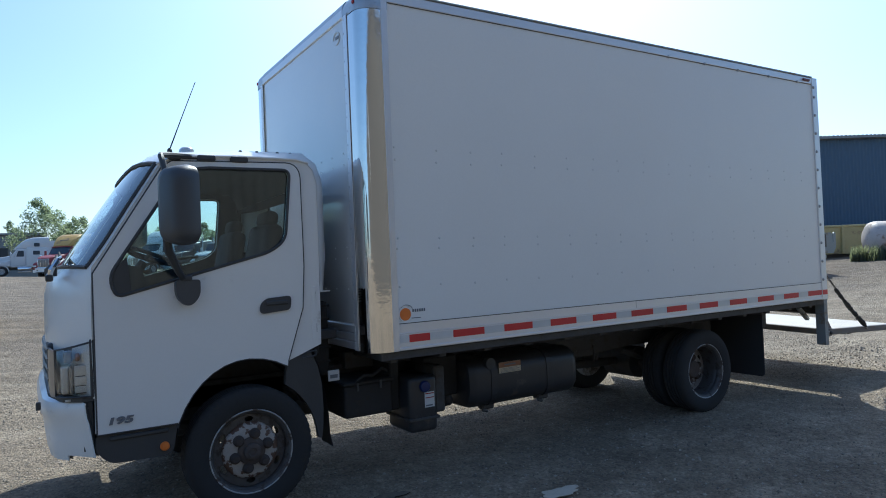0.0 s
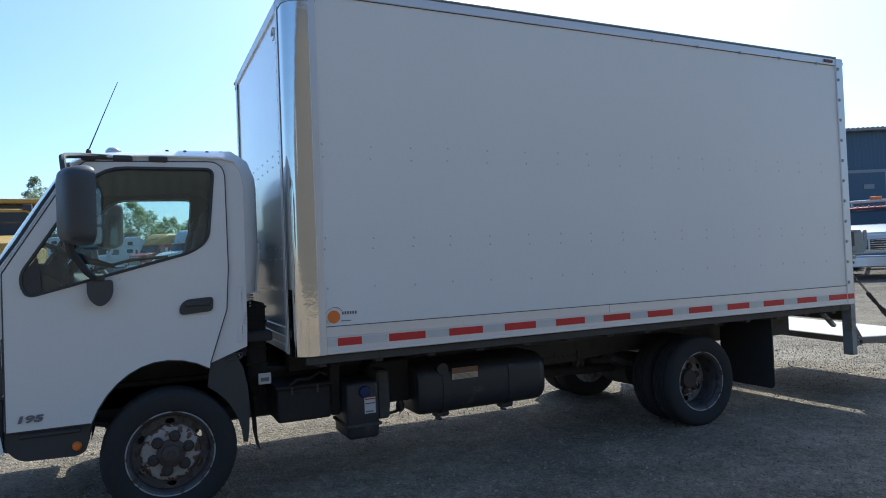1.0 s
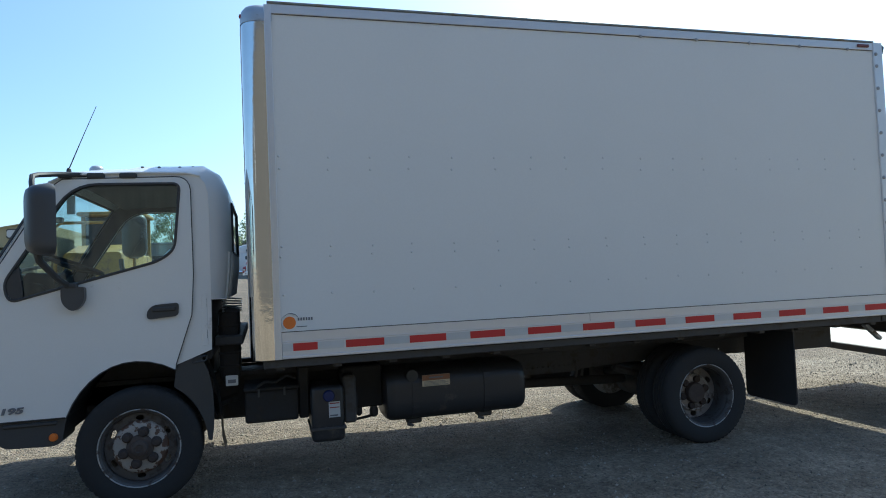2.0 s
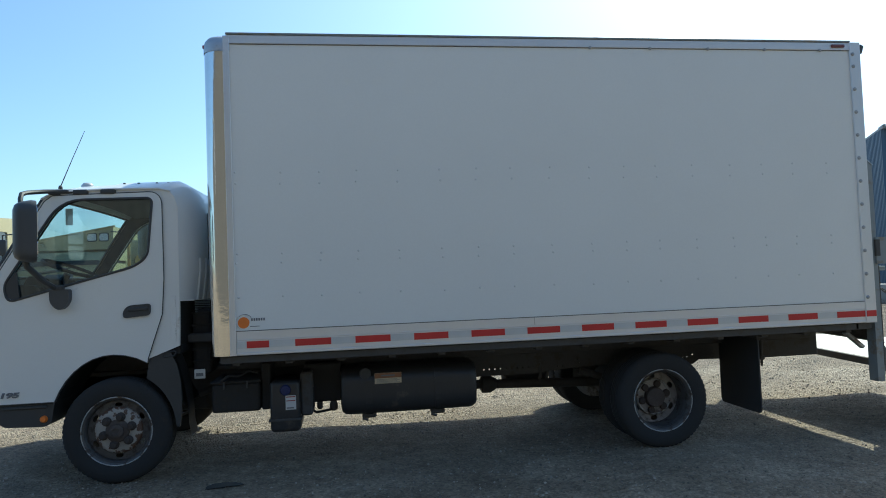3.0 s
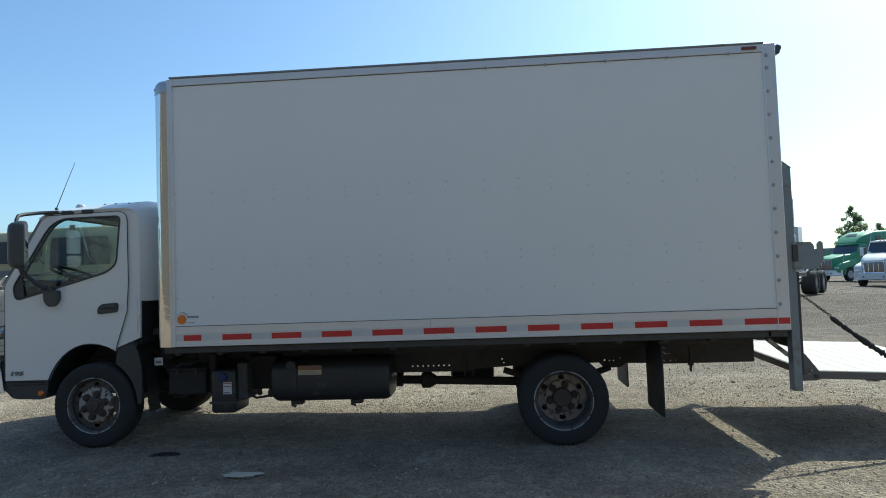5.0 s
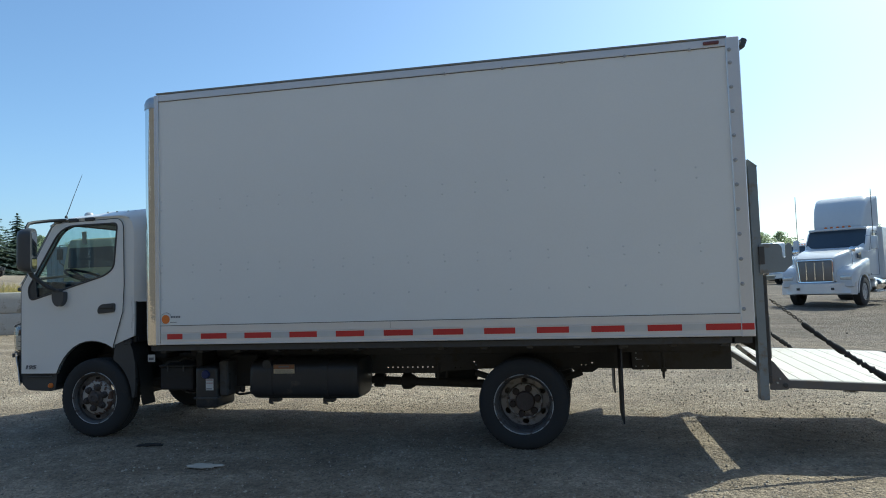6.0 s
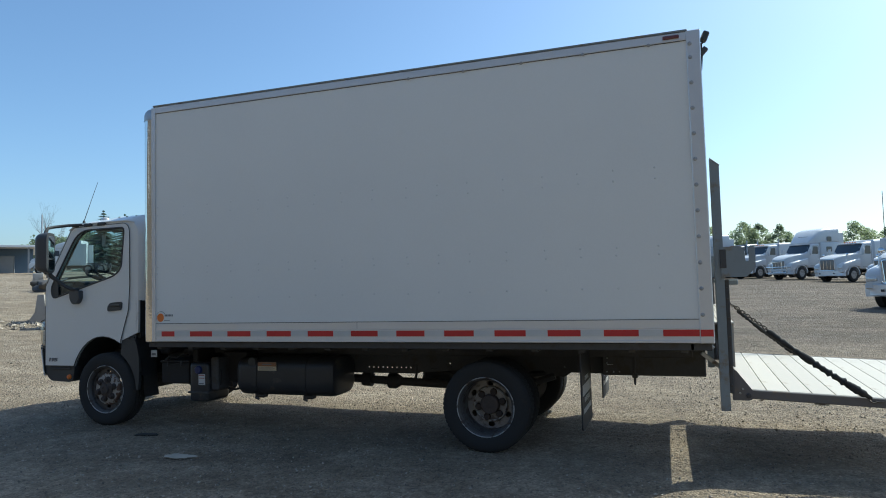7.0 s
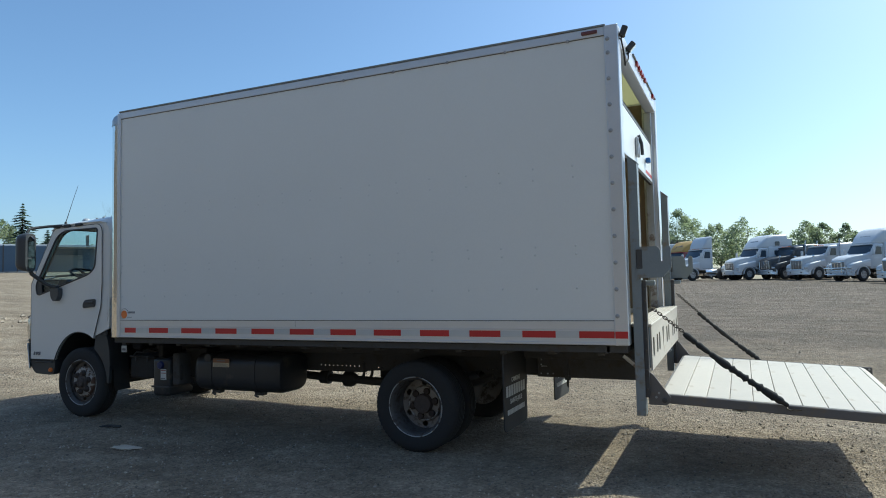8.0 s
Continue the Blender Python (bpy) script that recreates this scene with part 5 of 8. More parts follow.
part("roof_end", boxed(0.82, 0.939, 0.22, 2.22, 3.437, 3.464), "rail_silver", roof)
part("floor_end", boxed(0.80, 0.949, 0.24, 2.20, 0.995, 1.125), "wood", truck)
part("inner_lining", boxed(1.0, 6.2, 0.036, 0.046, 1.14, 3.42), "wood", truck)
part("inner_lining", boxed(1.0, 6.2, 2.394, 2.404, 1.14, 3.42), "wood", truck)


for k in range(9):
    part("roof_bow", boxed(1.5 + 0.56 * k, 1.54 + 0.56 * k, 0.05, 2.39, 3.39, 3.432), "galvanised", roof)


def body_side(side):
    s = 1 if side == 0 else -1

    def yy(a, b):
        return sorted((flip(side, a), flip(side, b)))
    y0, y1 = yy(0.004, 0.034)
    pan = part("side_panel", boxed(PX0 - 0.02, PX1 + 0.02, y0, y1, PZ0 - 0.02, PZ1 + 0.02), "box_white", truck, "large flat white fibreglass side panel")
    # rivets showing through along the inner strips
    bm = bmesh.new()
    rnd = random.Random(5 + side)
    x = 0.985
    k = 0
    while x < PX1 - 0.05:
        for z in (2.388, 2.300, 1.758, 1.692, 1.428):
            px, pz = x + rnd.uniform(-0.006, 0.006), z + rnd.uniform(-0.005, 0.005)
            r = 0.0115
            c = flip(side, 0.0015)
            ring = [bm.verts.new((px + r * math.cos(a), flip(side, 0.0045), pz + r * math.sin(a))) for a in (0.5, 1.55, 2.6, 3.64, 4.69, 5.74)]
            top = bm.verts.new((px, flip(side, -0.0025), pz))
            for q in range(6):
                bm.faces.new((ring[q], ring[(q + 1) % 6], top))
        x += (0.338, 0.296, 0.287, 0.325)[k % 4]
        k += 1
    bmesh.ops.recalc_face_normals(bm, faces=bm.faces)
    tagged(part("panel_rivets", bm, "rivet_mark", pan), kind="stuff")
    # top rail: two steps and a dark drip lip
    y0, y1 = yy(-0.004, 0.04)
    tr = part("top_rail", boxed(0.935, BX1 - 0.107, y0, y1, PZ1, BZ1 - 0.012, 0.006), "rail_silver", truck, "silver top edge rail")
    tr.matrix_basis = FALL
    y0, y1 = yy(-0.010, 0.04)
    part("drip_lip", boxed(0.935, BX1 - 0.10, y0, y1, BZ1 - 0.012, BZ1 + 0.004, 0.003), "lift_grey", tr)
    y0, y1 = yy(-0.0055, 0.0)
    part("rail_gap", boxed(PX0, PX1, y0 + 0.004, y1 + 0.002, PZ1 - 0.003, PZ1 + 0.0015), "chassis", tr) if side == 0 else None
    riv = None
    for k in range(5):
        x = 3.863 + 0.523 * k
        if riv is None:
            riv = part("rivet", lathed([(0.014, 0.0), (0.013, -0.006), (0.007, -0.010), (0.001, -0.011)], 10, "y"), "bolt_grey", tr, "", True)
            riv.matrix_basis = pose(x, flip(side, -0.004), 3.385, 0, 0, 0 if side == 0 else 180)
        else:
            again(riv, pose(x, flip(side, -0.004), 3.385, 0, 0, 0 if side == 0 else 180))
    # bottom rail with its grooves and reflective tape
    y0, y1 = yy(-0.002, 0.05)
    br = part("bottom_rail", boxed(PX0, BX1 - 0.002, y0, y1, BZ0 + 0.016, PZ0, 0.003), "rail_silver", truck, "white-silver bottom rail")
    y0, y1 = yy(-0.007, 0.045)
    part("rail_foot", boxed(PX0, BX1 - 0.002, y0, y1, BZ0 - 0.004, BZ0 + 0.018, 0.004), "rail_silver", br)
    y0, y1 = yy(-0.005, 0.0)
    part("rail_groove", boxed(PX0, PX1, y0 + 0.0025, y1 + 0.0025, PZ0 - 0.002, PZ0 + 0.0025), "chassis", br)
    part("rail_joint", boxed(3.292, 3.296, *yy(-0.0035, 0.0), 1.114, 1.176), "bolt_grey", br)
    part("rail_bead", boxed(PX0, BX1 - 0.11, *yy(-0.006, 0.0), 1.106, 1.112, 0.002), "rail_silver", br)
    x0 = 1.402 - 0.4572
    red = sil = None
    for k in range(12):
        a = x0 + 0.4572 * k
        b = min(a + 0.272, BX1 - 0.108)
        if k == 0:
            part("tape_end", boxed(PX0 + 0.004, PX0 + 0.075, *yy(-0.0045, -0.001), 1.044, 1.096), "silver_tape", br)
            o = part("red_tape", boxed(PX0 + 0.075, a + 0.262, *yy(-0.0045, -0.001), 1.044, 1.096), "red_tape", br, "red reflective tape")
        elif red is None or b - a < 0.27:
            o = part("red_tape", boxed(-0.0, b - a, *yy(-0.0045, -0.001), 1.044, 1.096), "red_tape", br, "red reflective tape")
            o.matrix_basis = pose(a, 0, 0)
            red = red or o
        else:
            again(red, pose(a, 0, 0), br)
        if k < 11:
            c = a + (0.272 if k else 0.262)
            if sil is None:
                sil = part("silver_tape", boxed(0.0, 0.183, *yy(-0.0042, -0.001), 1.044, 1.096), "silver_tape", br, "silver reflective tape")
                sil.matrix_basis = pose(c, 0, 0)
            else:
                again(sil, pose(c, 0, 0), br)
    # rear post with a column of bolts
    y0, y1 = yy(-0.010, 0.11)
    rp = part("rear_post", boxed(PX1 + 0.001, BX1, y0, y1, BZ0 - 0.006, BZ1 - 0.016, 0.006), "rail_silver", truck, "brushed silver rear corner post")
    bolt = None
    for k in range(12):
        m = pose(6.270, flip(side, -0.010), 1.211 + 0.2025 * k if k < 11 else 3.345, 0, 0, 0 if side == 0 else 180)
        if bolt is None:
            bolt = part("bolt", lathed([(0.0165, 0.0), (0.0155, -0.006), (0.010, -0.011), (0.001, -0.0125)], 12, "y"), "bolt_grey", rp, "", True)
            bolt.matrix_basis = m
        else:
            again(bolt, m)
    part("red_tape", boxed(PX1 + 0.006, BX1 - 0.008, *yy(-0.0125, -0.009), 1.044, 1.096), "red_tape", rp)
    ml = part("marker_lamp", boxed(6.070, 6.195, *yy(-0.020, 0.0), 3.402, 3.430, 0.008, 2), "dull_lens", truck, "dark red side marker lamp")
    # front corner: curved stainless post between two flat flanges
    bm = bmesh.new()
    arc = [(0.966, -0.0045)] + [(0.76 + RC - RC * math.sin(radians(a)), RC - 0.005 - RC * math.cos(radians(a))) for a in range(0, 91, 9)] + [(0.758, 0.235)]
    rows = [[bm.verts.new((x, flip(side, y), z)) for x, y in arc] for z in (BZ0 - 0.004, 1.5, 2.1, 2.7, 3.335)]
    for a, b in zip(rows, rows[1:]):
        for k in range(len(arc) - 1):
            bm.faces.new((a[k], a[k + 1], b[k + 1], b[k]))
    bmesh.ops.recalc_face_normals(bm, faces=bm.faces)
    post = part("corner_post", bm, "stainless", truck, "polished stainless front corner post", "all")
    part("post_flange", boxed(0.919, PX0, *yy(-0.009, 0.0), BZ0 - 0.004, 3.45, 0.002), "rail_silver", post, "pale flange strip")
    part("post_flange", boxed(0.752, 0.757, *yy(0.20, 0.262), BZ0, 3.34, 0.001), "rail_silver", post)
    fr = None
    for k in range(24):
        m = pose(0.752, flip(side, 0.248), 1.06 + 0.098 * k)
        if fr is None:
            fr = part("rivet", lathed([(0.005, 0.0), (0.004, -0.003), (0.001, -0.004)], 8, "x"), "galvanised", post, "", True)
            fr.matrix_basis = m
        else:
            again(fr, m)
    # cast corner cap above, rounded over the top
    bm = bmesh.new()
    arc2 = [(0.97, -0.0075)] + [(0.76 + RC - (RC + 0.004) * math.sin(radians(a)), RC - 0.005 - (RC + 0.004) * math.cos(radians(a))) for a in range(0, 91, 9)] + [(0.754, 0.27)]
    lay = [(3.330, 0.0), (3.39, 0.0), (3.425, 0.012), (3.452, 0.035), (3.468, 0.075), (3.474, 0.14)]
    rows = []
    for z, d in lay:
        row = []
        for x, y in arc2:
            cx, cy = 0.97, 0.27
            v = Vector((cx - x, cy - y))
            L = v.length or 1
            row.append(bm.verts.new((x + v.x / L * min(d, L), flip(side, y + v.y / L * min(d, L)), z)))
        rows.append(row)
    for a, b in zip(rows, rows[1:]):
        for k in range(len(arc2) - 1):
            bm.faces.new((a[k], a[k + 1], b[k + 1], b[k]))
    c = bm.verts.new((0.97, flip(side, 0.27), 3.475))
    for k in range(len(arc2) - 1):
        bm.faces.new((rows[-1][k], rows[-1][k + 1], c))
    bmesh.ops.recalc_face_normals(bm, faces=bm.faces)
    cap = part("corner_cap", bm, "galvanised", truck, "dull cast corner cap", True)
    part("cap_lamp", lathed([(0.0001, -0.026), (0.014, -0.022), (0.018, 0.0), (0.018, 0.03)], 14, "x", (0.775, flip(side, 0.09), 3.39)), "red_lens", cap, "small red marker lamp", True)


both(body_side)
# front wall, its rails and lower ribs
fw = part("front_panel", boxed(0.765, 0.795, 0.23, 2.21, 1.18, 3.37), "panel_gloss", truck, "white glossy front panel of the body")
part("front_top_rail", boxed(0.752, 0.80, 0.262, 2.178, 3.335, 3.40, 0.006), "rail_silver", fw)
part("front_roof_edge", plate(rounded([(0.754, 3.395), (0.86, 3.395), (0.86, 3.468), (0.80, 3.466), (0.765, 3.44)], [0, 0, 0, 0.03, 0.03], 4), 0.262, 2.178), "galvanised", fw)
for k in range(3):
    part("front_rib", boxed(0.750, 0.80, 0.235, 2.205, 1.0 + 0.06 * k, 1.055 + 0.06 * k, 0.006), "rail_silver", fw)
bm = bmesh.new()
for k in range(9):
    for z in (1.42, 1.72, 1.64, 2.31, 2.39):
        add_lathe(bm, [(0.0075, 0.766), (0.006, 0.762), (0.001, 0.761)], 6, "x", (0, 0.36 + 0.215 * k, z))
bmesh.ops.recalc_face_normals(bm, faces=bm.faces)
tagged(part("panel_rivets", bm, "box_white", fw), kind="stuff")
part("maker_mark", tubed([(0.763, 0.40 + 0.055 * math.cos(a), 3.23 + 0.045 * math.sin(a)) for a in [2 * math.pi * k / 20 for k in range(17)]], 0.004, 5), "white_print", fw)
part("maker_mark", boxed(0.7615, 0.7648, 0.355, 0.42, 3.225, 3.245), "grey_print", fw)
# maker's mark on the near panel: an orange disc, pale rings, bars
side_near = [o for o in truck.children if o.name.startswith("side_panel")][0]
bm = plate(circle(1.022, 1.238, 0.043, 24), 0.0012, 0.0042)
part("mark_disc", bm, "orange", side_near, "orange disc mark")
part("mark_ring", tubed([(1.022 + 0.056 * math.cos(a), 0.0022, 1.243 + 0.056 * math.sin(a)) for a in [0.9 + 0.22 * k for k in range(16)]], 0.003, 5), "white_print", side_near)
part("mark_ring", tubed([(1.03 + 0.05 * math.cos(a), 0.0018, 1.262 + 0.04 * math.sin(a)) for a in [0.3 + 0.2 * k for k in range(12)]], 0.0022, 5), "grey_print", side_near)
for k in range(6):
    part("mark_bar", boxed(1.078 + 0.018 * k, 1.089 + 0.018 * k, 0.0012, 0.0042, 1.250, 1.270), "grey_print", side_near)
part("mark_bar", boxed(1.068, 1.14, 0.0012, 0.0042, 1.206, 1.211), "grey_print", side_near)

# -- rear frame, half-raised shutter door
hd = part("rear_header", boxed(6.25, 6.35, 0.11, 2.33, 3.30, 3.452, 0.008), "rail_silver", truck, "silver rear header")
for y in (0.95, 1.10, 1.22, 1.34, 1.49, 2.1):
    part("header_lamp", boxed(6.345, 6.372, y - 0.035, y + 0.035, 3.40, 3.44, 0.008, 2), "red_lens", hd, "small red lamp")
part("header_strip", boxed(6.345, 6.365, 0.75, 2.33, 3.437, 3.455, 0.003), "lift_grey", hd)
for y, z, r in ((0.06, 3.405, 0), (0.42, 3.40, 20)):
    lm = part("work_lamp", boxed(-0.026, 0.020, -0.036, 0.036, -0.040, 0.040, 0.010, 2, pose(6.386, y, z, 0, 22 + r, 10)), "black_plastic", truck, "small black work lamp on the rear frame")
    part("lamp_lens", boxed(0.020, 0.024, -0.030, 0.030, -0.033, 0.033, 0.002, 1, pose(6.386, y, z, 0, 22 + r, 10)), "headlight", lm)
    part("lamp_bracket", tubed([(6.34, y, z - 0.05), (6.365, y, z - 0.05), (6.378, y, z - 0.02)], 0.008, 6), "black_plastic", lm)
part("lamp_cable", tubed([(6.36, 0.08, 3.36), (6.365, 0.16, 3.28), (6.36, 0.25, 3.20), (6.365, 0.40, 3.30), (6.36, 0.42, 3.40)], 0.007, 6), "rubber", truck, "", True)
sd = part("shutter_door", boxed(6.265, 6.295, 0.12, 2.32, 2.555, 2.945, 0.006), "box_white", truck, "half-raised white roll-up door panel")
part("door_rail", boxed(6.262, 6.30, 0.12, 2.32, 2.53, 2.56, 0.004), "rail_silver", sd)
part("door_seal", boxed(6.266, 6.294, 0.12, 2.32, 2.505, 2.53, 0.004), "rubber", sd)
for k in range(3):
    m = pose(6.262 - 0.05 * k, 0, 2.995 + 0.075 * k, 0, -24 - 22 * k, 0)
    part("door_slat", boxed(-0.012, 0.012, 0.17, 2.27, -0.05, 0.05, 0.004, 1, m), "headliner", sd)
part("door_latch", boxed(6.295, 6.325, 1.10, 1.22, 2.62, 2.80, 0.012, 2), "galvanised", sd, "door latch")
part("latch_lever", tubed([(6.32, 1.16, 2.82), (6.345, 1.17, 2.74), (6.345, 1.2, 2.64)], 0.016, 6), "black_plastic", sd, "", True)
part("pull_strap", boxed(6.30, 6.345, 1.76, 1.84, 2.665, 2.715, 0.010, 2), "blue_grip", sd, "blue pull grip")
part("door_tape", boxed(6.2955, 6.298, 1.8, 2.25, 2.57, 2.60), "red_tape", sd)
for side in (0, 1):
    y0, y1 = sorted((flip(side, 0.11), flip(side, 0.165)))
    part("door_track", boxed(6.23, 6.31, y0, y1, 1.12, 3.30, 0.005), "galvanised", truck)
    y0, y1 = sorted((flip(side, 0.165), flip(side, 0.20)))
    for k in range(3):
        part("lining_board", boxed(5.2 - 0.7 * k, 5.88 - 0.7 * k, y0 + (-0.11 if side == 0 else 0.11), y1 + (-0.11 if side == 0 else 0.11), 1.2, 3.3, 0.004), "wood", truck)

# -- tail lift


def lift_side(side):
    def yy(a, b):
        return sorted((flip(side, a), flip(side, b)))
    up = 0.052 * side
    y0, y1 = yy(0.052, 0.152)
    lp = part("lift_post", plate([(6.376, 0.468 + up), (6.442, 0.468 + up), (6.442, 2.372), (6.376, 2.437)], y0, y1), "lift_grey", truck, "tall grey tail-lift guide post")
    part("post_cap", boxed(6.37, 6.455, *yy(0.046, 0.158), 2.372, 2.384, 0.003, 1, Matrix.Translation((6.41, 0, 2.40)) @ Matrix.Rotation(radians(40), 4, "Y") @ Matrix.Translation((-6.41, 0, -2.378))), "lift_grey", lp)
    part("slide_rail", boxed(6.442, 6.474, *yy(0.072, 0.142), 0.60, 1.48, 0.004), "chassis", lp, "greasy black slide rail")
    first = None
    for k in range(7):
        m = pose(6.459 + 0.003 * (k % 2), flip(side, 0.071), 0.66 + 0.125 * k + 0.02 * (k % 3), 0, 0, 0 if side == 0 else 180)
        if first is None:
            first = part("bolt", lathed([(0.008, 0.0), (0.007, -0.007), (0.001, -0.009)], 8, "y"), "chain", lp, "", True)
            first.matrix_basis = m
        else:
            again(first, m)
    hook = [(6.42, 1.495), (6.60, 1.495), (6.665, 1.565), (6.665, 1.72), (6.64, 1.735), (6.62, 1.71), (6.62, 1.615), (6.595, 1.615), (6.59, 1.70), (6.565, 1.73), (6.42, 1.73)]
    cb = part("hook_plate", plate(rounded(hook, 0.008, 2), *yy(0.036, 0.054)), "lift_grey", truck, "grey steel platform hook plate")
    part("hook_flange", boxed(6.415, 6.46, *yy(0.032, 0.07), 1.565, 1.71, 0.004), "chassis", cb)
    part("stub_arm", boxed(6.47, 6.54, *yy(0.08, 0.125), 1.435, 1.475, 0.006), "lift_grey", cb)
    # hinge gusset with its pivot
    gu = part("hinge_gusset", plate(rounded([(6.46, 0.545 + up), (6.60, 0.545 + up), (6.622, 0.60 + up), (6.498, 0.768 + up), (6.46, 0.80 + up)], [0.01, 0.03, 0.02, 0.005, 0.01], 3), *yy(0.098, 0.112)), "platform_edge", truck, "triangular hinge gusset")
    for name, r, hx, hz, material in (("pivot", 0.019, 6.575, 0.584, "chassis"), ("gusset_bolt", 0.008, 6.515, 0.602, "galvanised"), ("gusset_bolt", 0.008, 6.535, 0.634, "galvanised")):
        bm = lathed([(r, 0.0), (r, -0.012), (r * 0.8, -0.016), (0.001, -0.016)], 14, "y")
        part(name, bm, material, gu, "", True).matrix_basis = pose(hx, flip(side, 0.098), hz + up, 0, 0, 180 * side)
    # chain with a rubber sleeve down to the platform
    a, b = Vector((6.50, flip(side, 0.10), 1.275 + up)), Vector((7.40 - 0.11 * side, flip(side, 0.110), 0.578 + up))
    ch = new("lift_chain")
    ch.parent = truck
    tagged(ch, "steel chain in a tattered black rubber sleeve")
    link = None
    rnd = random.Random(3 + side)
    d = (b - a)
    q = d.to_track_quat("X", "Z").to_matrix().to_4x4()
    for k in range(13):
        p = a + d * (0.008 + 0.0205 * k) + Vector((0, 0, -0.012 * math.sin(math.pi * (0.03 * k))))
        m = Matrix.Translation(p) @ q @ Matrix.Rotation(radians(90 * (k % 2) + rnd.uniform(-15, 15)), 4, "X")
        if link is None:
            bm = bmesh.new()
            ring = [(0.0105 * math.cos(t) + (0.007 if math.cos(t) > 0 else -0.007), 0.0098 * math.sin(t), 0) for t in [2 * math.pi * j / 14 for j in range(15)]]
            add_tube(bm, ring, 0.0036, 6, False)
            link = part("chain_link", bm, "chain", ch, "", True)
            link.matrix_basis = m
        else:
            again(link, m)
    pts, rs = [], []
    n = 46
    for k in range(n + 1):
        t = 0.25 + 0.74 * k / n
        pts.append(a + d * t + Vector((0, rnd.uniform(-0.002, 0.002), -0.030 * math.sin(math.pi * t))))
        rs.append((0.014 + 0.012 * abs(math.sin(k * 0.62 + math.sin(k * 0.9))) * (0.5 + t) + rnd.uniform(-0.003, 0.003) if k not in (0, n) else 0.012) * (1 if side == 0 else 0.85))
    part("chain_sleeve", tubed(pts, rs, 10), "rubber", ch, "tattered black rubber sleeve", True)


both(lift_side)
PZ, PLAT = 0.622, (6.575, 0.125)
# the lowered platform droops to its tip, and the whole lift hangs lower on the near side
DROOP = Matrix(((1, 0, 0, 0), (0, 1, 0, 0), (-0.047, 0.028, 1, 0.047 * PLAT[0] - 0.028 * PLAT[1] + 0.004), (0, 0, 0, 1)))


def platform_part(name, bm, material, parent, label=""):
    bmesh.ops.transform(bm, matrix=DROOP, verts=bm.verts)
    return part(name, bm, material, parent, label)


plat = platform_part("lift_platform", boxed(6.56, 8.10, 0.125, 0.150, PZ - 0.070, PZ - 0.003, 0.005), "platform_edge", truck, "lowered aluminium tail-lift platform")
platform_part("edge_channel", boxed(6.56, 8.215, 2.262, 2.285, PZ - 0.070, PZ + 0.002, 0.005), "platform_edge", plat)
platform_part("tip_end", boxed(8.09, 8.205, 0.125, 0.145, PZ - 0.068, PZ - 0.006, 0.004), "platform_edge", plat)
platform_part("front_channel", boxed(6.535, 6.57, 0.15, 2.26, PZ - 0.070, PZ - 0.004, 0.004), "platform_edge", plat)
for y in (0.75, 1.6):
    platform_part("under_beam", boxed(6.6, 8.05, y - 0.03, y + 0.03, PZ - 0.068, PZ - 0.03, 0.004), "platform_edge", plat)
PLANK = 0.1552
slat = platform_part("platform_plank", boxed(6.553, 6.553 + PLANK - 0.004, 0.146, 2.262, PZ - 0.03, PZ, 0.003), "platform_alu", plat, "ribbed aluminium plank")
for k in range(1, 10):
    again(slat, pose(PLANK * k, 0, -0.047 * PLANK * k))
# rounded loading edge that rolls down at the tip
tip = [(8.107, 0.0), (8.13, -0.004), (8.155, -0.016), (8.18, -0.036), (8.205, -0.062)]
platform_part("loading_ramp", plate([(x, PZ + z) for x, z in tip] + [(x - 0.006, PZ + z - 0.014) for x, z in reversed(tip)], 0.146, 2.262), "platform_alu", plat, "rolled aluminium loading edge")
platform_part("tip_bolt", lathed([(0.010, 0.0), (0.009, -0.006), (0.001, -0.007)], 8, "y", (8.19, 2.262, PZ - 0.018)), "galvanised", plat)
latch = platform_part("platform_latch", boxed(7.415, 7.475, 0.112, 0.126, PZ - 0.030, PZ - 0.022, 0.002), "chain", plat, "small worn latch")
platform_part("latch_eye", tubed([(7.385, 0.124, PZ - 0.018), (7.385, 0.108, PZ - 0.026), (7.405, 0.106, PZ - 0.034), (7.42, 0.112, PZ - 0.028)], 0.005, 6), "chain", plat)
platform_part("tread_plate", boxed(7.03, 7.13, 0.165, 0.215, PZ - 0.090, PZ - 0.078, 0.003), "galvanised", plat)
platform_part("plate_stay", boxed(7.06, 7.10, 0.145, 0.205, PZ - 0.082, PZ - 0.066, 0.002), "platform_edge", plat)
# dock shelf at the sill, with round holes and steps in its face; it leans with the lift
LEAN = Matrix(((1, 0, 0, 0), (0, 1, 0, 0), (0, 0.026, 1, -0.008), (0, 0, 0, 1)))


def dock_part(name, bm, material, parent, label=""):
    bmesh.ops.transform(bm, matrix=LEAN, verts=bm.verts)
    return part(name, bm, material, parent, label)


holes = [rounded([(dy, 0.885), (dy + 0.10, 0.885), (dy + 0.10, 1.04), (dy, 1.04)], [0.03, 0.048, 0.048, 0.03], 4) for dy in (0.20, 0.44, 0.60, 1.18, 1.34, 1.72, 1.88, 2.12)] + [[(0.86, 1.06), (0.98, 1.06), (0.92, 0.87)]]
ds = dock_part("dock_face", plate([(0.13, 0.80), (2.31, 0.80), (2.31, 1.13), (0.13, 1.13)], 6.482, 6.494, "x", holes), "platform_alu", truck, "worn aluminium dock plate with slots")
dock_part("dock_deck", boxed(6.33, 6.497, 0.12, 2.32, 1.13, 1.15, 0.004), "platform_alu", ds)
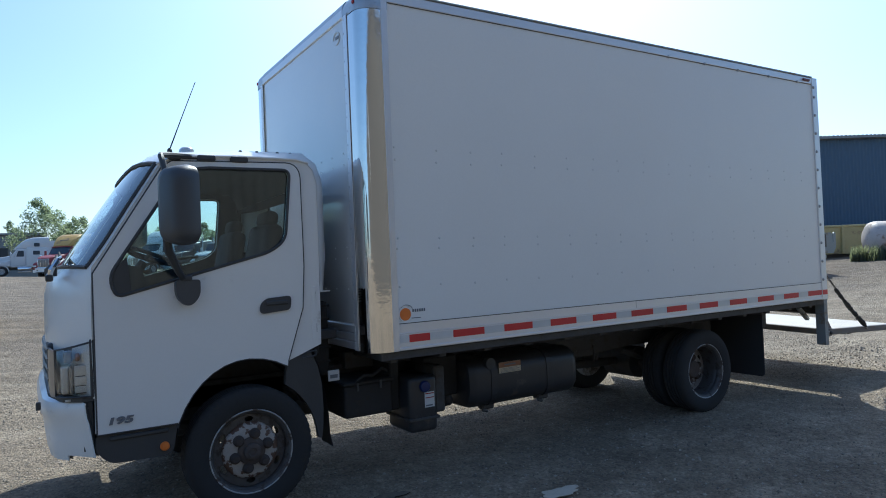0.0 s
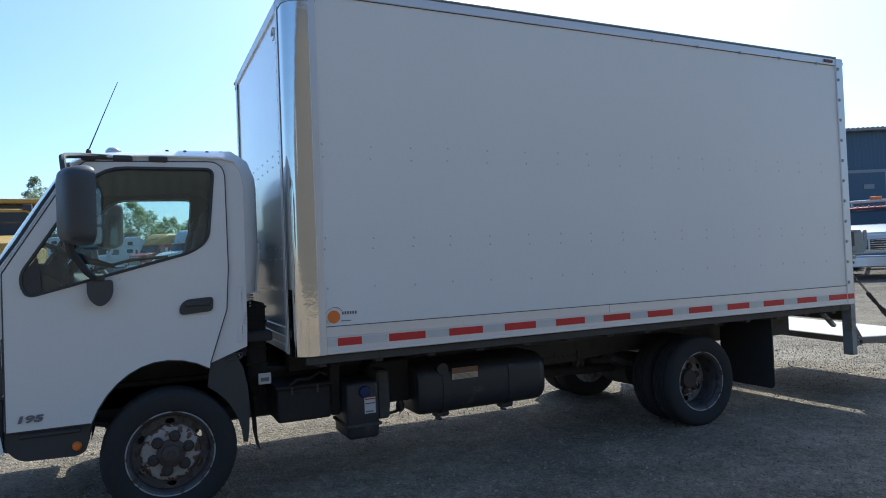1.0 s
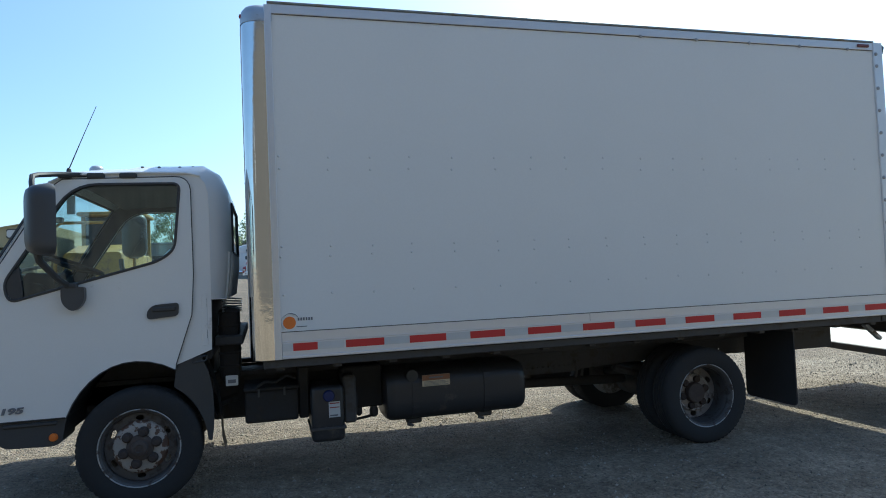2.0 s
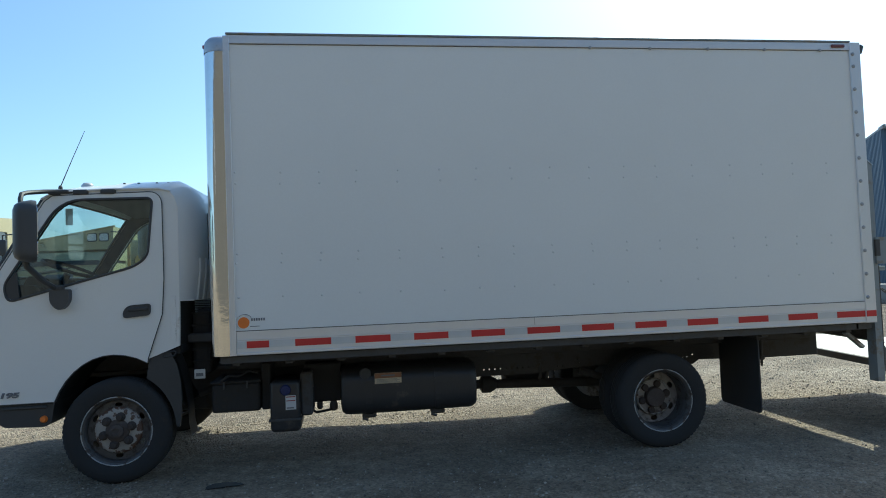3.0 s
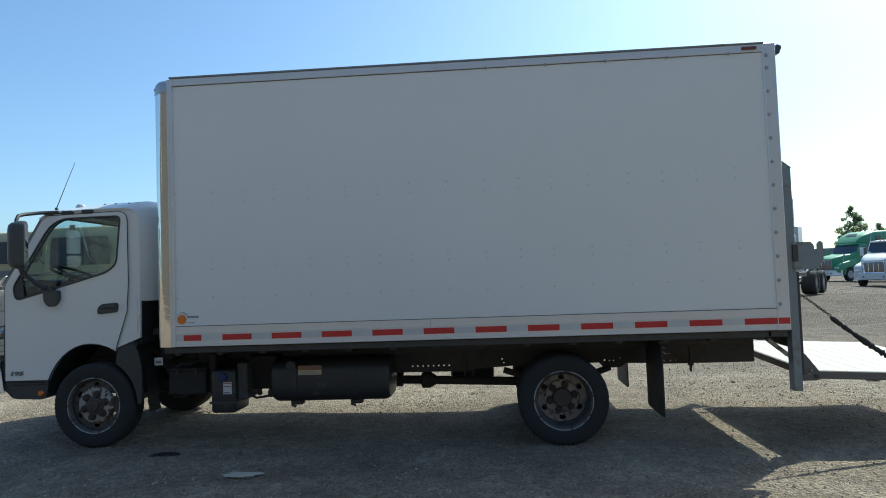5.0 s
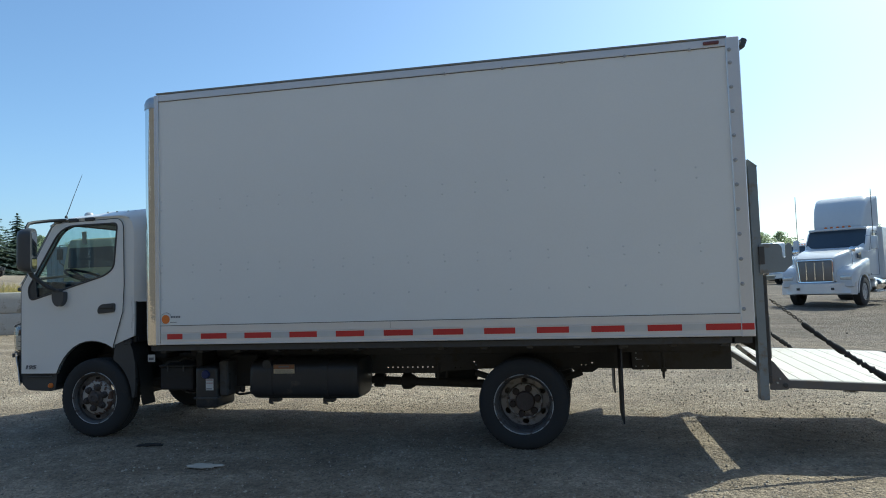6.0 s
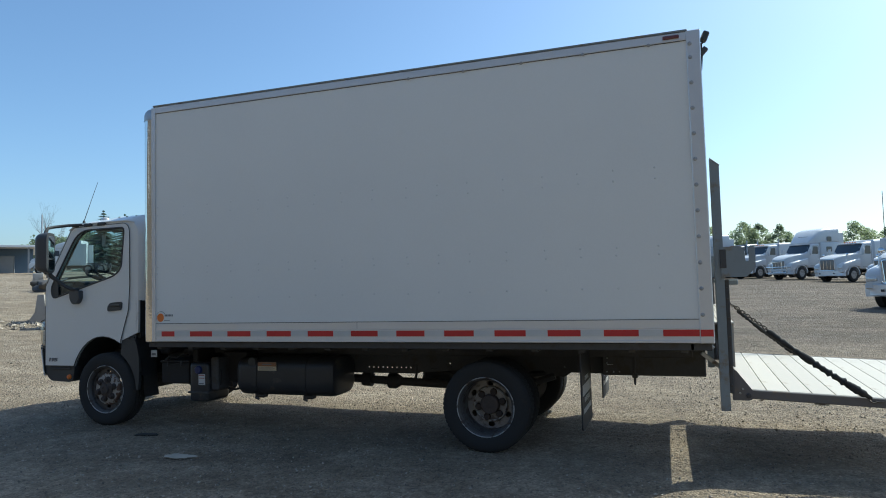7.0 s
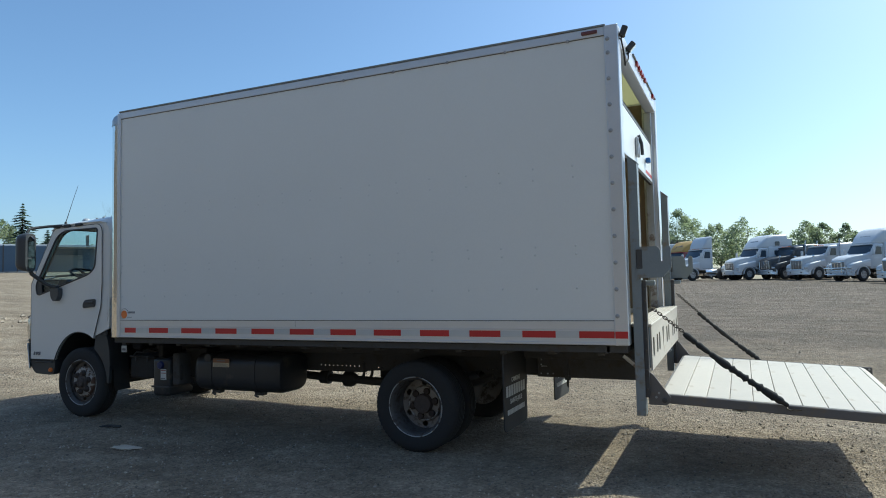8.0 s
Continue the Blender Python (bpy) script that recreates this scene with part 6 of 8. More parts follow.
for k in range(4):
    dock_part("deck_rib", boxed(6.352 + 0.036 * k, 6.36 + 0.036 * k, 0.13, 2.31, 1.149, 1.154), "platform_alu", ds)
dock_part("dock_back", boxed(6.455, 6.475, 0.14, 2.30, 0.815, 1.10), "chassis", ds)
dock_part("dock_end", boxed(6.44, 6.482, 0.125, 0.14, 0.83, 1.13, 0.003), "lift_grey", ds)


# ---- the yard round it ----
def stand(x, y, heading=0.0):
    return pose(x, y, ground_z(x, y), 0, 0, heading)


def heading_of(fx, fy):
    return math.degrees(math.atan2(fy, fx))


WHEEL_MESH = {}


def road_wheel(parent, x, y, r=0.5, w=0.28, disc="rim_lip"):
    """A road wheel: tyre with a disc and hub under it, axis along y."""
    key = (r, w, disc)
    if key not in WHEEL_MESH:
        h = w / 2
        WHEEL_MESH[key] = (lathed([(r * 0.56, -h * 0.8), (r * 0.62, -h), (r * 0.9, -h), (r, -h * 0.75), (r, h * 0.75), (r * 0.9, h), (r * 0.62, h), (r * 0.56, h * 0.8)], 24, "y", (0, 0, 0), True),
                           lathed([(r * 0.58, -h * 0.86), (r * 0.52, -h * 0.8), (r * 0.46, -h * 0.3), (r * 0.30, -h * 0.35), (r * 0.22, -h * 0.8), (0.001, -h * 0.85)], 20, "y"))
        t = part("tyre", WHEEL_MESH[key][0], "rubber", parent, "", True)
        d = part("wheel_disc", WHEEL_MESH[key][1], disc, t, "", True)
        WHEEL_MESH[key] = (t.data, d.data)
    else:
        t = new("tyre", WHEEL_MESH[key][0])
        t.parent = parent
        d = new("wheel_disc", WHEEL_MESH[key][1])
        d.parent = t
    t.matrix_basis = pose(x, y, r, 0, 0, 0 if y < 0 else 180)
    return t


def loft(sections):
    """A skin through outlines that all have the same number of points, closed at both ends."""
    bm = bmesh.new()
    rings = [[bm.verts.new(p) for p in s] for s in sections]
    n = len(rings[0])
    for a, b in zip(rings, rings[1:]):
        for k in range(n):
            bm.faces.new((a[k], a[(k + 1) % n], b[(k + 1) % n], b[k]))
    bm.faces.new(rings[0])
    bm.faces.new(rings[-1])
    bmesh.ops.recalc_face_normals(bm, faces=bm.faces)
    return bm


def cross(x, w, z0, z1, r):
    """A rounded rectangle across the vehicle at x."""
    return [(x, u, v) for u, v in rounded([(-w / 2, z0), (w / 2, z0), (w / 2, z1), (-w / 2, z1)], [r * 0.4, r * 0.4, r, r], 4)]


def tractor(x, y, fx, fy, label, paint="white_paint", sleeper="tall", roof_paint=None, round_nose=False, stacks=False, guard=False, hood=1.0, group="parked highway tractors", tall=3.95, rear=True):
    """A bonneted highway tractor; its front axle stands at x, y and its nose points along (fx, fy)."""
    t = thing("semi_truck", label, "truck", stand(x, y, heading_of(fx, fy)), group)
    hx = 1.15 * hood
    nose = 0.25 if round_nose else 0.10
    hd_ = part("hood", loft([cross(hx, 1.34 - nose, 0.86, 1.74 - nose * 0.6, 0.10), cross(hx - 0.18, 1.46, 0.86, 1.83 - nose * 0.4, 0.14), cross(0.3, 1.70, 0.95, 1.93, 0.16), cross(-0.75, 2.02, 1.0, 2.07, 0.18)]), paint, t, "sloping engine hood", True)
    for s in (-1, 1):
        # fender over the front wheel
        arc = [(0.64 * math.cos(radians(a)), 0.52 + 0.64 * math.sin(radians(a))) for a in range(-5, 186, 15)]
        arc2 = [(0.56 * math.cos(radians(a)), 0.52 + 0.56 * math.sin(radians(a))) for a in range(185, -6, -15)]
        part("fender", plate(arc + arc2, s * 0.72, s * 1.16), paint, hd_, "", True)
        part("fender_nose", loft([cross(hx - 0.04, 0.46, 0.70, 1.14, 0.10), cross(hx - 0.12, 0.54, 0.66, 1.26, 0.12), cross(hx - 0.34, 0.60, 0.70, 1.36, 0.14), cross(0.45, 0.62, 1.04, 1.44, 0.14), cross(-0.15, 0.60, 1.12, 1.56, 0.14), cross(-0.74, 0.52, 1.02, 1.66, 0.12)]), paint, hd_, "", True).matrix_basis = pose(0, s * 0.87, 0)
        hl = part("headlight", boxed(hx - 0.16, hx - 0.005, s * 0.92 - 0.18, s * 0.92 + 0.18, 0.92, 1.07, 0.04, 3), "headlight", t, "clear headlight", True)
        road_wheel(t, 0.0, s * 1.02)
        m = part("mirror", boxed(-0.88, -0.76, s * 1.30 - 0.10, s * 1.30 + 0.10, 1.95, 2.42, 0.04, 2), paint, t, "tall door mirror", True)
        part("mirror_bracket", tubed([(-0.82, s * 1.02, 2.45), (-0.82, s * 1.28, 2.44), (-0.82, s * 1.28, 1.92), (-0.82, s * 1.02, 1.9)], 0.015, 6), "chrome", m)
        if not round_nose:
            hm = part("hood_mirror", lathed([(0.001, 0.0), (0.09, 0.01), (0.11, 0.05), (0.05, 0.09)], 14, "x", (0.25, s * 0.92, 1.95)), "chrome", t, "round hood mirror", True)
            part("mirror_bracket", tubed([(0.3, s * 0.92, 1.95), (0.45, s * 0.95, 1.75), (0.5, s * 0.95, 1.25)], 0.014, 6), "chrome", hm)
        win = rounded([(-1.28, 1.98), (-1.95, 1.98), (-1.95, 2.56), (-1.45, 2.58)], 0.06, 3)
        part("side_window", plate(win, s * 1.055, s * 1.062), "dark_glass", t)
        part("door_outline", tubed([(u, s * 1.057, v) for u, v in rounded([(-1.1, 1.05), (-2.05, 1.05), (-2.05, 2.64), (-1.42, 2.66), (-1.1, 1.95)], 0.05, 3)], 0.008, 5), "grey_print", t)
        tank = part("fuel_tank", lathed([(0.2, -1.35), (0.30, -1.37), (0.31, -1.4), (0.31, -2.55), (0.30, -2.58), (0.2, -2.6)], 20, "x", (0, s * 0.86, 0.72)), "chrome", t, "polished round fuel tank", True)
        part("cab_step", boxed(-2.5, -1.4, s * 0.95 - 0.17, s * 0.95 + 0.17, 0.42, 0.47, 0.01), "galvanised", tank)
        if stacks:
            part("exhaust_stack", tubed([(-2.3, s * 1.12, 1.0), (-2.3, s * 1.12, 3.2), (-2.36, s * 1.12, 3.32)], 0.06, 12), "galvanised", t, "upright chrome exhaust stack", True)
        if rear:
            for rx in (-4.9, -6.2):
                road_wheel(t, rx, s * 0.92, 0.5, 0.56, "wheel_grey")
    # cab
    part("cab", loft([cross(-0.74, 1.98, 0.95, 2.03, 0.10), cross(-0.95, 2.06, 0.9, 2.26, 0.14), cross(-1.30, 2.10, 0.9, 2.74, 0.2), cross(-1.45, 2.10, 0.9, 2.82, 0.2), cross(-2.2, 2.10, 0.9, 2.88, 0.2)]), paint, t, "cab body", True)
    w = bmesh.new()
    wv = [(-0.86, 0.98, 2.07), (-0.78, 0.5, 2.07), (-0.76, 0.0, 2.07), (-0.78, -0.5, 2.07), (-0.86, -0.98, 2.07), (-1.28, -0.95, 2.68), (-1.24, -0.5, 2.73), (-1.22, 0, 2.73), (-1.24, 0.5, 2.73), (-1.28, 0.95, 2.68)]
    vs = [w.verts.new(Vector(p) + Vector((0.03, 0, 0.02))) for p in wv]
    for k in range(4):
        w.faces.new((vs[k], vs[k + 1], vs[8 - k], vs[9 - k]))
    bmesh.ops.recalc_face_normals(w, faces=w.faces)
    bmesh.ops.solidify(w, geom=list(w.faces), thickness=0.02)
    part("windshield", w, "dark_glass", t, "dark curved windshield", True)
    part("sun_visor", tubed([(-1.22, -0.95, 2.76), (-1.1, -0.5, 2.76), (-1.08, 0, 2.76), (-1.1, 0.5, 2.76), (-1.22, 0.95, 2.76)], 0.045, 6), paint, t)
    for yy_ in (-0.4, -0.2, 0.0, 0.2, 0.4):
        part("roof_lamp", boxed(-1.36, -1.26, yy_ - 0.04, yy_ + 0.04, 2.78 if sleeper != "none" else 2.80, 2.88, 0.02, 2), "orange", t, "", True)
    # grille, bumper
    g = part("grille", boxed(hx - 0.02, hx + 0.035, -0.54, 0.54, 0.88, 1.66 - nose * 0.8, 0.03, 2), "grille", t, "mesh grille in a bright frame", True)
    for k in range(3):
        yb = -0.27 + 0.27 * k
        part("grille_bar", boxed(hx + 0.035, hx + 0.05, yb - 0.016, yb + 0.016, 0.92, 1.62 - nose * 0.8, 0.004), "chrome", g)
    part("grille_frame", tubed([(hx + 0.03, u, v) for u, v in rounded([(-0.56, 0.86), (0.56, 0.86), (0.56, 1.69 - nose * 0.8), (-0.56, 1.69 - nose * 0.8)], 0.06, 4) + [(-0.50, 0.86)]], 0.022, 6), "chrome", g)
    b = part("bumper", loft([[(hx + 0.02 - 0.12 * abs(yv) ** 3, yv, z) for z in (0.42, 0.84)] + [(hx + 0.13 - 0.22 * abs(yv) ** 3, yv, z) for z in (0.80, 0.46)] for yv in (-1.2, -1.05, -0.7, -0.3, 0.3, 0.7, 1.05, 1.2)]), "white_paint" if round_nose else "rail_silver", t, "deep front bumper", True)
    for yb in (-0.55, 0.55):
        part("tow_slot", boxed(hx + 0.10, hx + 0.125, yb - 0.05, yb + 0.05, 0.58, 0.66, 0.006), "chassis", b)
    if guard:
        gd = part("bull_bar", tubed([(hx + 0.28, -0.95, 0.55), (hx + 0.30, -0.95, 1.0), (hx + 0.30, 0.95, 1.0), (hx + 0.28, 0.95, 0.55), (hx + 0.28, -0.95, 0.55)], 0.035, 8), "chrome", t, "tubular bull bar", True)
        part("bar_hoop", tubed([(hx + 0.28, -0.55, 0.55), (hx + 0.30, -0.55, 1.40), (hx + 0.30, 0.55, 1.40), (hx + 0.28, 0.55, 0.55)], 0.03, 8), "chrome", gd, "", True)
    # sleeper
    rp = roof_paint or paint
    if sleeper == "tall":
        part("sleeper", loft([cross(-2.18, 2.2, 0.95, 2.9, 0.2), cross(-2.3, 2.36, 0.9, 2.95, 0.2), cross(-4.2, 2.40, 0.9, 2.95, 0.12)]), paint, t, "tall sleeper", True)
        part("roof_fairing", loft([cross(-1.18, 1.55, 2.78, 2.90, 0.05), cross(-1.6, 1.98, 2.80, 3.32, 0.2), cross(-2.15, 2.2, 2.80, tall - 0.22, 0.3), cross(-2.8, 2.34, 2.85, tall - 0.03, 0.32), cross(-4.2, 2.40, 2.9, tall, 0.25)]), rp, t, "high rounded sleeper roof", True)
        for s in (-1, 1):
            part("sleeper_window", plate(rounded([(-2.75, 2.15), (-3.35, 2.15), (-3.35, 2.55), (-2.75, 2.55)], 0.07, 3), s * 1.185, s * 1.205), "dark_glass", t)
            part("sleeper_window", plate(rounded([(-2.85, 2.98), (-3.35, 2.98), (-3.35, 3.35), (-2.85, 3.35)], 0.08, 3), s * 1.19, s * 1.21), "dark_glass", t)
            part("side_fairing", boxed(-4.75, -4.2, s * 1.17 - 0.02, s * 1.17 + 0.02, 0.9, tall - 0.4, 0.01), paint, t)
        part("sky_window", plate(rounded([(-0.45, 0.0), (0.45, 0.0), (0.38, 0.34), (-0.38, 0.34)], 0.05, 3), -0.005, 0.02, "x"), "dark_glass", t).matrix_basis = pose(-1.66, 0, 3.36, 0, -58, 0)
    elif sleeper == "mid":
        part("sleeper", loft([cross(-2.18, 2.1, 0.95, 2.9, 0.2), cross(-2.3, 2.30, 0.9, 3.0, 0.25), cross(-3.7, 2.34, 0.9, 3.05, 0.2)]), paint, t, "mid-height sleeper", True)
    elif sleeper == "day":
        part("wind_deflector", loft([cross(-1.3, 1.7, 2.84, 2.94, 0.04), cross(-1.5, 1.95, 2.84, 3.35, 0.18), cross(-1.8, 2.05, 2.84, tall - 0.12, 0.24), cross(-2.12, 2.1, 2.84, tall, 0.12), cross(-2.22, 2.1, 2.84, tall, 0.12)]), rp, t, "tall roof fairing", True)
    elif sleeper == "deflector":
        part("wind_deflector", loft([cross(-1.32, 1.55, 2.80, 2.92, 0.05), cross(-1.40, 1.66, 2.80, 3.3, 0.2), cross(-1.58, 1.74, 2.8, 3.74, 0.26), cross(-1.90, 1.84, 2.8, tall - 0.03, 0.24), cross(-2.5, 2.0, 2.8, tall, 0.12)]), rp, t, "tall white roof wind deflector", True)
        part("sleeper", loft([cross(-2.18, 2.1, 0.95, 2.8, 0.1), cross(-2.24, 2.36, 0.9, 2.8, 0.04), cross(-2.85, 2.36, 0.9, 2.8, 0.04)]), paint, t, "narrow side fairing behind the cab", True)
        for s in (-1, 1):
            part("hood_vent", plate(rounded([(-0.42, 1.62), (-0.05, 1.66), (-0.10, 1.82), (-0.40, 1.86)], 0.03, 3), s * 0.95, s * 0.985), "dark_glass", t, "dark side vent")
            part("whip_antenna", tubed([(-0.85, s * 1.25, 2.4), (-0.86, s * 1.26, 3.0), (-0.87, s * 1.26, 4.1)], 0.012, 5), "black_plastic", t)
    for s in (-1, 1):
        part("frame_rail", boxed(-6.9, 0.9, s * 0.43 - 0.05, s * 0.43 + 0.05, 0.62, 0.92, 0.01), "chassis", t)
        if rear:
            part("rear_fender", tubed([(-4.25, s * 0.92, 0.95), (-4.9, s * 0.92, 1.13), (-5.55, s * 0.92, 1.1), (-6.2, s * 0.92, 1.13), (-6.85, s * 0.92, 0.9)], 0.05, 6), "chassis", t)
    if rear:
        part("fifth_wheel", loft([cross(-5.1, 0.9, 1.0, 1.16, 0.03), cross(-6.0, 1.0, 0.98, 1.12, 0.03)]), "chassis", t)
    return t


L2 = (0.66, -0.75)


def row_truck(wx, wy, label, **kw):
    """A tractor of the angled row, by the ground under its near front wheel."""
    return tractor(wx - L2[0] * 1.05, wy - L2[1] * 1.05, -0.75, -0.66, label, **kw)


tractor(13.6, 20.2, -0.60, -0.80, "white bonneted tractor with chrome bumper and tall roof deflector", sleeper="deflector", group="", tall=4.02)
row_truck(7.7, 58.9, "white aerodynamic tractor with high sleeper in the row", round_nose=True, tall=4.0)
row_truck(10.5, 58.8, "dark grey tractor with low sleeper in the row", paint="dark_paint", sleeper="mid", stacks=True)
row_truck(12.8, 56.4, "white tractor with tall chrome grille in the row", sleeper="mid", stacks=True)
row_truck(15.3, 52.3, "white high-roof tractor with bull bar in the row", round_nose=True, guard=True, tall=4.05)
row_truck(17.9, 48.2, "white tractor with bright grille and hood mirrors", sleeper="mid")
row_truck(20.4, 44.6, "white tractor with bright grille at the row's end", sleeper="mid")
row_truck(3.12, 57.4, "white day-cab tractor with tall roof fairing and bare frame", round_nose=True, sleeper="day", tall=3.95)
tractor(0.25, 66.2, -0.62, -0.78, "red tractor with a high yellow sleeper roof", paint="red_paint", roof_paint="yellow_paint", sleeper="tall", tall=4.0)
tractor(-4.0, 77.0, -1.0, 0.0, "white highway tractor with unit mark on its door", round_nose=True, tall=3.95)
tractor(-11.5, 79.0, -1.0, -0.05, "white highway tractor beside a grey shed", round_nose=True, tall=3.8)
tractor(29.5, 46.1, -0.9, -0.43, "green tractor with green sleeper", paint="green_paint", stacks=True, tall=3.75)
tractor(27.2, 36.2, -0.75, -0.66, "white medium truck with black grille", sleeper="none", round_nose=True, hood=0.92)
tractor(-60.5, 49.0, -0.85, -0.5, "white tractor parked by the canopy", round_nose=True, tall=3.7)


def red_truck():
    t = tractor(25.9, 12.1, -0.86, -0.51, "red and white medium truck with amber beacon", paint="red_paint", sleeper="none", group="", hood=0.95)
    part("nose_panel", loft([cross(1.06, 1.86, 0.92, 1.72, 0.16), cross(1.17, 1.86, 0.95, 1.66, 0.14), cross(1.21, 1.74, 1.0, 1.60, 0.10)]), "white_paint", t, "white nose panel", True)
    part("hood_top", loft([cross(1.12, 1.5, 1.60, 1.74, 0.06), cross(0.2, 1.6, 1.80, 1.97, 0.08), cross(-0.6, 1.7, 1.90, 2.09, 0.08)]), "white_paint", t, "", True)
    part("grille_mouth", boxed(1.19, 1.215, -0.62, 0.62, 1.06, 1.50, 0.02), "dark_glass", t)
    for k in range(5):
        part("grille_slat", boxed(1.212, 1.225, -0.61, 0.61, 1.09 + 0.085 * k, 1.12 + 0.085 * k, 0.004), "chrome", t)
    part("grille_post", boxed(1.212, 1.228, -0.03, 0.03, 1.05, 1.51, 0.004), "white_paint", t)
    bc = part("beacon_bar", boxed(-1.75, -1.5, -0.85, 0.85, 3.02, 3.12, 0.02, 2), "galvanised", t, "roof beacon bar")
    for y in (-0.6, 0.6):
        part("bar_foot", boxed(-1.68, -1.58, y - 0.04, y + 0.04, 2.80, 3.03, 0.01), "galvanised", bc)
    part("beacon", boxed(-1.72, -1.52, 0.03, 0.45, 3.12, 3.25, 0.03, 2), "orange", bc, "amber beacon", True)


red_truck()


def utility_truck(x, y, label, paint, tall=2.95, mirror=True, slope=0.22, cab_len=4.4):
    """A boxy yellow cab-over works vehicle that faces -y."""
    t = thing("utility_vehicle", label, "works vehicle", stand(x, y, -90), "yellow works vehicles")
    prof = rounded([(1.3, 0.75), (1.34, 1.5), (1.12, tall - 0.35), (0.95, tall - slope), (-0.7, tall), (-cab_len, tall), (-cab_len, min(tall, 1.5)), (-4.42, min(tall, 1.48)), (-4.42, 0.75)], [0.05, 0.1, 0.08, 0.08, 0.05, 0.05, 0.03, 0.03, 0.05], 3)
    win = rounded([(1.0, 1.62), (0.05, 1.62), (0.05, tall - 0.45), (0.82, tall - 0.45)], 0.06, 3)
    for s in (-1, 1):
        part("body_side", plate(prof, s * 1.14, s * 1.19, "y", [win]), paint, t, "", False)
        part("side_window", plate(win, s * 1.15, s * 1.16), "dark_glass", t)
        road_wheel(t, 0.1, s * 1.0, 0.52, 0.3, "yellow_paint")
        road_wheel(t, -3.2, s * 1.0, 0.52, 0.3, "yellow_paint")
        if mirror:
            m = part("mirror", boxed(1.2, 1.3, s * 1.42 - 0.1, s * 1.42 + 0.1, 1.9, 2.3, 0.03, 2), "black_plastic", t, "", True)
            part("mirror_bracket", tubed([(1.1, s * 1.16, 2.45), (1.25, s * 1.42, 2.42), (1.25, s * 1.42, 1.8), (1.2, s * 1.16, 1.6)], 0.02, 6), "black_plastic", m)
        part("lamp", lathed([(0.001, 1.40), (0.09, 1.39), (0.1, 1.34)], 14, "x", (0, s * 0.85, 1.05)), "headlight", t, "", True)
    part("body_core", boxed(-cab_len + 0.05, 0.0, -1.12, 1.12, 0.8, tall - 0.06), paint, t)
    if cab_len < 4:
        part("rear_deck", boxed(-4.38, -cab_len, -1.12, 1.12, 0.8, 1.44, 0.03), paint, t)
    part("body_top", plate(prof[:-1] + [(-4.42, 0.80)], -1.14, 1.14, "y", [rounded([(1.22, 1.5), (1.02, tall - 0.42), (0.1, tall - 0.35), (0.1, 1.5)], 0.02, 2)]), paint, t)
    part("front_window", plate(rounded([(-1.0, 1.58), (1.0, 1.58), (0.94, tall - 0.45), (-0.94, tall - 0.45)], 0.08, 3), 0.0, 0.012, "x"), "dark_glass", t).matrix_basis = Matrix.Translation((1.335, 0, 0))
    for k in range(2 if cab_len > 4 else 1):
        part("roof_vent", boxed(-0.9 - 1.2 * k, -0.4 - 1.2 * k, -0.35, 0.35, tall - 0.02, tall + 0.14, 0.03, 2), paint, t)
    part("number_bar", boxed(1.345, 1.352, -0.35, 0.30, 1.16, 1.36), "grey_print", t)
    return t


t = utility_truck(-5.6, 14.3, "cream-yellow works vehicle with sloped roof and dark windows", "cream_yellow", 2.15)
part("sloped_roof", loft([[(0.9, -1.15, 2.0), (0.9, 1.15, 2.0), (0.9, 1.15, 2.60), (0.9, -1.15, 2.20)], [(-4.3, -1.15, 2.0), (-4.3, 1.15, 2.0), (-4.3, 1.15, 2.60), (-4.3, -1.15, 2.20)]]), "cream_yellow", t, "sloped sheet roof")
part("roof_edge", tubed([(0.92, -1.2, 2.20), (0.92, 1.2, 2.62)], 0.022, 5), "cream_yellow", t)
for yw in (0.50, 0.80):
    win = rounded([(yw, 2.22), (yw + 0.23, 2.22), (yw + 0.23, 2.43), (yw, 2.43)], 0.05, 3)
    part("small_window", plate(win, 0.90, 0.915, "x"), "white_print", t, "small pale window")
    part("window_rim", tubed([(0.91, u, v) for u, v in win], 0.015, 5), "black_plastic", t)
utility_truck(-9.1, 15.2, "pale yellow works vehicle with number panel, parked behind", "cream_yellow", 2.92, True, 0.1, 1.5)
utility_truck(-12.0, 15.9, "pale yellow works vehicle at the end of its row", "cream_yellow", 2.75, True, 0.1, 1.5)


def corrugated(x0, y0, x1, y1, z0, z1, pitch=0.3, depth=0.05):
    """A ribbed metal wall between two points of the plan."""
    d = Vector((x1 - x0, y1 - y0))
    ln = d.length
    d /= ln
    nrm = Vector((d.y, -d.x))
    n = int(ln / pitch)
    verts, faces = [], []
    for k in range(n + 1):
        for u, h in ((0.0, 0), (0.35, 0), (0.5, 1), (0.85, 1)):
            s = min(ln, (k + u) * pitch)
            p = Vector((x0, y0)) + d * s + nrm * depth * h
            verts += [(p.x, p.y, z0), (p.x, p.y, z1)]
    for k in range(len(verts) // 2 - 1):
        faces.append((2 * k, 2 * k + 2, 2 * k + 3, 2 * k + 1))
    return verts, faces


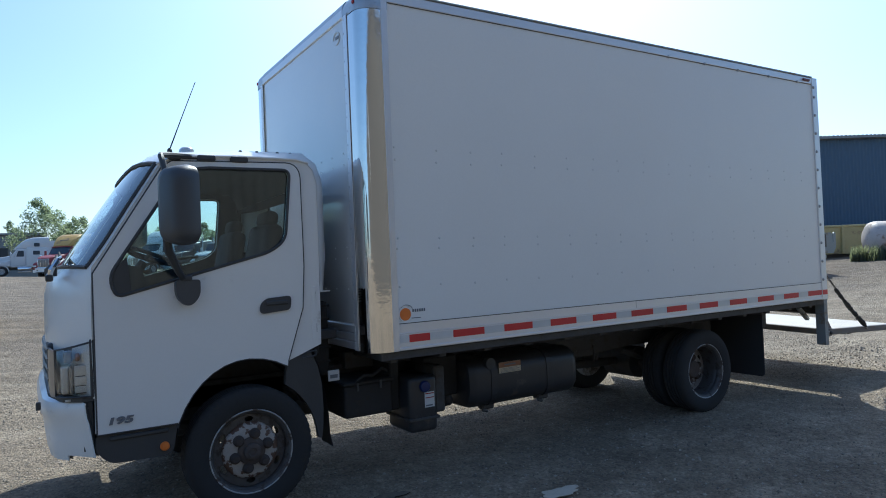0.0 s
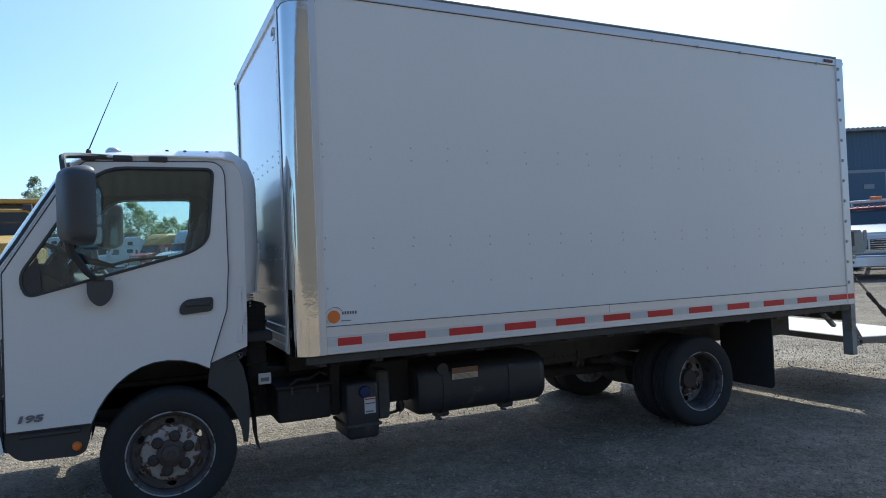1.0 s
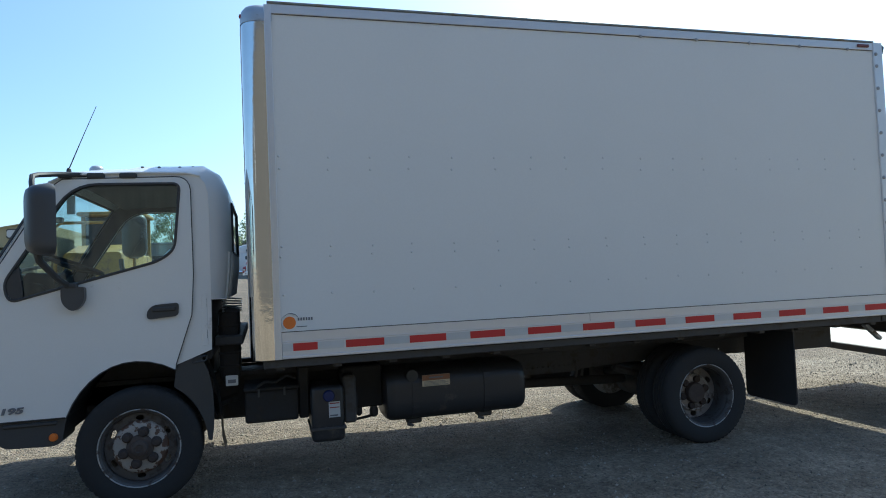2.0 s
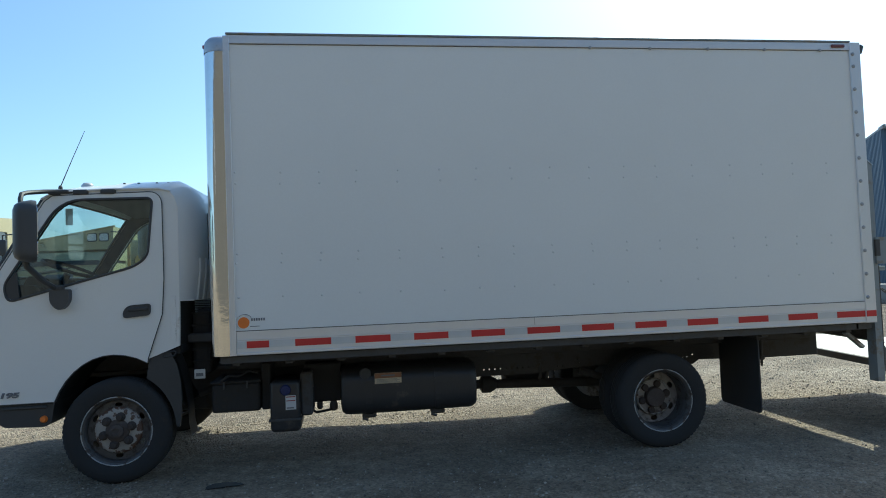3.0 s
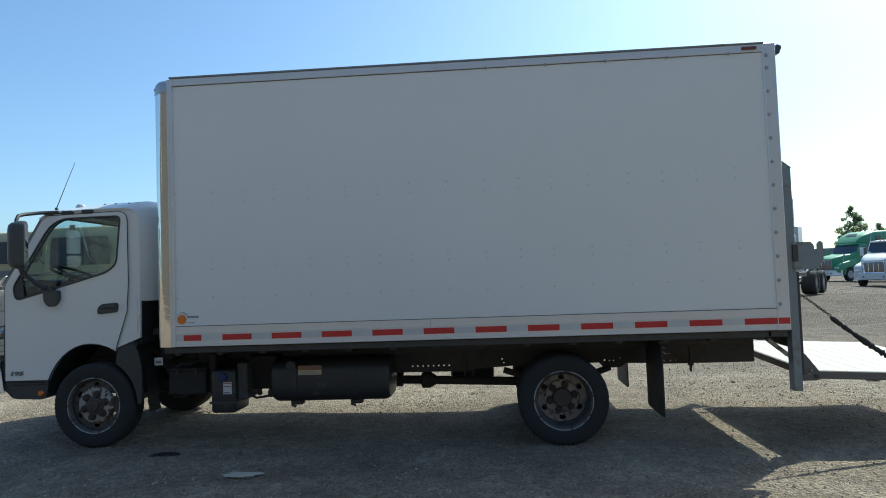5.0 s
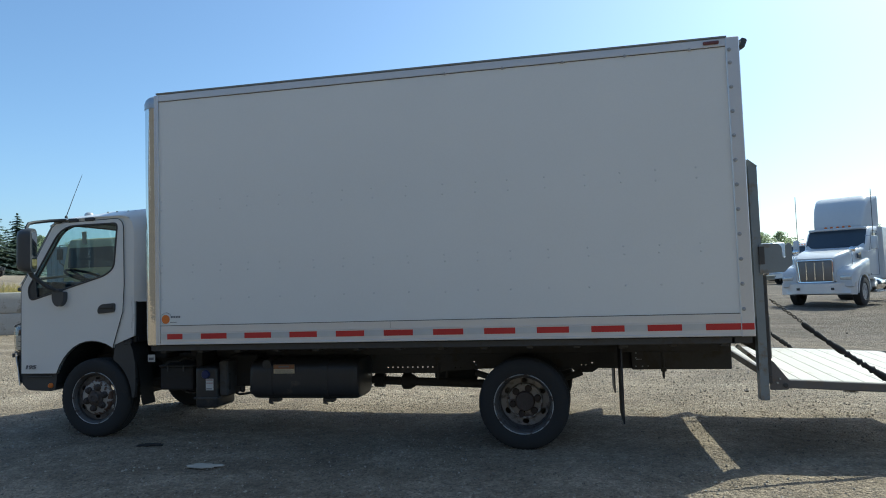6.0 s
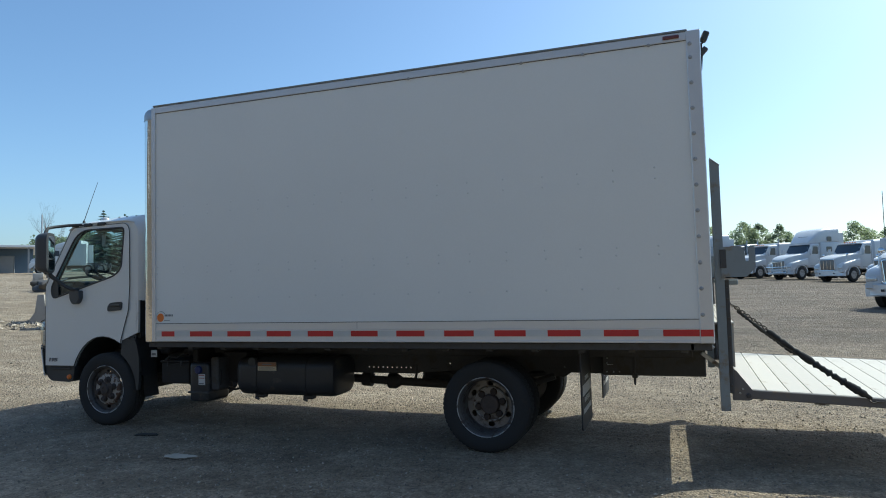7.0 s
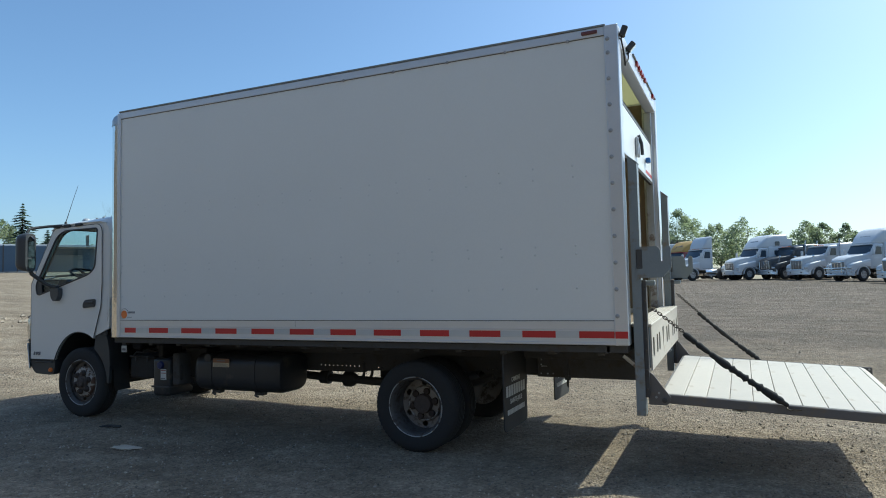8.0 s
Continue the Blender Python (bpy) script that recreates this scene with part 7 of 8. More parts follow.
def freight_container(x, y, heading):
    """A ribbed steel container; its lower left corner stands at x, y."""
    c = thing("freight_container", "blue-grey ribbed steel freight container on the gravel", "container", stand(x, y, heading))
    v, f = corrugated(0.1, 0.0, 5.96, 0.0, 0.15, 2.5, 0.28, 0.036)
    raw("side_wall", v, f, "container_grey", c)
    part("core", boxed(0.08, 5.98, 0.03, 2.40, 0.12, 2.52), "container_grey", c)
    for x0 in (0.0, 5.92):
        for y0 in (-0.02, 2.34):
            part("corner_post", boxed(x0, x0 + 0.14, y0, y0 + 0.12, 0.0, 2.6, 0.01), "container_grey", c)
    for z in (0.02, 2.48):
        part("edge_rail", boxed(0.14, 5.92, -0.03, 0.06, z, z + 0.12, 0.01), "container_grey", c)


def loader(x, y):
    t = thing("wheel_loader", "orange-yellow wheel loader with lamp mast and slotted hood", "loader", stand(x, y, -90))
    part("hood", loft([cross(2.0, 1.3, 1.2, 1.9, 0.12), cross(0.6, 1.5, 1.15, 2.15, 0.15), cross(-0.2, 1.55, 1.1, 2.2, 0.1)]), "yellow_paint", t, "slotted engine hood", True)
    for k in range(5):
        part("hood_slot", boxed(0.4 + 0.2 * k, 0.5 + 0.2 * k, -0.77, 0.77, 1.75, 1.79, 0.01), "chassis", t)
    part("chassis_frame", boxed(-2.6, 2.1, -0.5, 0.5, 0.7, 1.2, 0.05), "chassis", t)
    for sx in (-0.3, -1.7):
        for s in (-1, 1):
            part("cab_post", boxed(sx - 0.06, sx + 0.06, s * 0.72 - 0.05, s * 0.72 + 0.05, 1.2, 3.0, 0.015), "yellow_paint", t)
    part("cab_roof", boxed(-1.95, -0.05, -0.85, 0.85, 3.0, 3.12, 0.05, 2), "yellow_paint", t, "", True)
    part("cab_glass", boxed(-1.68, -0.32, -0.70, 0.70, 1.9, 2.98), "dark_glass", t)
    part("cab_base", boxed(-1.9, -0.15, -0.76, 0.76, 1.15, 1.9, 0.04), "yellow_paint", t)
    for s in (-1, 1):
        mast = part("lamp_mast", tubed([(1.7, s * 0.9, 1.1), (1.7, s * 0.9, 2.55), (1.7, s * 0.75, 2.66), (1.7, 0.0, 2.66)], 0.04, 8), "yellow_paint", t, "", True)
        part("mast_lamp", boxed(1.66, 1.82, s * 0.78 - 0.09, s * 0.78 + 0.09, 2.66, 2.80, 0.02, 2), "black_plastic", mast)
        for wx in (1.2, -1.9):
            road_wheel(t, wx, s * 0.95, 0.72, 0.5, "yellow_paint")
        part("lift_arm", tubed([(0.2, s * 0.55, 1.6), (1.6, s * 0.55, 1.45), (2.5, s * 0.55, 0.55)], 0.11, 6), "yellow_paint", t)
    part("bucket", plate(rounded([(2.4, 0.15), (3.3, 0.1), (2.75, 0.35), (2.6, 0.95), (2.4, 0.9)], 0.05, 3), -1.2, 1.2), "yellow_paint", t, "wide steel bucket")


loader(-3.2, 15.2)
freight_container(-23.6, 25.0, 43)


# -- concrete
def concrete_block(x, y, z, ln, w, h, rz, seed, group):
    b = bmesh.new()
    add_box(b, -ln / 2, ln / 2, -w / 2, w / 2, 0, h, 0.035, 2)
    bmesh.ops.subdivide_edges(b, edges=b.edges, cuts=2, use_grid_fill=True)
    for v in b.verts:
        v.co += Vector((1, 1, 0.4)) * 0.018 * noise.noise(v.co * 2.5 + Vector((seed, 0, 0)))
    ob = part("concrete_block", b, "concrete", None, "chipped grey concrete block standing on the gravel", True)
    ob.matrix_basis = pose(x, y, z, 0, 0, rz)
    tagged(ob, category="concrete block", group=group)
    return ob


for k, (x, y, rz) in enumerate(((-9.3, 8.6, 50), (-8.3, 9.8, 50))):
    z = ground_z(x, y) - 0.03
    concrete_block(x, y, z, 1.5, 0.6, 0.55, rz, k, "stacked concrete blocks")
    concrete_block(x + 0.02, y, z + 0.545, 1.48, 0.6, 0.53, rz, k + 9, "stacked concrete blocks")
for x, y, dz in ((18.2, 15.4, 0.0), (18.7, 15.7, 0.61), (20.0, 14.3, 0.0)):
    concrete_block(x, y, ground_z(x, y) - 0.03 + dz, 1.8, 0.7, 0.62, -35, x, "stacked concrete blocks")


def jersey(x, y, rz, ln=2.4):
    prof = [(-0.30, 0.0), (0.30, 0.0), (0.30, 0.08), (0.14, 0.33), (0.08, 0.83), (-0.08, 0.83), (-0.14, 0.33), (-0.30, 0.08)]
    ob = part("road_barrier", plate(rounded(prof, 0.02, 2), 0, ln), "concrete", None, "pale concrete road barrier with flared foot")
    ob.matrix_basis = stand(x, y, rz)
    tagged(ob, category="barrier", group="concrete road barriers")


jersey(-11.25, 8.6, 41, 1.1)
for x, y in ((-43.9, 34.9), (-43.1, 35.6)):
    concrete_block(x, y, ground_z(x, y) - 0.03, 0.75, 0.6, 0.62, 50, x, "far concrete blocks")


# -- buildings
def dark_warehouse():
    h = thing("warehouse", "dark blue corrugated metal warehouse with loading door", "building")
    a, b = Vector((32.0, 28.4)), Vector((50.0, 18.63))
    d = (b - a).normalized()
    n = Vector((d.y, -d.x))
    zb, zt = -0.8, 8.9
    v, f = corrugated(a.x, a.y, b.x, b.y, zb, zt, 0.25, 0.022)
    raw("wall", v, f, "dark_siding", h)
    back = -n * 5
    for p, q in ((a, a + back), (b, b + back), (a + back, b + back)):
        v, f = corrugated(p.x, p.y, q.x, q.y, zb, zt)
        raw("wall", v, f, "dark_siding", h)
    ang = math.degrees(math.atan2(d.y, d.x))
    m = pose(a.x, a.y, 0, 0, 0, ang)
    ln = (b - a).length
    r = part("roof", boxed(0.0, ln + 0.2, -0.5, 5.3, zt, zt + 0.12, 0.0, 1, m), "grey_siding", h, "metal roof")
    bm = bmesh.new()
    for k in range(int(ln / 0.3)):
        add_box(bm, 0.3 * k, 0.3 * k + 0.13, -0.56, 0.5, zt + 0.12, zt + 0.19, 0.0, 1, m)
    part("roof_ribs", bm, "grey_siding", r)
    # lower annex on the right
    part("annex", boxed(ln, ln + 14, 1.0, 5, zb, 8.1, 0.0, 1, m), "dark_siding", h)
    part("annex_roof", boxed(ln, ln + 14.4, 0.6, 5.4, 8.1, 8.25, 0.0, 1, m), "grey_siding", h)
    # loading bay and a pale door
    part("bay_frame", boxed(7.2, 13.4, -0.20, 0.0, zb, 6.4, 0.0, 1, m), "grey_siding", h, "loading bay frame")
    part("bay_door", boxed(7.5, 13.1, -0.26, -0.2, zb, 6.2, 0.0, 1, m), "dark_siding", h, "dark blue loading door")
    part("bay_window", boxed(11.75, 12.4, -0.30, -0.26, 5.15, 5.45, 0.0, 1, m), "grey_siding", h)
    dr = part("strip_door", boxed(13.9, 14.7, -0.22, -0.06, 0.4, 6.4, 0.0, 1, m), "white_paint", h, "pale ribbed strip door")
    for k in range(2):
        part("door_rib", boxed(14.12 + 0.3 * k, 14.16 + 0.3 * k, -0.26, -0.22, 0.4, 6.4, 0.0, 1, m), "grey_siding", dr)


dark_warehouse()


def plain_shed(name, label, x, y, rz, w, d, h, wall, roof_m, doors=(), canopy=0.0):
    """A flat-roofed shed; its front runs along its own x, facing -y."""
    s = thing(name, label, "building", stand(x, y, rz))
    part("wall", boxed(-w / 2, w / 2, 0, d, -1.0, h), wall, s)
    r = part("roof", boxed(-w / 2 - 0.4, w / 2 + 0.4, -0.4 - canopy, d + 0.4, h, h + 0.28, 0.03), roof_m, s, "flat roof with pale edge")
    for x0, x1, z0, z1, mt in doors:
        o = part("door" if z0 < 0.2 else "window", boxed(x0, x1, -0.06, 0.02, z0, z1, 0.01), mt, s)
        part("frame", tubed([(x0, -0.07, z0), (x0, -0.07, z1), (x1, -0.07, z1), (x1, -0.07, z0)], 0.06, 4), "grey_siding", o)
    if canopy:
        for k in range(5):
            part("post", boxed(-w / 2 + 0.5 + k * (w - 1) / 4 - 0.1, -w / 2 + 0.5 + k * (w - 1) / 4 + 0.1, -canopy, -canopy + 0.2, 0, h), "grey_siding", s)
        part("roof_unit", boxed(-w / 4 - 1.2, -w / 4 + 0.8, 3, 5, h + 0.28, h + 1.5, 0.05), "grey_siding", s)
    return s


plain_shed("canopy_building", "long low building with dark canopy and white roof edge", -80.1, 41.6, 52, 34, 14, 3.1, "dark_siding", "white_paint", ((-14, -9, 0.0, 2.2, "grey_siding"), (-7, -3, 0.0, 2.2, "dark_glass"), (-1, 3, 0.0, 2.4, "grey_siding"), (5, 9, 0.0, 2.4, "dark_glass"), (10, 15, 0.0, 2.2, "grey_siding")), 3.0)
plain_shed("grey_shed", "grey flat-roofed shed with dark doors behind the tractors", -13, 97, 2, 26, 14, 4.9, "grey_siding", "grey_siding", ((-10, -5, 0.0, 3.3, "dark_glass"), (-3, 2, 0.0, 3.3, "dark_glass"), (4, 9, 0.0, 3.3, "dark_glass")))
plain_shed("far_warehouse", "long low grey warehouse behind the tyre wall", 92, 122, -37, 90, 20, 5.0, "grey_siding", "grey_siding", tuple((-40 + 10 * k, -35 + 10 * k, 0.0, 3.2, "dark_glass") for k in range(8)))


def yard_fence():
    f = thing("yard_fence", "dark green screened yard fence with posts", "fence", kind="structure")
    a, b = Vector((-86.5, 31.5)), Vector((-67.8, 46.4))
    d = b - a
    n = 16
    for k in range(n):
        p, q = a + d * (k / n), a + d * ((k + 1) / n)
        z = min(ground_z(p.x, p.y), ground_z(q.x, q.y))
        ang = math.degrees(math.atan2(d.y, d.x))
        part("screen", boxed(0.05, (q - p).length - 0.02, -0.03, 0.03, -0.1, 3.15, 0.0, 1, pose(p.x, p.y, z, 0, 0, ang)), "dark_siding", f)
        part("post", boxed(-0.06, 0.06, -0.06, 0.06, -0.1, 3.3, 0.01, 1, pose(p.x, p.y, z, 0, 0, ang)), "chassis", f)
    part("kerb", boxed(0, d.length, -0.6, -0.2, 0.0, 0.25, 0.02, 1, pose(a.x, a.y, ground_z(a.x, a.y), 0, 0, math.degrees(math.atan2(d.y, d.x)))), "concrete", f)


yard_fence()


# -- the long warehouse behind the camera's side of the yard, mirrored in the corner post
def beige_warehouse():
    h = thing("beige_warehouse", "long beige metal warehouse with white louvre", "building")
    v, f = corrugated(34.0, -24.0, -62.0, -24.0, -0.8, 13.0, 0.5, 0.03)
    raw("wall", v, f, "beige_siding", h)
    part("core", boxed(-62, 34, -40, -24.05, -0.8, 12.9), "beige_siding", h)
    part("roof", boxed(-62.4, 34.4, -40.4, -23.6, 13.0, 13.3, 0.03), "grey_siding", h)
    for k in range(10):
        part("louvre", boxed(-30, -25.5, -23.94, -23.86, 7.6 + 0.40 * k, 7.80 + 0.40 * k, 0.01), "white_paint", h)


beige_warehouse()


# -- yellow skip and lying tank by the warehouse
def skip():
    t = thing("steel_skip", "large pale yellow steel skip beside the warehouse", "container", stand(37.5, 17.3, -30))
    part("skip_wall", loft([[(-0.1, 0.0, 0.25), (9.0, 0.0, 0.25), (9.0, 2.4, 0.25), (-0.1, 2.4, 0.25)], [(-0.3, -0.15, 1.82), (9.2, -0.15, 1.82), (9.2, 2.55, 1.82), (-0.3, 2.55, 1.82)]]), "pale_yellow", t, "ribbed yellow wall")
    part("skip_rim", boxed(-0.36, 9.26, -0.22, 2.62, 1.80, 1.94, 0.03), "pale_yellow", t)
    for k in range(7):
        part("skip_rib", boxed(0.3 + 1.35 * k, 0.42 + 1.35 * k, -0.22, 0.0, 0.3, 1.82, 0.01), "pale_yellow", t)
    part("skip_runner", boxed(0.0, 9.0, 0.3, 0.5, 0.0, 0.25), "chassis", t)
    part("skip_hatch", boxed(3.0, 4.6, -0.30, -0.2, 0.1, 1.2, 0.02), "pale_yellow", t)


skip()
t = thing("storage_tank", "weathered white cylindrical storage tank lying on cradles", "tank", stand(36.3, 13.5, -40))
part("tank_shell", lathed([(0.05, -0.34), (0.6, -0.27), (0.86, -0.09), (0.93, 0.12), (0.93, 4.6), (0.86, 4.8), (0.05, 5.0)], 32, "x", (0, 0, 1.06)), "tank_white", t, "rust-streaked shell", True)
for x in (0.8, 3.8):
    part("cradle", boxed(x - 0.15, x + 0.15, -0.6, 0.6, 0.0, 0.38, 0.02), "concrete", t)

# -- tyre wall
ty = lathed([(0.29, -0.10), (0.32, -0.135), (0.48, -0.135), (0.53, -0.09), (0.53, 0.09), (0.48, 0.135), (0.32, 0.135), (0.29, 0.10)], 18, "z", (0, 0, 0.135), True)
first = None
rnd = random.Random(21)
for k in range(13):
    for lv in range(3):
        x, y = 30.6 + 0.86 * k + rnd.uniform(-0.1, 0.1), 37.8 + 0.28 * k + rnd.uniform(-0.15, 0.15)
        m = pose(x, y, ground_z(x, y) + 0.265 * lv, 0, 0, rnd.uniform(0, 90))
        if first is None:
            first = part("old_tyre", ty, "rubber", None, "worn black tyre in a stacked wall", True)
            tagged(first, category="tyre", group="stacked old tyres")
            first.matrix_basis = m
        else:
            copy_thing(first, m)
t = thing("cargo_van", "white van parked beyond the tyre wall", "van", stand(54, 70, 200))
part("van_body", loft([cross(2.4, 1.6, 0.5, 1.2, 0.2), cross(1.8, 1.9, 0.4, 1.5, 0.2), cross(1.1, 1.95, 0.4, 2.3, 0.25), cross(-2.6, 1.95, 0.4, 2.4, 0.2)]), "white_paint", t, "white van body", True)
for s in (-1, 1):
    road_wheel(t, 1.6, s * 0.9, 0.35, 0.22, "galvanised")
    road_wheel(t, -1.8, s * 0.9, 0.35, 0.22, "galvanised")
    part("side_window", plate(rounded([(0.3, 1.4), (1.2, 1.4), (0.95, 2.0), (0.3, 2.0)], 0.05, 3), s * 0.975, s * 0.985), "dark_glass", t)
# dark rubble heap and a sign by the dry grass
for k in range(9):
    x, y = -27.3 + rnd.uniform(-0.8, 0.8), 21.9 + rnd.uniform(-0.6, 0.6)
    b = bmesh.new()
    bmesh.ops.create_icosphere(b, subdivisions=2, radius=0.34)
    for v in b.verts:
        v.co = Vector((v.co.x * 1.4, v.co.y, v.co.z * 0.75)) * (1 + 0.45 * noise.noise(v.co * 3.1 + Vector((k * 3.3, 0, 0))))
    o = part("rubble_lump", b, "chassis", None, "dark lump of rubble on the gravel", True)
    o.matrix_basis = pose(x, y, ground_z(x, y) + 0.12 + 0.25 * (k > 5), 0, 0, k * 40)
    tagged(o, category="rubble", group="dark rubble heap")


# -- plants
def leaf_cloud(name, centres, count, size, material, parent, seed, droop=0.0):
    """Many small leaf clumps round the given (x, y, z, radius) centres."""
    r = np.random.RandomState(seed)
    c = np.array(centres, float)
    w = c[:, 3] ** 2
    idx = r.choice(len(c), count, p=w / w.sum())
    d = r.normal(size=(count, 3))
    d /= np.linalg.norm(d, axis=1)[:, None]
    rad = c[idx, 3] * (0.35 + 0.75 * r.rand(count) ** 0.6)
    pos = c[idx, :3] + d * rad[:, None] * np.array([1, 1, 0.85])
    a = r.normal(size=(count, 3))
    a /= np.linalg.norm(a, axis=1)[:, None]
    b = np.cross(a, r.normal(size=(count, 3)))
    b /= np.linalg.norm(b, axis=1)[:, None]
    s = size * (0.5 + r.rand(count))[:, None]
    quad = np.stack([pos - a * s * 0.6, pos + b * s * 0.38, pos + a * s * 0.65, pos - b * s * 0.34], 1).reshape(-1, 3)
    faces = np.arange(count * 4).reshape(-1, 4)
    return raw(name, quad.tolist(), faces.tolist(), material, parent)


def limbs(bm, base, direction, length, radius, depth, rnd, tips, spread=0.6):
    """Forking branches; the ends are gathered in tips."""
    p = Vector(base)
    pts, rs = [p.copy()], [radius]
    d = Vector(direction).normalized()
    for k in range(3):
        d = (d + Vector((rnd.uniform(-0.18, 0.18), rnd.uniform(-0.18, 0.18), rnd.uniform(-0.05, 0.12)))).normalized()
        p = p + d * length / 3
        pts.append(p.copy())
        rs.append(radius * (1 - 0.16 * (k + 1)))
    add_tube(bm, pts, rs, 6 if radius > 0.05 else 4, False)
    tips.append((p, length))
    if depth:
        for k in range(3 if depth > 1 else 4):
            a = rnd.uniform(0, 2 * math.pi)
            nd = (d + Vector((math.cos(a), math.sin(a), rnd.uniform(0.0, 0.5))) * spread * rnd.uniform(0.7, 1.2)).normalized()
            limbs(bm, pts[-1 - (k % 2)], nd, length * rnd.uniform(0.55, 0.8), rs[-1 - (k % 2)] * 0.68, depth - 1, rnd, tips, spread)


def leafy_tree(x, y, top, width, seed, material="leaf", count=2600, slim=False, size=0.225):
    """A broad-leaved tree whose crown ends at the height top."""
    z = ground_z(x, y)
    h = top - z
    rnd = random.Random(seed)
    t = thing("tree", "leafy green tree with open uneven crown at the yard's edge", "tree", pose(x, y, z), "trees at the yard's edge")
    bm = bmesh.new()
    tips = []
    limbs(bm, (0, 0, -0.2), (0, 0, 1), h * 0.38, h * 0.024, 3, rnd, tips, 0.42 if slim else 0.75)
    part("trunk", bm, "bark", t, "tapered trunk with limbs", "all")
    cs = []
    n = 64
    for k in range(n):
        f = (k + 0.5) / n
        zc = h * (0.30 + 0.66 * f)
        rr = width / 2 * math.sin(math.pi * min(1, 0.18 + 0.82 * f ** 0.8)) * rnd.uniform(0.5, 1.0)
        a = rnd.uniform(0, 2 * math.pi)
        cs.append((rr * math.cos(a), rr * math.sin(a), zc, width * rnd.uniform(0.05, 0.135) * (0.7 if f > 0.8 else 1)))
    leaf_cloud("crown", cs, int(count * 1.8), size, material, t, seed)
    return t


def spruce(x, y, top, width, seed):
    z = ground_z(x, y)
    h = top - z
    t = thing("spruce", "dark blue-green spruce with drooping tiers", "tree", pose(x, y, z), "spruces")
    part("trunk", tubed([(0, 0, -0.2), (0, 0, h * 0.5), (0, 0, h)], [h * 0.018, h * 0.01, 0.015], 7), "bark", t)
    r = np.random.RandomState(seed)
    quads = []
    tiers = 26
    for k in range(tiers):
        f = k / (tiers - 1)
        zc = h * (0.08 + 0.92 * f)
        L = width / 2 * (1 - f) ** 0.85 + 0.1
        for q in range(int(13 - 7 * f)):
            a = r.uniform(0, 2 * math.pi)
            ll = L * r.uniform(0.7, 1.12)
            n = max(3, int(ll / 0.16))
            for s in range(n):
                u = (s + 0.6) / n
                rr_ = ll * u
                zz = zc - 0.34 * rr_ + 0.12 * ll * u * u + r.uniform(-0.05, 0.05)
                c = np.array([rr_ * math.cos(a), rr_ * math.sin(a), zz])
                side = np.array([-math.sin(a), math.cos(a), 0])
                out = np.array([math.cos(a), math.sin(a), -0.25])
                w = 0.30 * (1.15 - u) * min(1.4, 0.4 + ll) + 0.05
                j = r.uniform(-0.1, 0.1, 3)
                quads += [c - side * w + j - [0, 0, 0.10], c + out * 0.22, c + side * w + j - [0, 0, 0.10], c - out * 0.16 + [0, 0, 0.03]]
    v = [list(map(float, p)) for p in quads]
    raw("needles", v, [(4 * k, 4 * k + 1, 4 * k + 2, 4 * k + 3) for k in range(len(v) // 4)], "needle", t)


def at(cx, cy, az, d):
    return cx + d * math.sin(radians(az)), cy + d * math.cos(radians(az))


def top_at(d, el, eye=1.5):
    return eye + d * math.tan(radians(el))


def grove(cx, cy, *rows):
    """Leafy trees by bearing, height over the horizon, distance and width, as seen from a place in the yard."""
    for az, el, d, w, leaf, n in rows:
        far = 1.55 if az < -40 else 1.0
        x, y = at(cx, cy, az, d * far)
        leafy_tree(x, y, top_at(d * far, el), w * far, int(1000 + az * 17 + d), leaf, n, size=0.2 * far)


grove(-1.1, -4, (0.3, 5.9, 96, 7.5, "leaf", 3200))
grove(-0.65, -4.2, (-1.7, 4.35, 118, 4.2, "leaf", 1800))
grove(-1.1, -4, (2.6, 4.6, 98, 6, "leaf", 2000))
grove(-0.14, -4.3, (-6.8, 7.8, 116, 6.6, "leaf_dark", 3600))
grove(-0.4, -4.3, (-10.5, 6.2, 96, 8, "leaf_dark", 3000))
grove(7.1, -5.1, (-1.6, 4.5, 100, 6, "leaf", 2000), (0.2, 4.9, 96, 7, "leaf", 2200), (2.2, 4, 104, 7, "leaf", 2000), (4.6, 4.4, 100, 6.5, "leaf", 2400), (5.7, 4.2, 101, 6, "leaf_dark", 2200), (7.2, 4, 100, 5, "leaf_dark", 2200))
grove(5.2, -5.7, (13.2, 3.9, 98, 6.5, "leaf", 2400), (15.2, 3.3, 98, 6, "leaf", 1800), (21.5, 3.4, 100, 7, "leaf", 2000))
grove(5.4, -5.7, (-47.6, 4.9, 86, 7.5, "leaf_dark", 2600), (-49.2, 4.3, 88, 6.5, "leaf_dark", 2200))
grove(7.1, -5.1, (-59, 5.9, 84, 6.5, "leaf", 2600))
grove(6.1, -5.5, (-50.6, 4.6, 92, 7.5, "leaf_dark", 2400))
grove(5, -5.7, (-43.5, 4.6, 92, 8, "leaf_dark", 2600), (-40.5, 4.3, 94, 8, "leaf_dark", 2400))
x, y = at(3.6, -5.8, 27.6, 88)
leafy_tree(x, y, top_at(88, 4.4), 3.4, 77, "leaf", 1300, True, 0.25)
for k in range(13):
    az = 29.3 + 0.95 * k + 0.25 * math.sin(k * 2.3)
    x, y = at(3.2, -5.7, az, 150)
    leafy_tree(x, y, top_at(150, 3.0 + 0.35 * math.sin(k * 1.7)), 4.6, 300 + k, "leaf", 1000, True, 0.36)
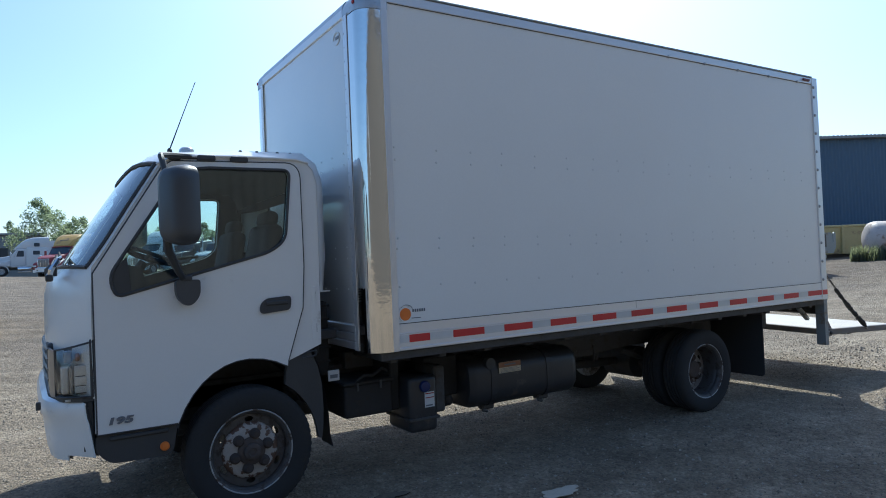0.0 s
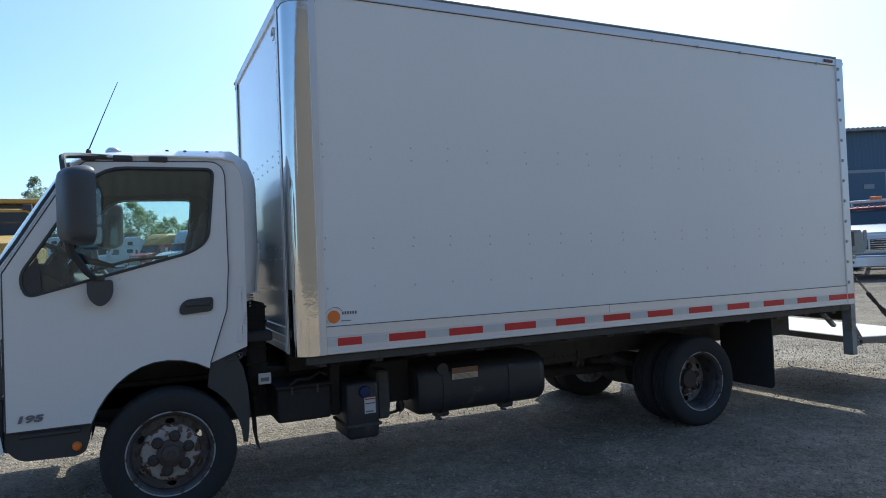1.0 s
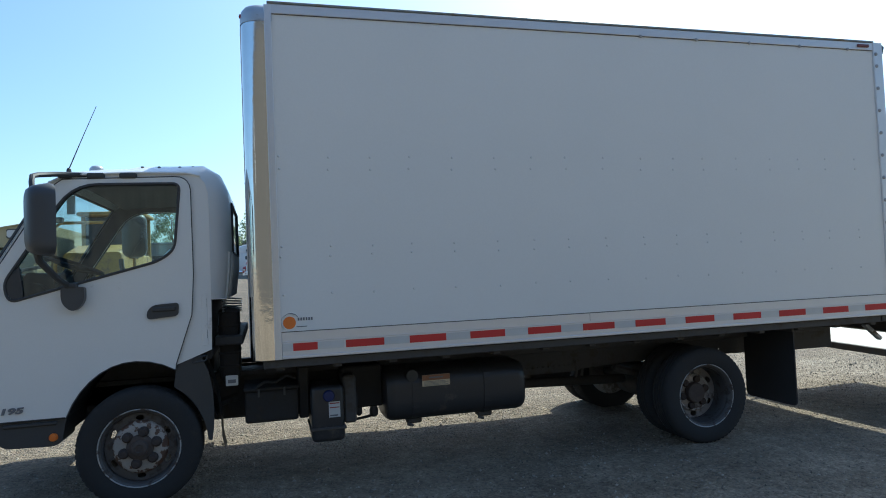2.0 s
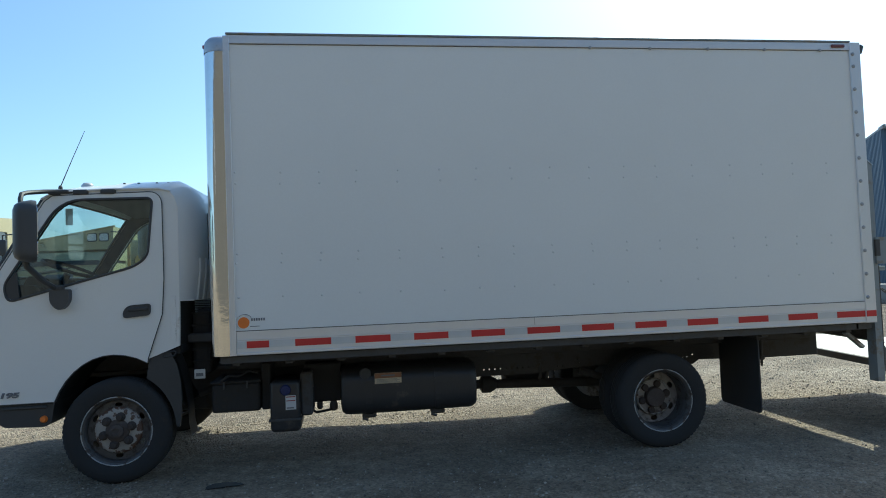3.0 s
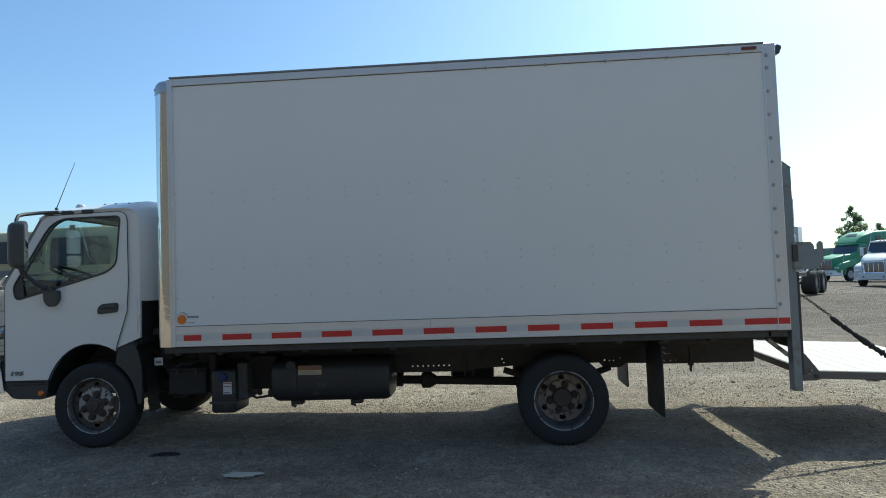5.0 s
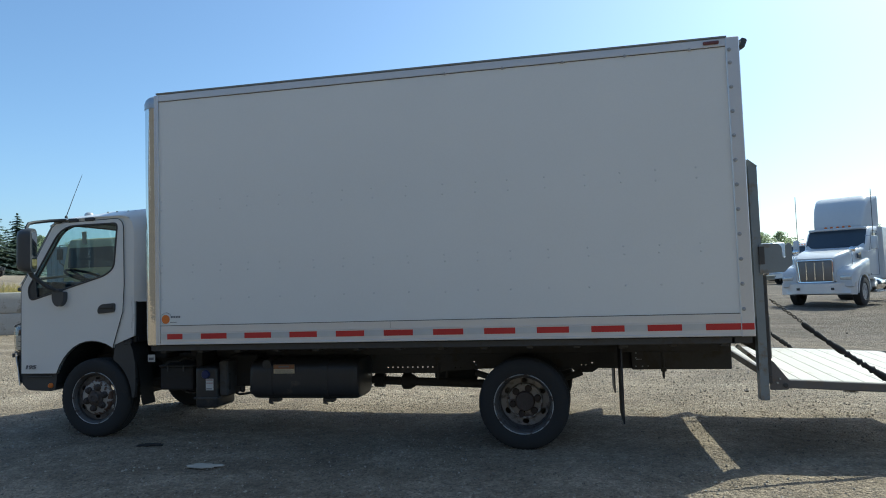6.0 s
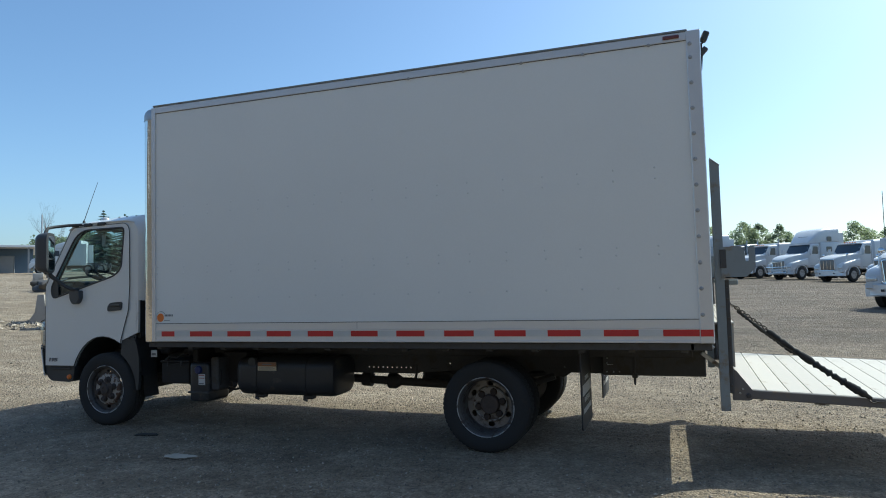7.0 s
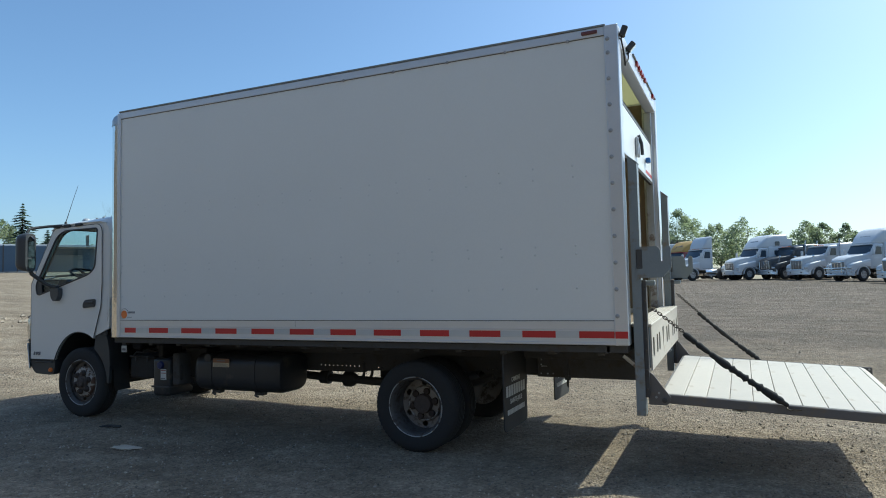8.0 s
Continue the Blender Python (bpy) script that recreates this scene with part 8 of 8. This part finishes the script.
for cx, cy, az, el, d, w in ((7.1, -5.1, -57.0, 6.7, 82, 5.2), (5.2, -5.7, -46.4, 6.45, 80, 7.0), (5.2, -5.7, -44.9, 6.2, 82, 6.4), (7.1, -5.1, -55.4, 4.8, 86, 4.0)):
    x, y = at(cx, cy, az, d * 1.5)
    spruce(x, y, top_at(d * 1.5, el), w * 1.9, int(100 - az))


def bare_tree(x, y, top, seed):
    z = ground_z(x, y)
    t = thing("bare_tree", "leafless dead tree with forked branches", "tree", pose(x, y, z))
    bm = bmesh.new()
    tips = []
    limbs(bm, (0, 0, -0.2), (0, 0, 1), (top - z) * 0.40, 0.2, 5, random.Random(seed), tips, 0.6)
    part("trunk", bm, "bark", t, "", "all")


x, y = at(5.8, -5.6, -50.2, 72)
bare_tree(x, y, top_at(72, 6.4), 8)
x, y = at(5.8, -5.6, -50.6, 66)
sg = thing("yard_sign", "pale board sign on a steel post", "sign", stand(x, y, -40))
part("post", tubed([(0, 0, 0), (0, 0, 5.6)], 0.06, 8), "galvanised", sg)
part("board", boxed(-1.2, 1.2, -0.1, -0.06, 3.0, 3.6, 0.01), "white_print", sg, "pale blank board")
x, y = -25.7, 55.8
tall = 7.8 - ground_z(x, y)
lp = thing("light_pole", "tall pole with twin flood lamps", "lamp post", stand(x, y, 0))
part("pole", tubed([(0, 0, 0), (0, 0, tall)], [0.12, 0.08], 8), "galvanised", lp)
for s in (-1, 1):
    part("flood_lamp", boxed(s * 0.7 - 0.35, s * 0.7 + 0.35, -0.2, 0.2, tall - 0.2, tall + 0.3, 0.04), "galvanised", lp)


def grass(name, label, spots, material, seed, tall, count):
    """Clumps of thin blades."""
    r = np.random.RandomState(seed)
    v, f = [], []
    for x, y, rad in spots:
        for k in range(count):
            a, q = r.uniform(0, 6.283), rad * math.sqrt(r.rand())
            px, py = x + q * math.cos(a), y + q * math.sin(a)
            z = ground_z(px, py) - 0.02
            h = tall * r.uniform(0.4, 1.1)
            b = r.uniform(0, 6.283)
            lx, ly = 0.45 * h * math.cos(b) * r.rand(), 0.45 * h * math.sin(b) * r.rand()
            w = 0.016 + 0.01 * r.rand()
            n = len(v)
            c, s = math.cos(b + 1.57) * w, math.sin(b + 1.57) * w
            v += [(px - c, py - s, z), (px + c, py + s, z), (px + lx * 0.4 + c * 0.7, py + ly * 0.4 + s * 0.7, z + h * 0.6), (px + lx * 0.4 - c * 0.7, py + ly * 0.4 - s * 0.7, z + h * 0.6), (px + lx, py + ly, z + h)]
            f += [(n, n + 1, n + 2, n + 3), (n + 3, n + 2, n + 4)]
    tagged(raw(name, v, f, material), label, "grass", kind="stuff")


grass("dry_grass", "tall dry straw-coloured grass among the rubble", [(-12.6, 11.8, 0.9), (-13.9, 12.4, 1.0), (-15.0, 13.9, 1.1), (-16.3, 14.6, 1.2), (-17.6, 16.2, 1.3), (-19.3, 17.4, 1.4)], "dry_grass", 4, 0.95, 420)
grass("weeds", "grey-green weeds beside the skip", [(35.6, 13.1, 0.5), (36.3, 12.6, 0.6), (37.2, 11.9, 0.6), (35.0, 13.6, 0.35)], "weed", 6, 0.85, 300)
grass("dry_grass_strip", "dry grass strip behind the tyre wall", [(33 + 1.6 * k, 41.5 + 0.5 * k, 1.1) for k in range(7)], "dry_grass", 9, 0.9, 160)


# -- loose stones
def gravel():
    r = np.random.RandomState(12)
    v, f = [], []
    base = np.array([(1, 0, 0), (-1, 0, 0), (0, 1, 0), (0, -1, 0), (0, 0, 0.8), (0, 0, -0.8)])
    tri = ((0, 2, 4), (2, 1, 4), (1, 3, 4), (3, 0, 4), (2, 0, 5), (1, 2, 5), (3, 1, 5), (0, 3, 5))

    def stone(x, y, s):
        q = base * s * r.uniform(0.55, 1.25, (6, 3))
        a = r.uniform(0, 6.283)
        c, sn = math.cos(a), math.sin(a)
        n = len(v)
        z = ground_z(x, y)
        for p in q:
            v.append((x + p[0] * c - p[1] * sn, y + p[0] * sn + p[1] * c, z + p[2] + s * 0.12))
        f.extend([(n + i, n + j, n + k) for i, j, k in tri])
    for k in range(26000):
        stone(r.uniform(-6, 11), r.uniform(-2.5, 5.5), 0.004 + 0.011 * r.rand() ** 2.5)
    for k in range(900):
        stone(r.uniform(-6, 11), r.uniform(-2.5, 7.5), 0.008 + 0.014 * r.rand() ** 3)
    for k in range(1500):
        a, d = r.uniform(-1.3, 1.0), 9 + 26 * r.rand() ** 1.4
        stone(3 + d * math.sin(a), -5 + d * math.cos(a), 0.010 + 0.022 * r.rand() ** 3)
    for k in range(46):
        a, d = r.uniform(-1.25, 0.9), 7.5 + 16 * r.rand() ** 1.3
        cx, cy, wide = 3 + d * math.sin(a), -5 + d * math.cos(a), r.uniform(0.25, 0.9)
        for q in range(int(30 + 70 * wide)):
            stone(cx + r.normal() * wide, cy + r.normal() * wide * 0.6, 0.007 + 0.014 * r.rand() ** 3)
    for k in range(180):
        stone(-11.2 + r.normal() * 0.9, 8.3 + r.normal() * 0.6, 0.02 + 0.07 * r.rand() ** 2)
    tagged(raw("gravel_stones", v, f, "stone"), "loose tan stones scattered over the yard", "gravel", kind="stuff")


gravel()


def blot(name, label, x, y, rx, ry, seed, material, h):
    """A thin uneven patch lying on the ground."""
    out = []
    for k in range(28):
        a = 2 * math.pi * k / 28
        q = 1 + 0.45 * noise.noise((math.cos(a) * 1.7 + seed, math.sin(a) * 1.7, seed * 0.7)) + 0.4 * noise.noise((math.cos(a) * 5.0, math.sin(a) * 5.0, seed))
        out.append((x + rx * q * math.cos(a), y + ry * q * math.sin(a)))
    z = ground_z(x, y)
    o = part(name, plate(out, z + 0.004, z + h, "z"), material, None, label)
    tagged(o, category="ground patch", kind="structure")


# a small patch paler than the ground round it
blot("pale_sand_patch", "small pale patch on the gravel", 1.80, -0.62, 0.15, 0.065, 2, "pale_sand", 0.008)
blot("oil_stain", "small dark oil stain on the gravel", 0.835, 0.0, 0.13, 0.06, 5, "oil", 0.010)
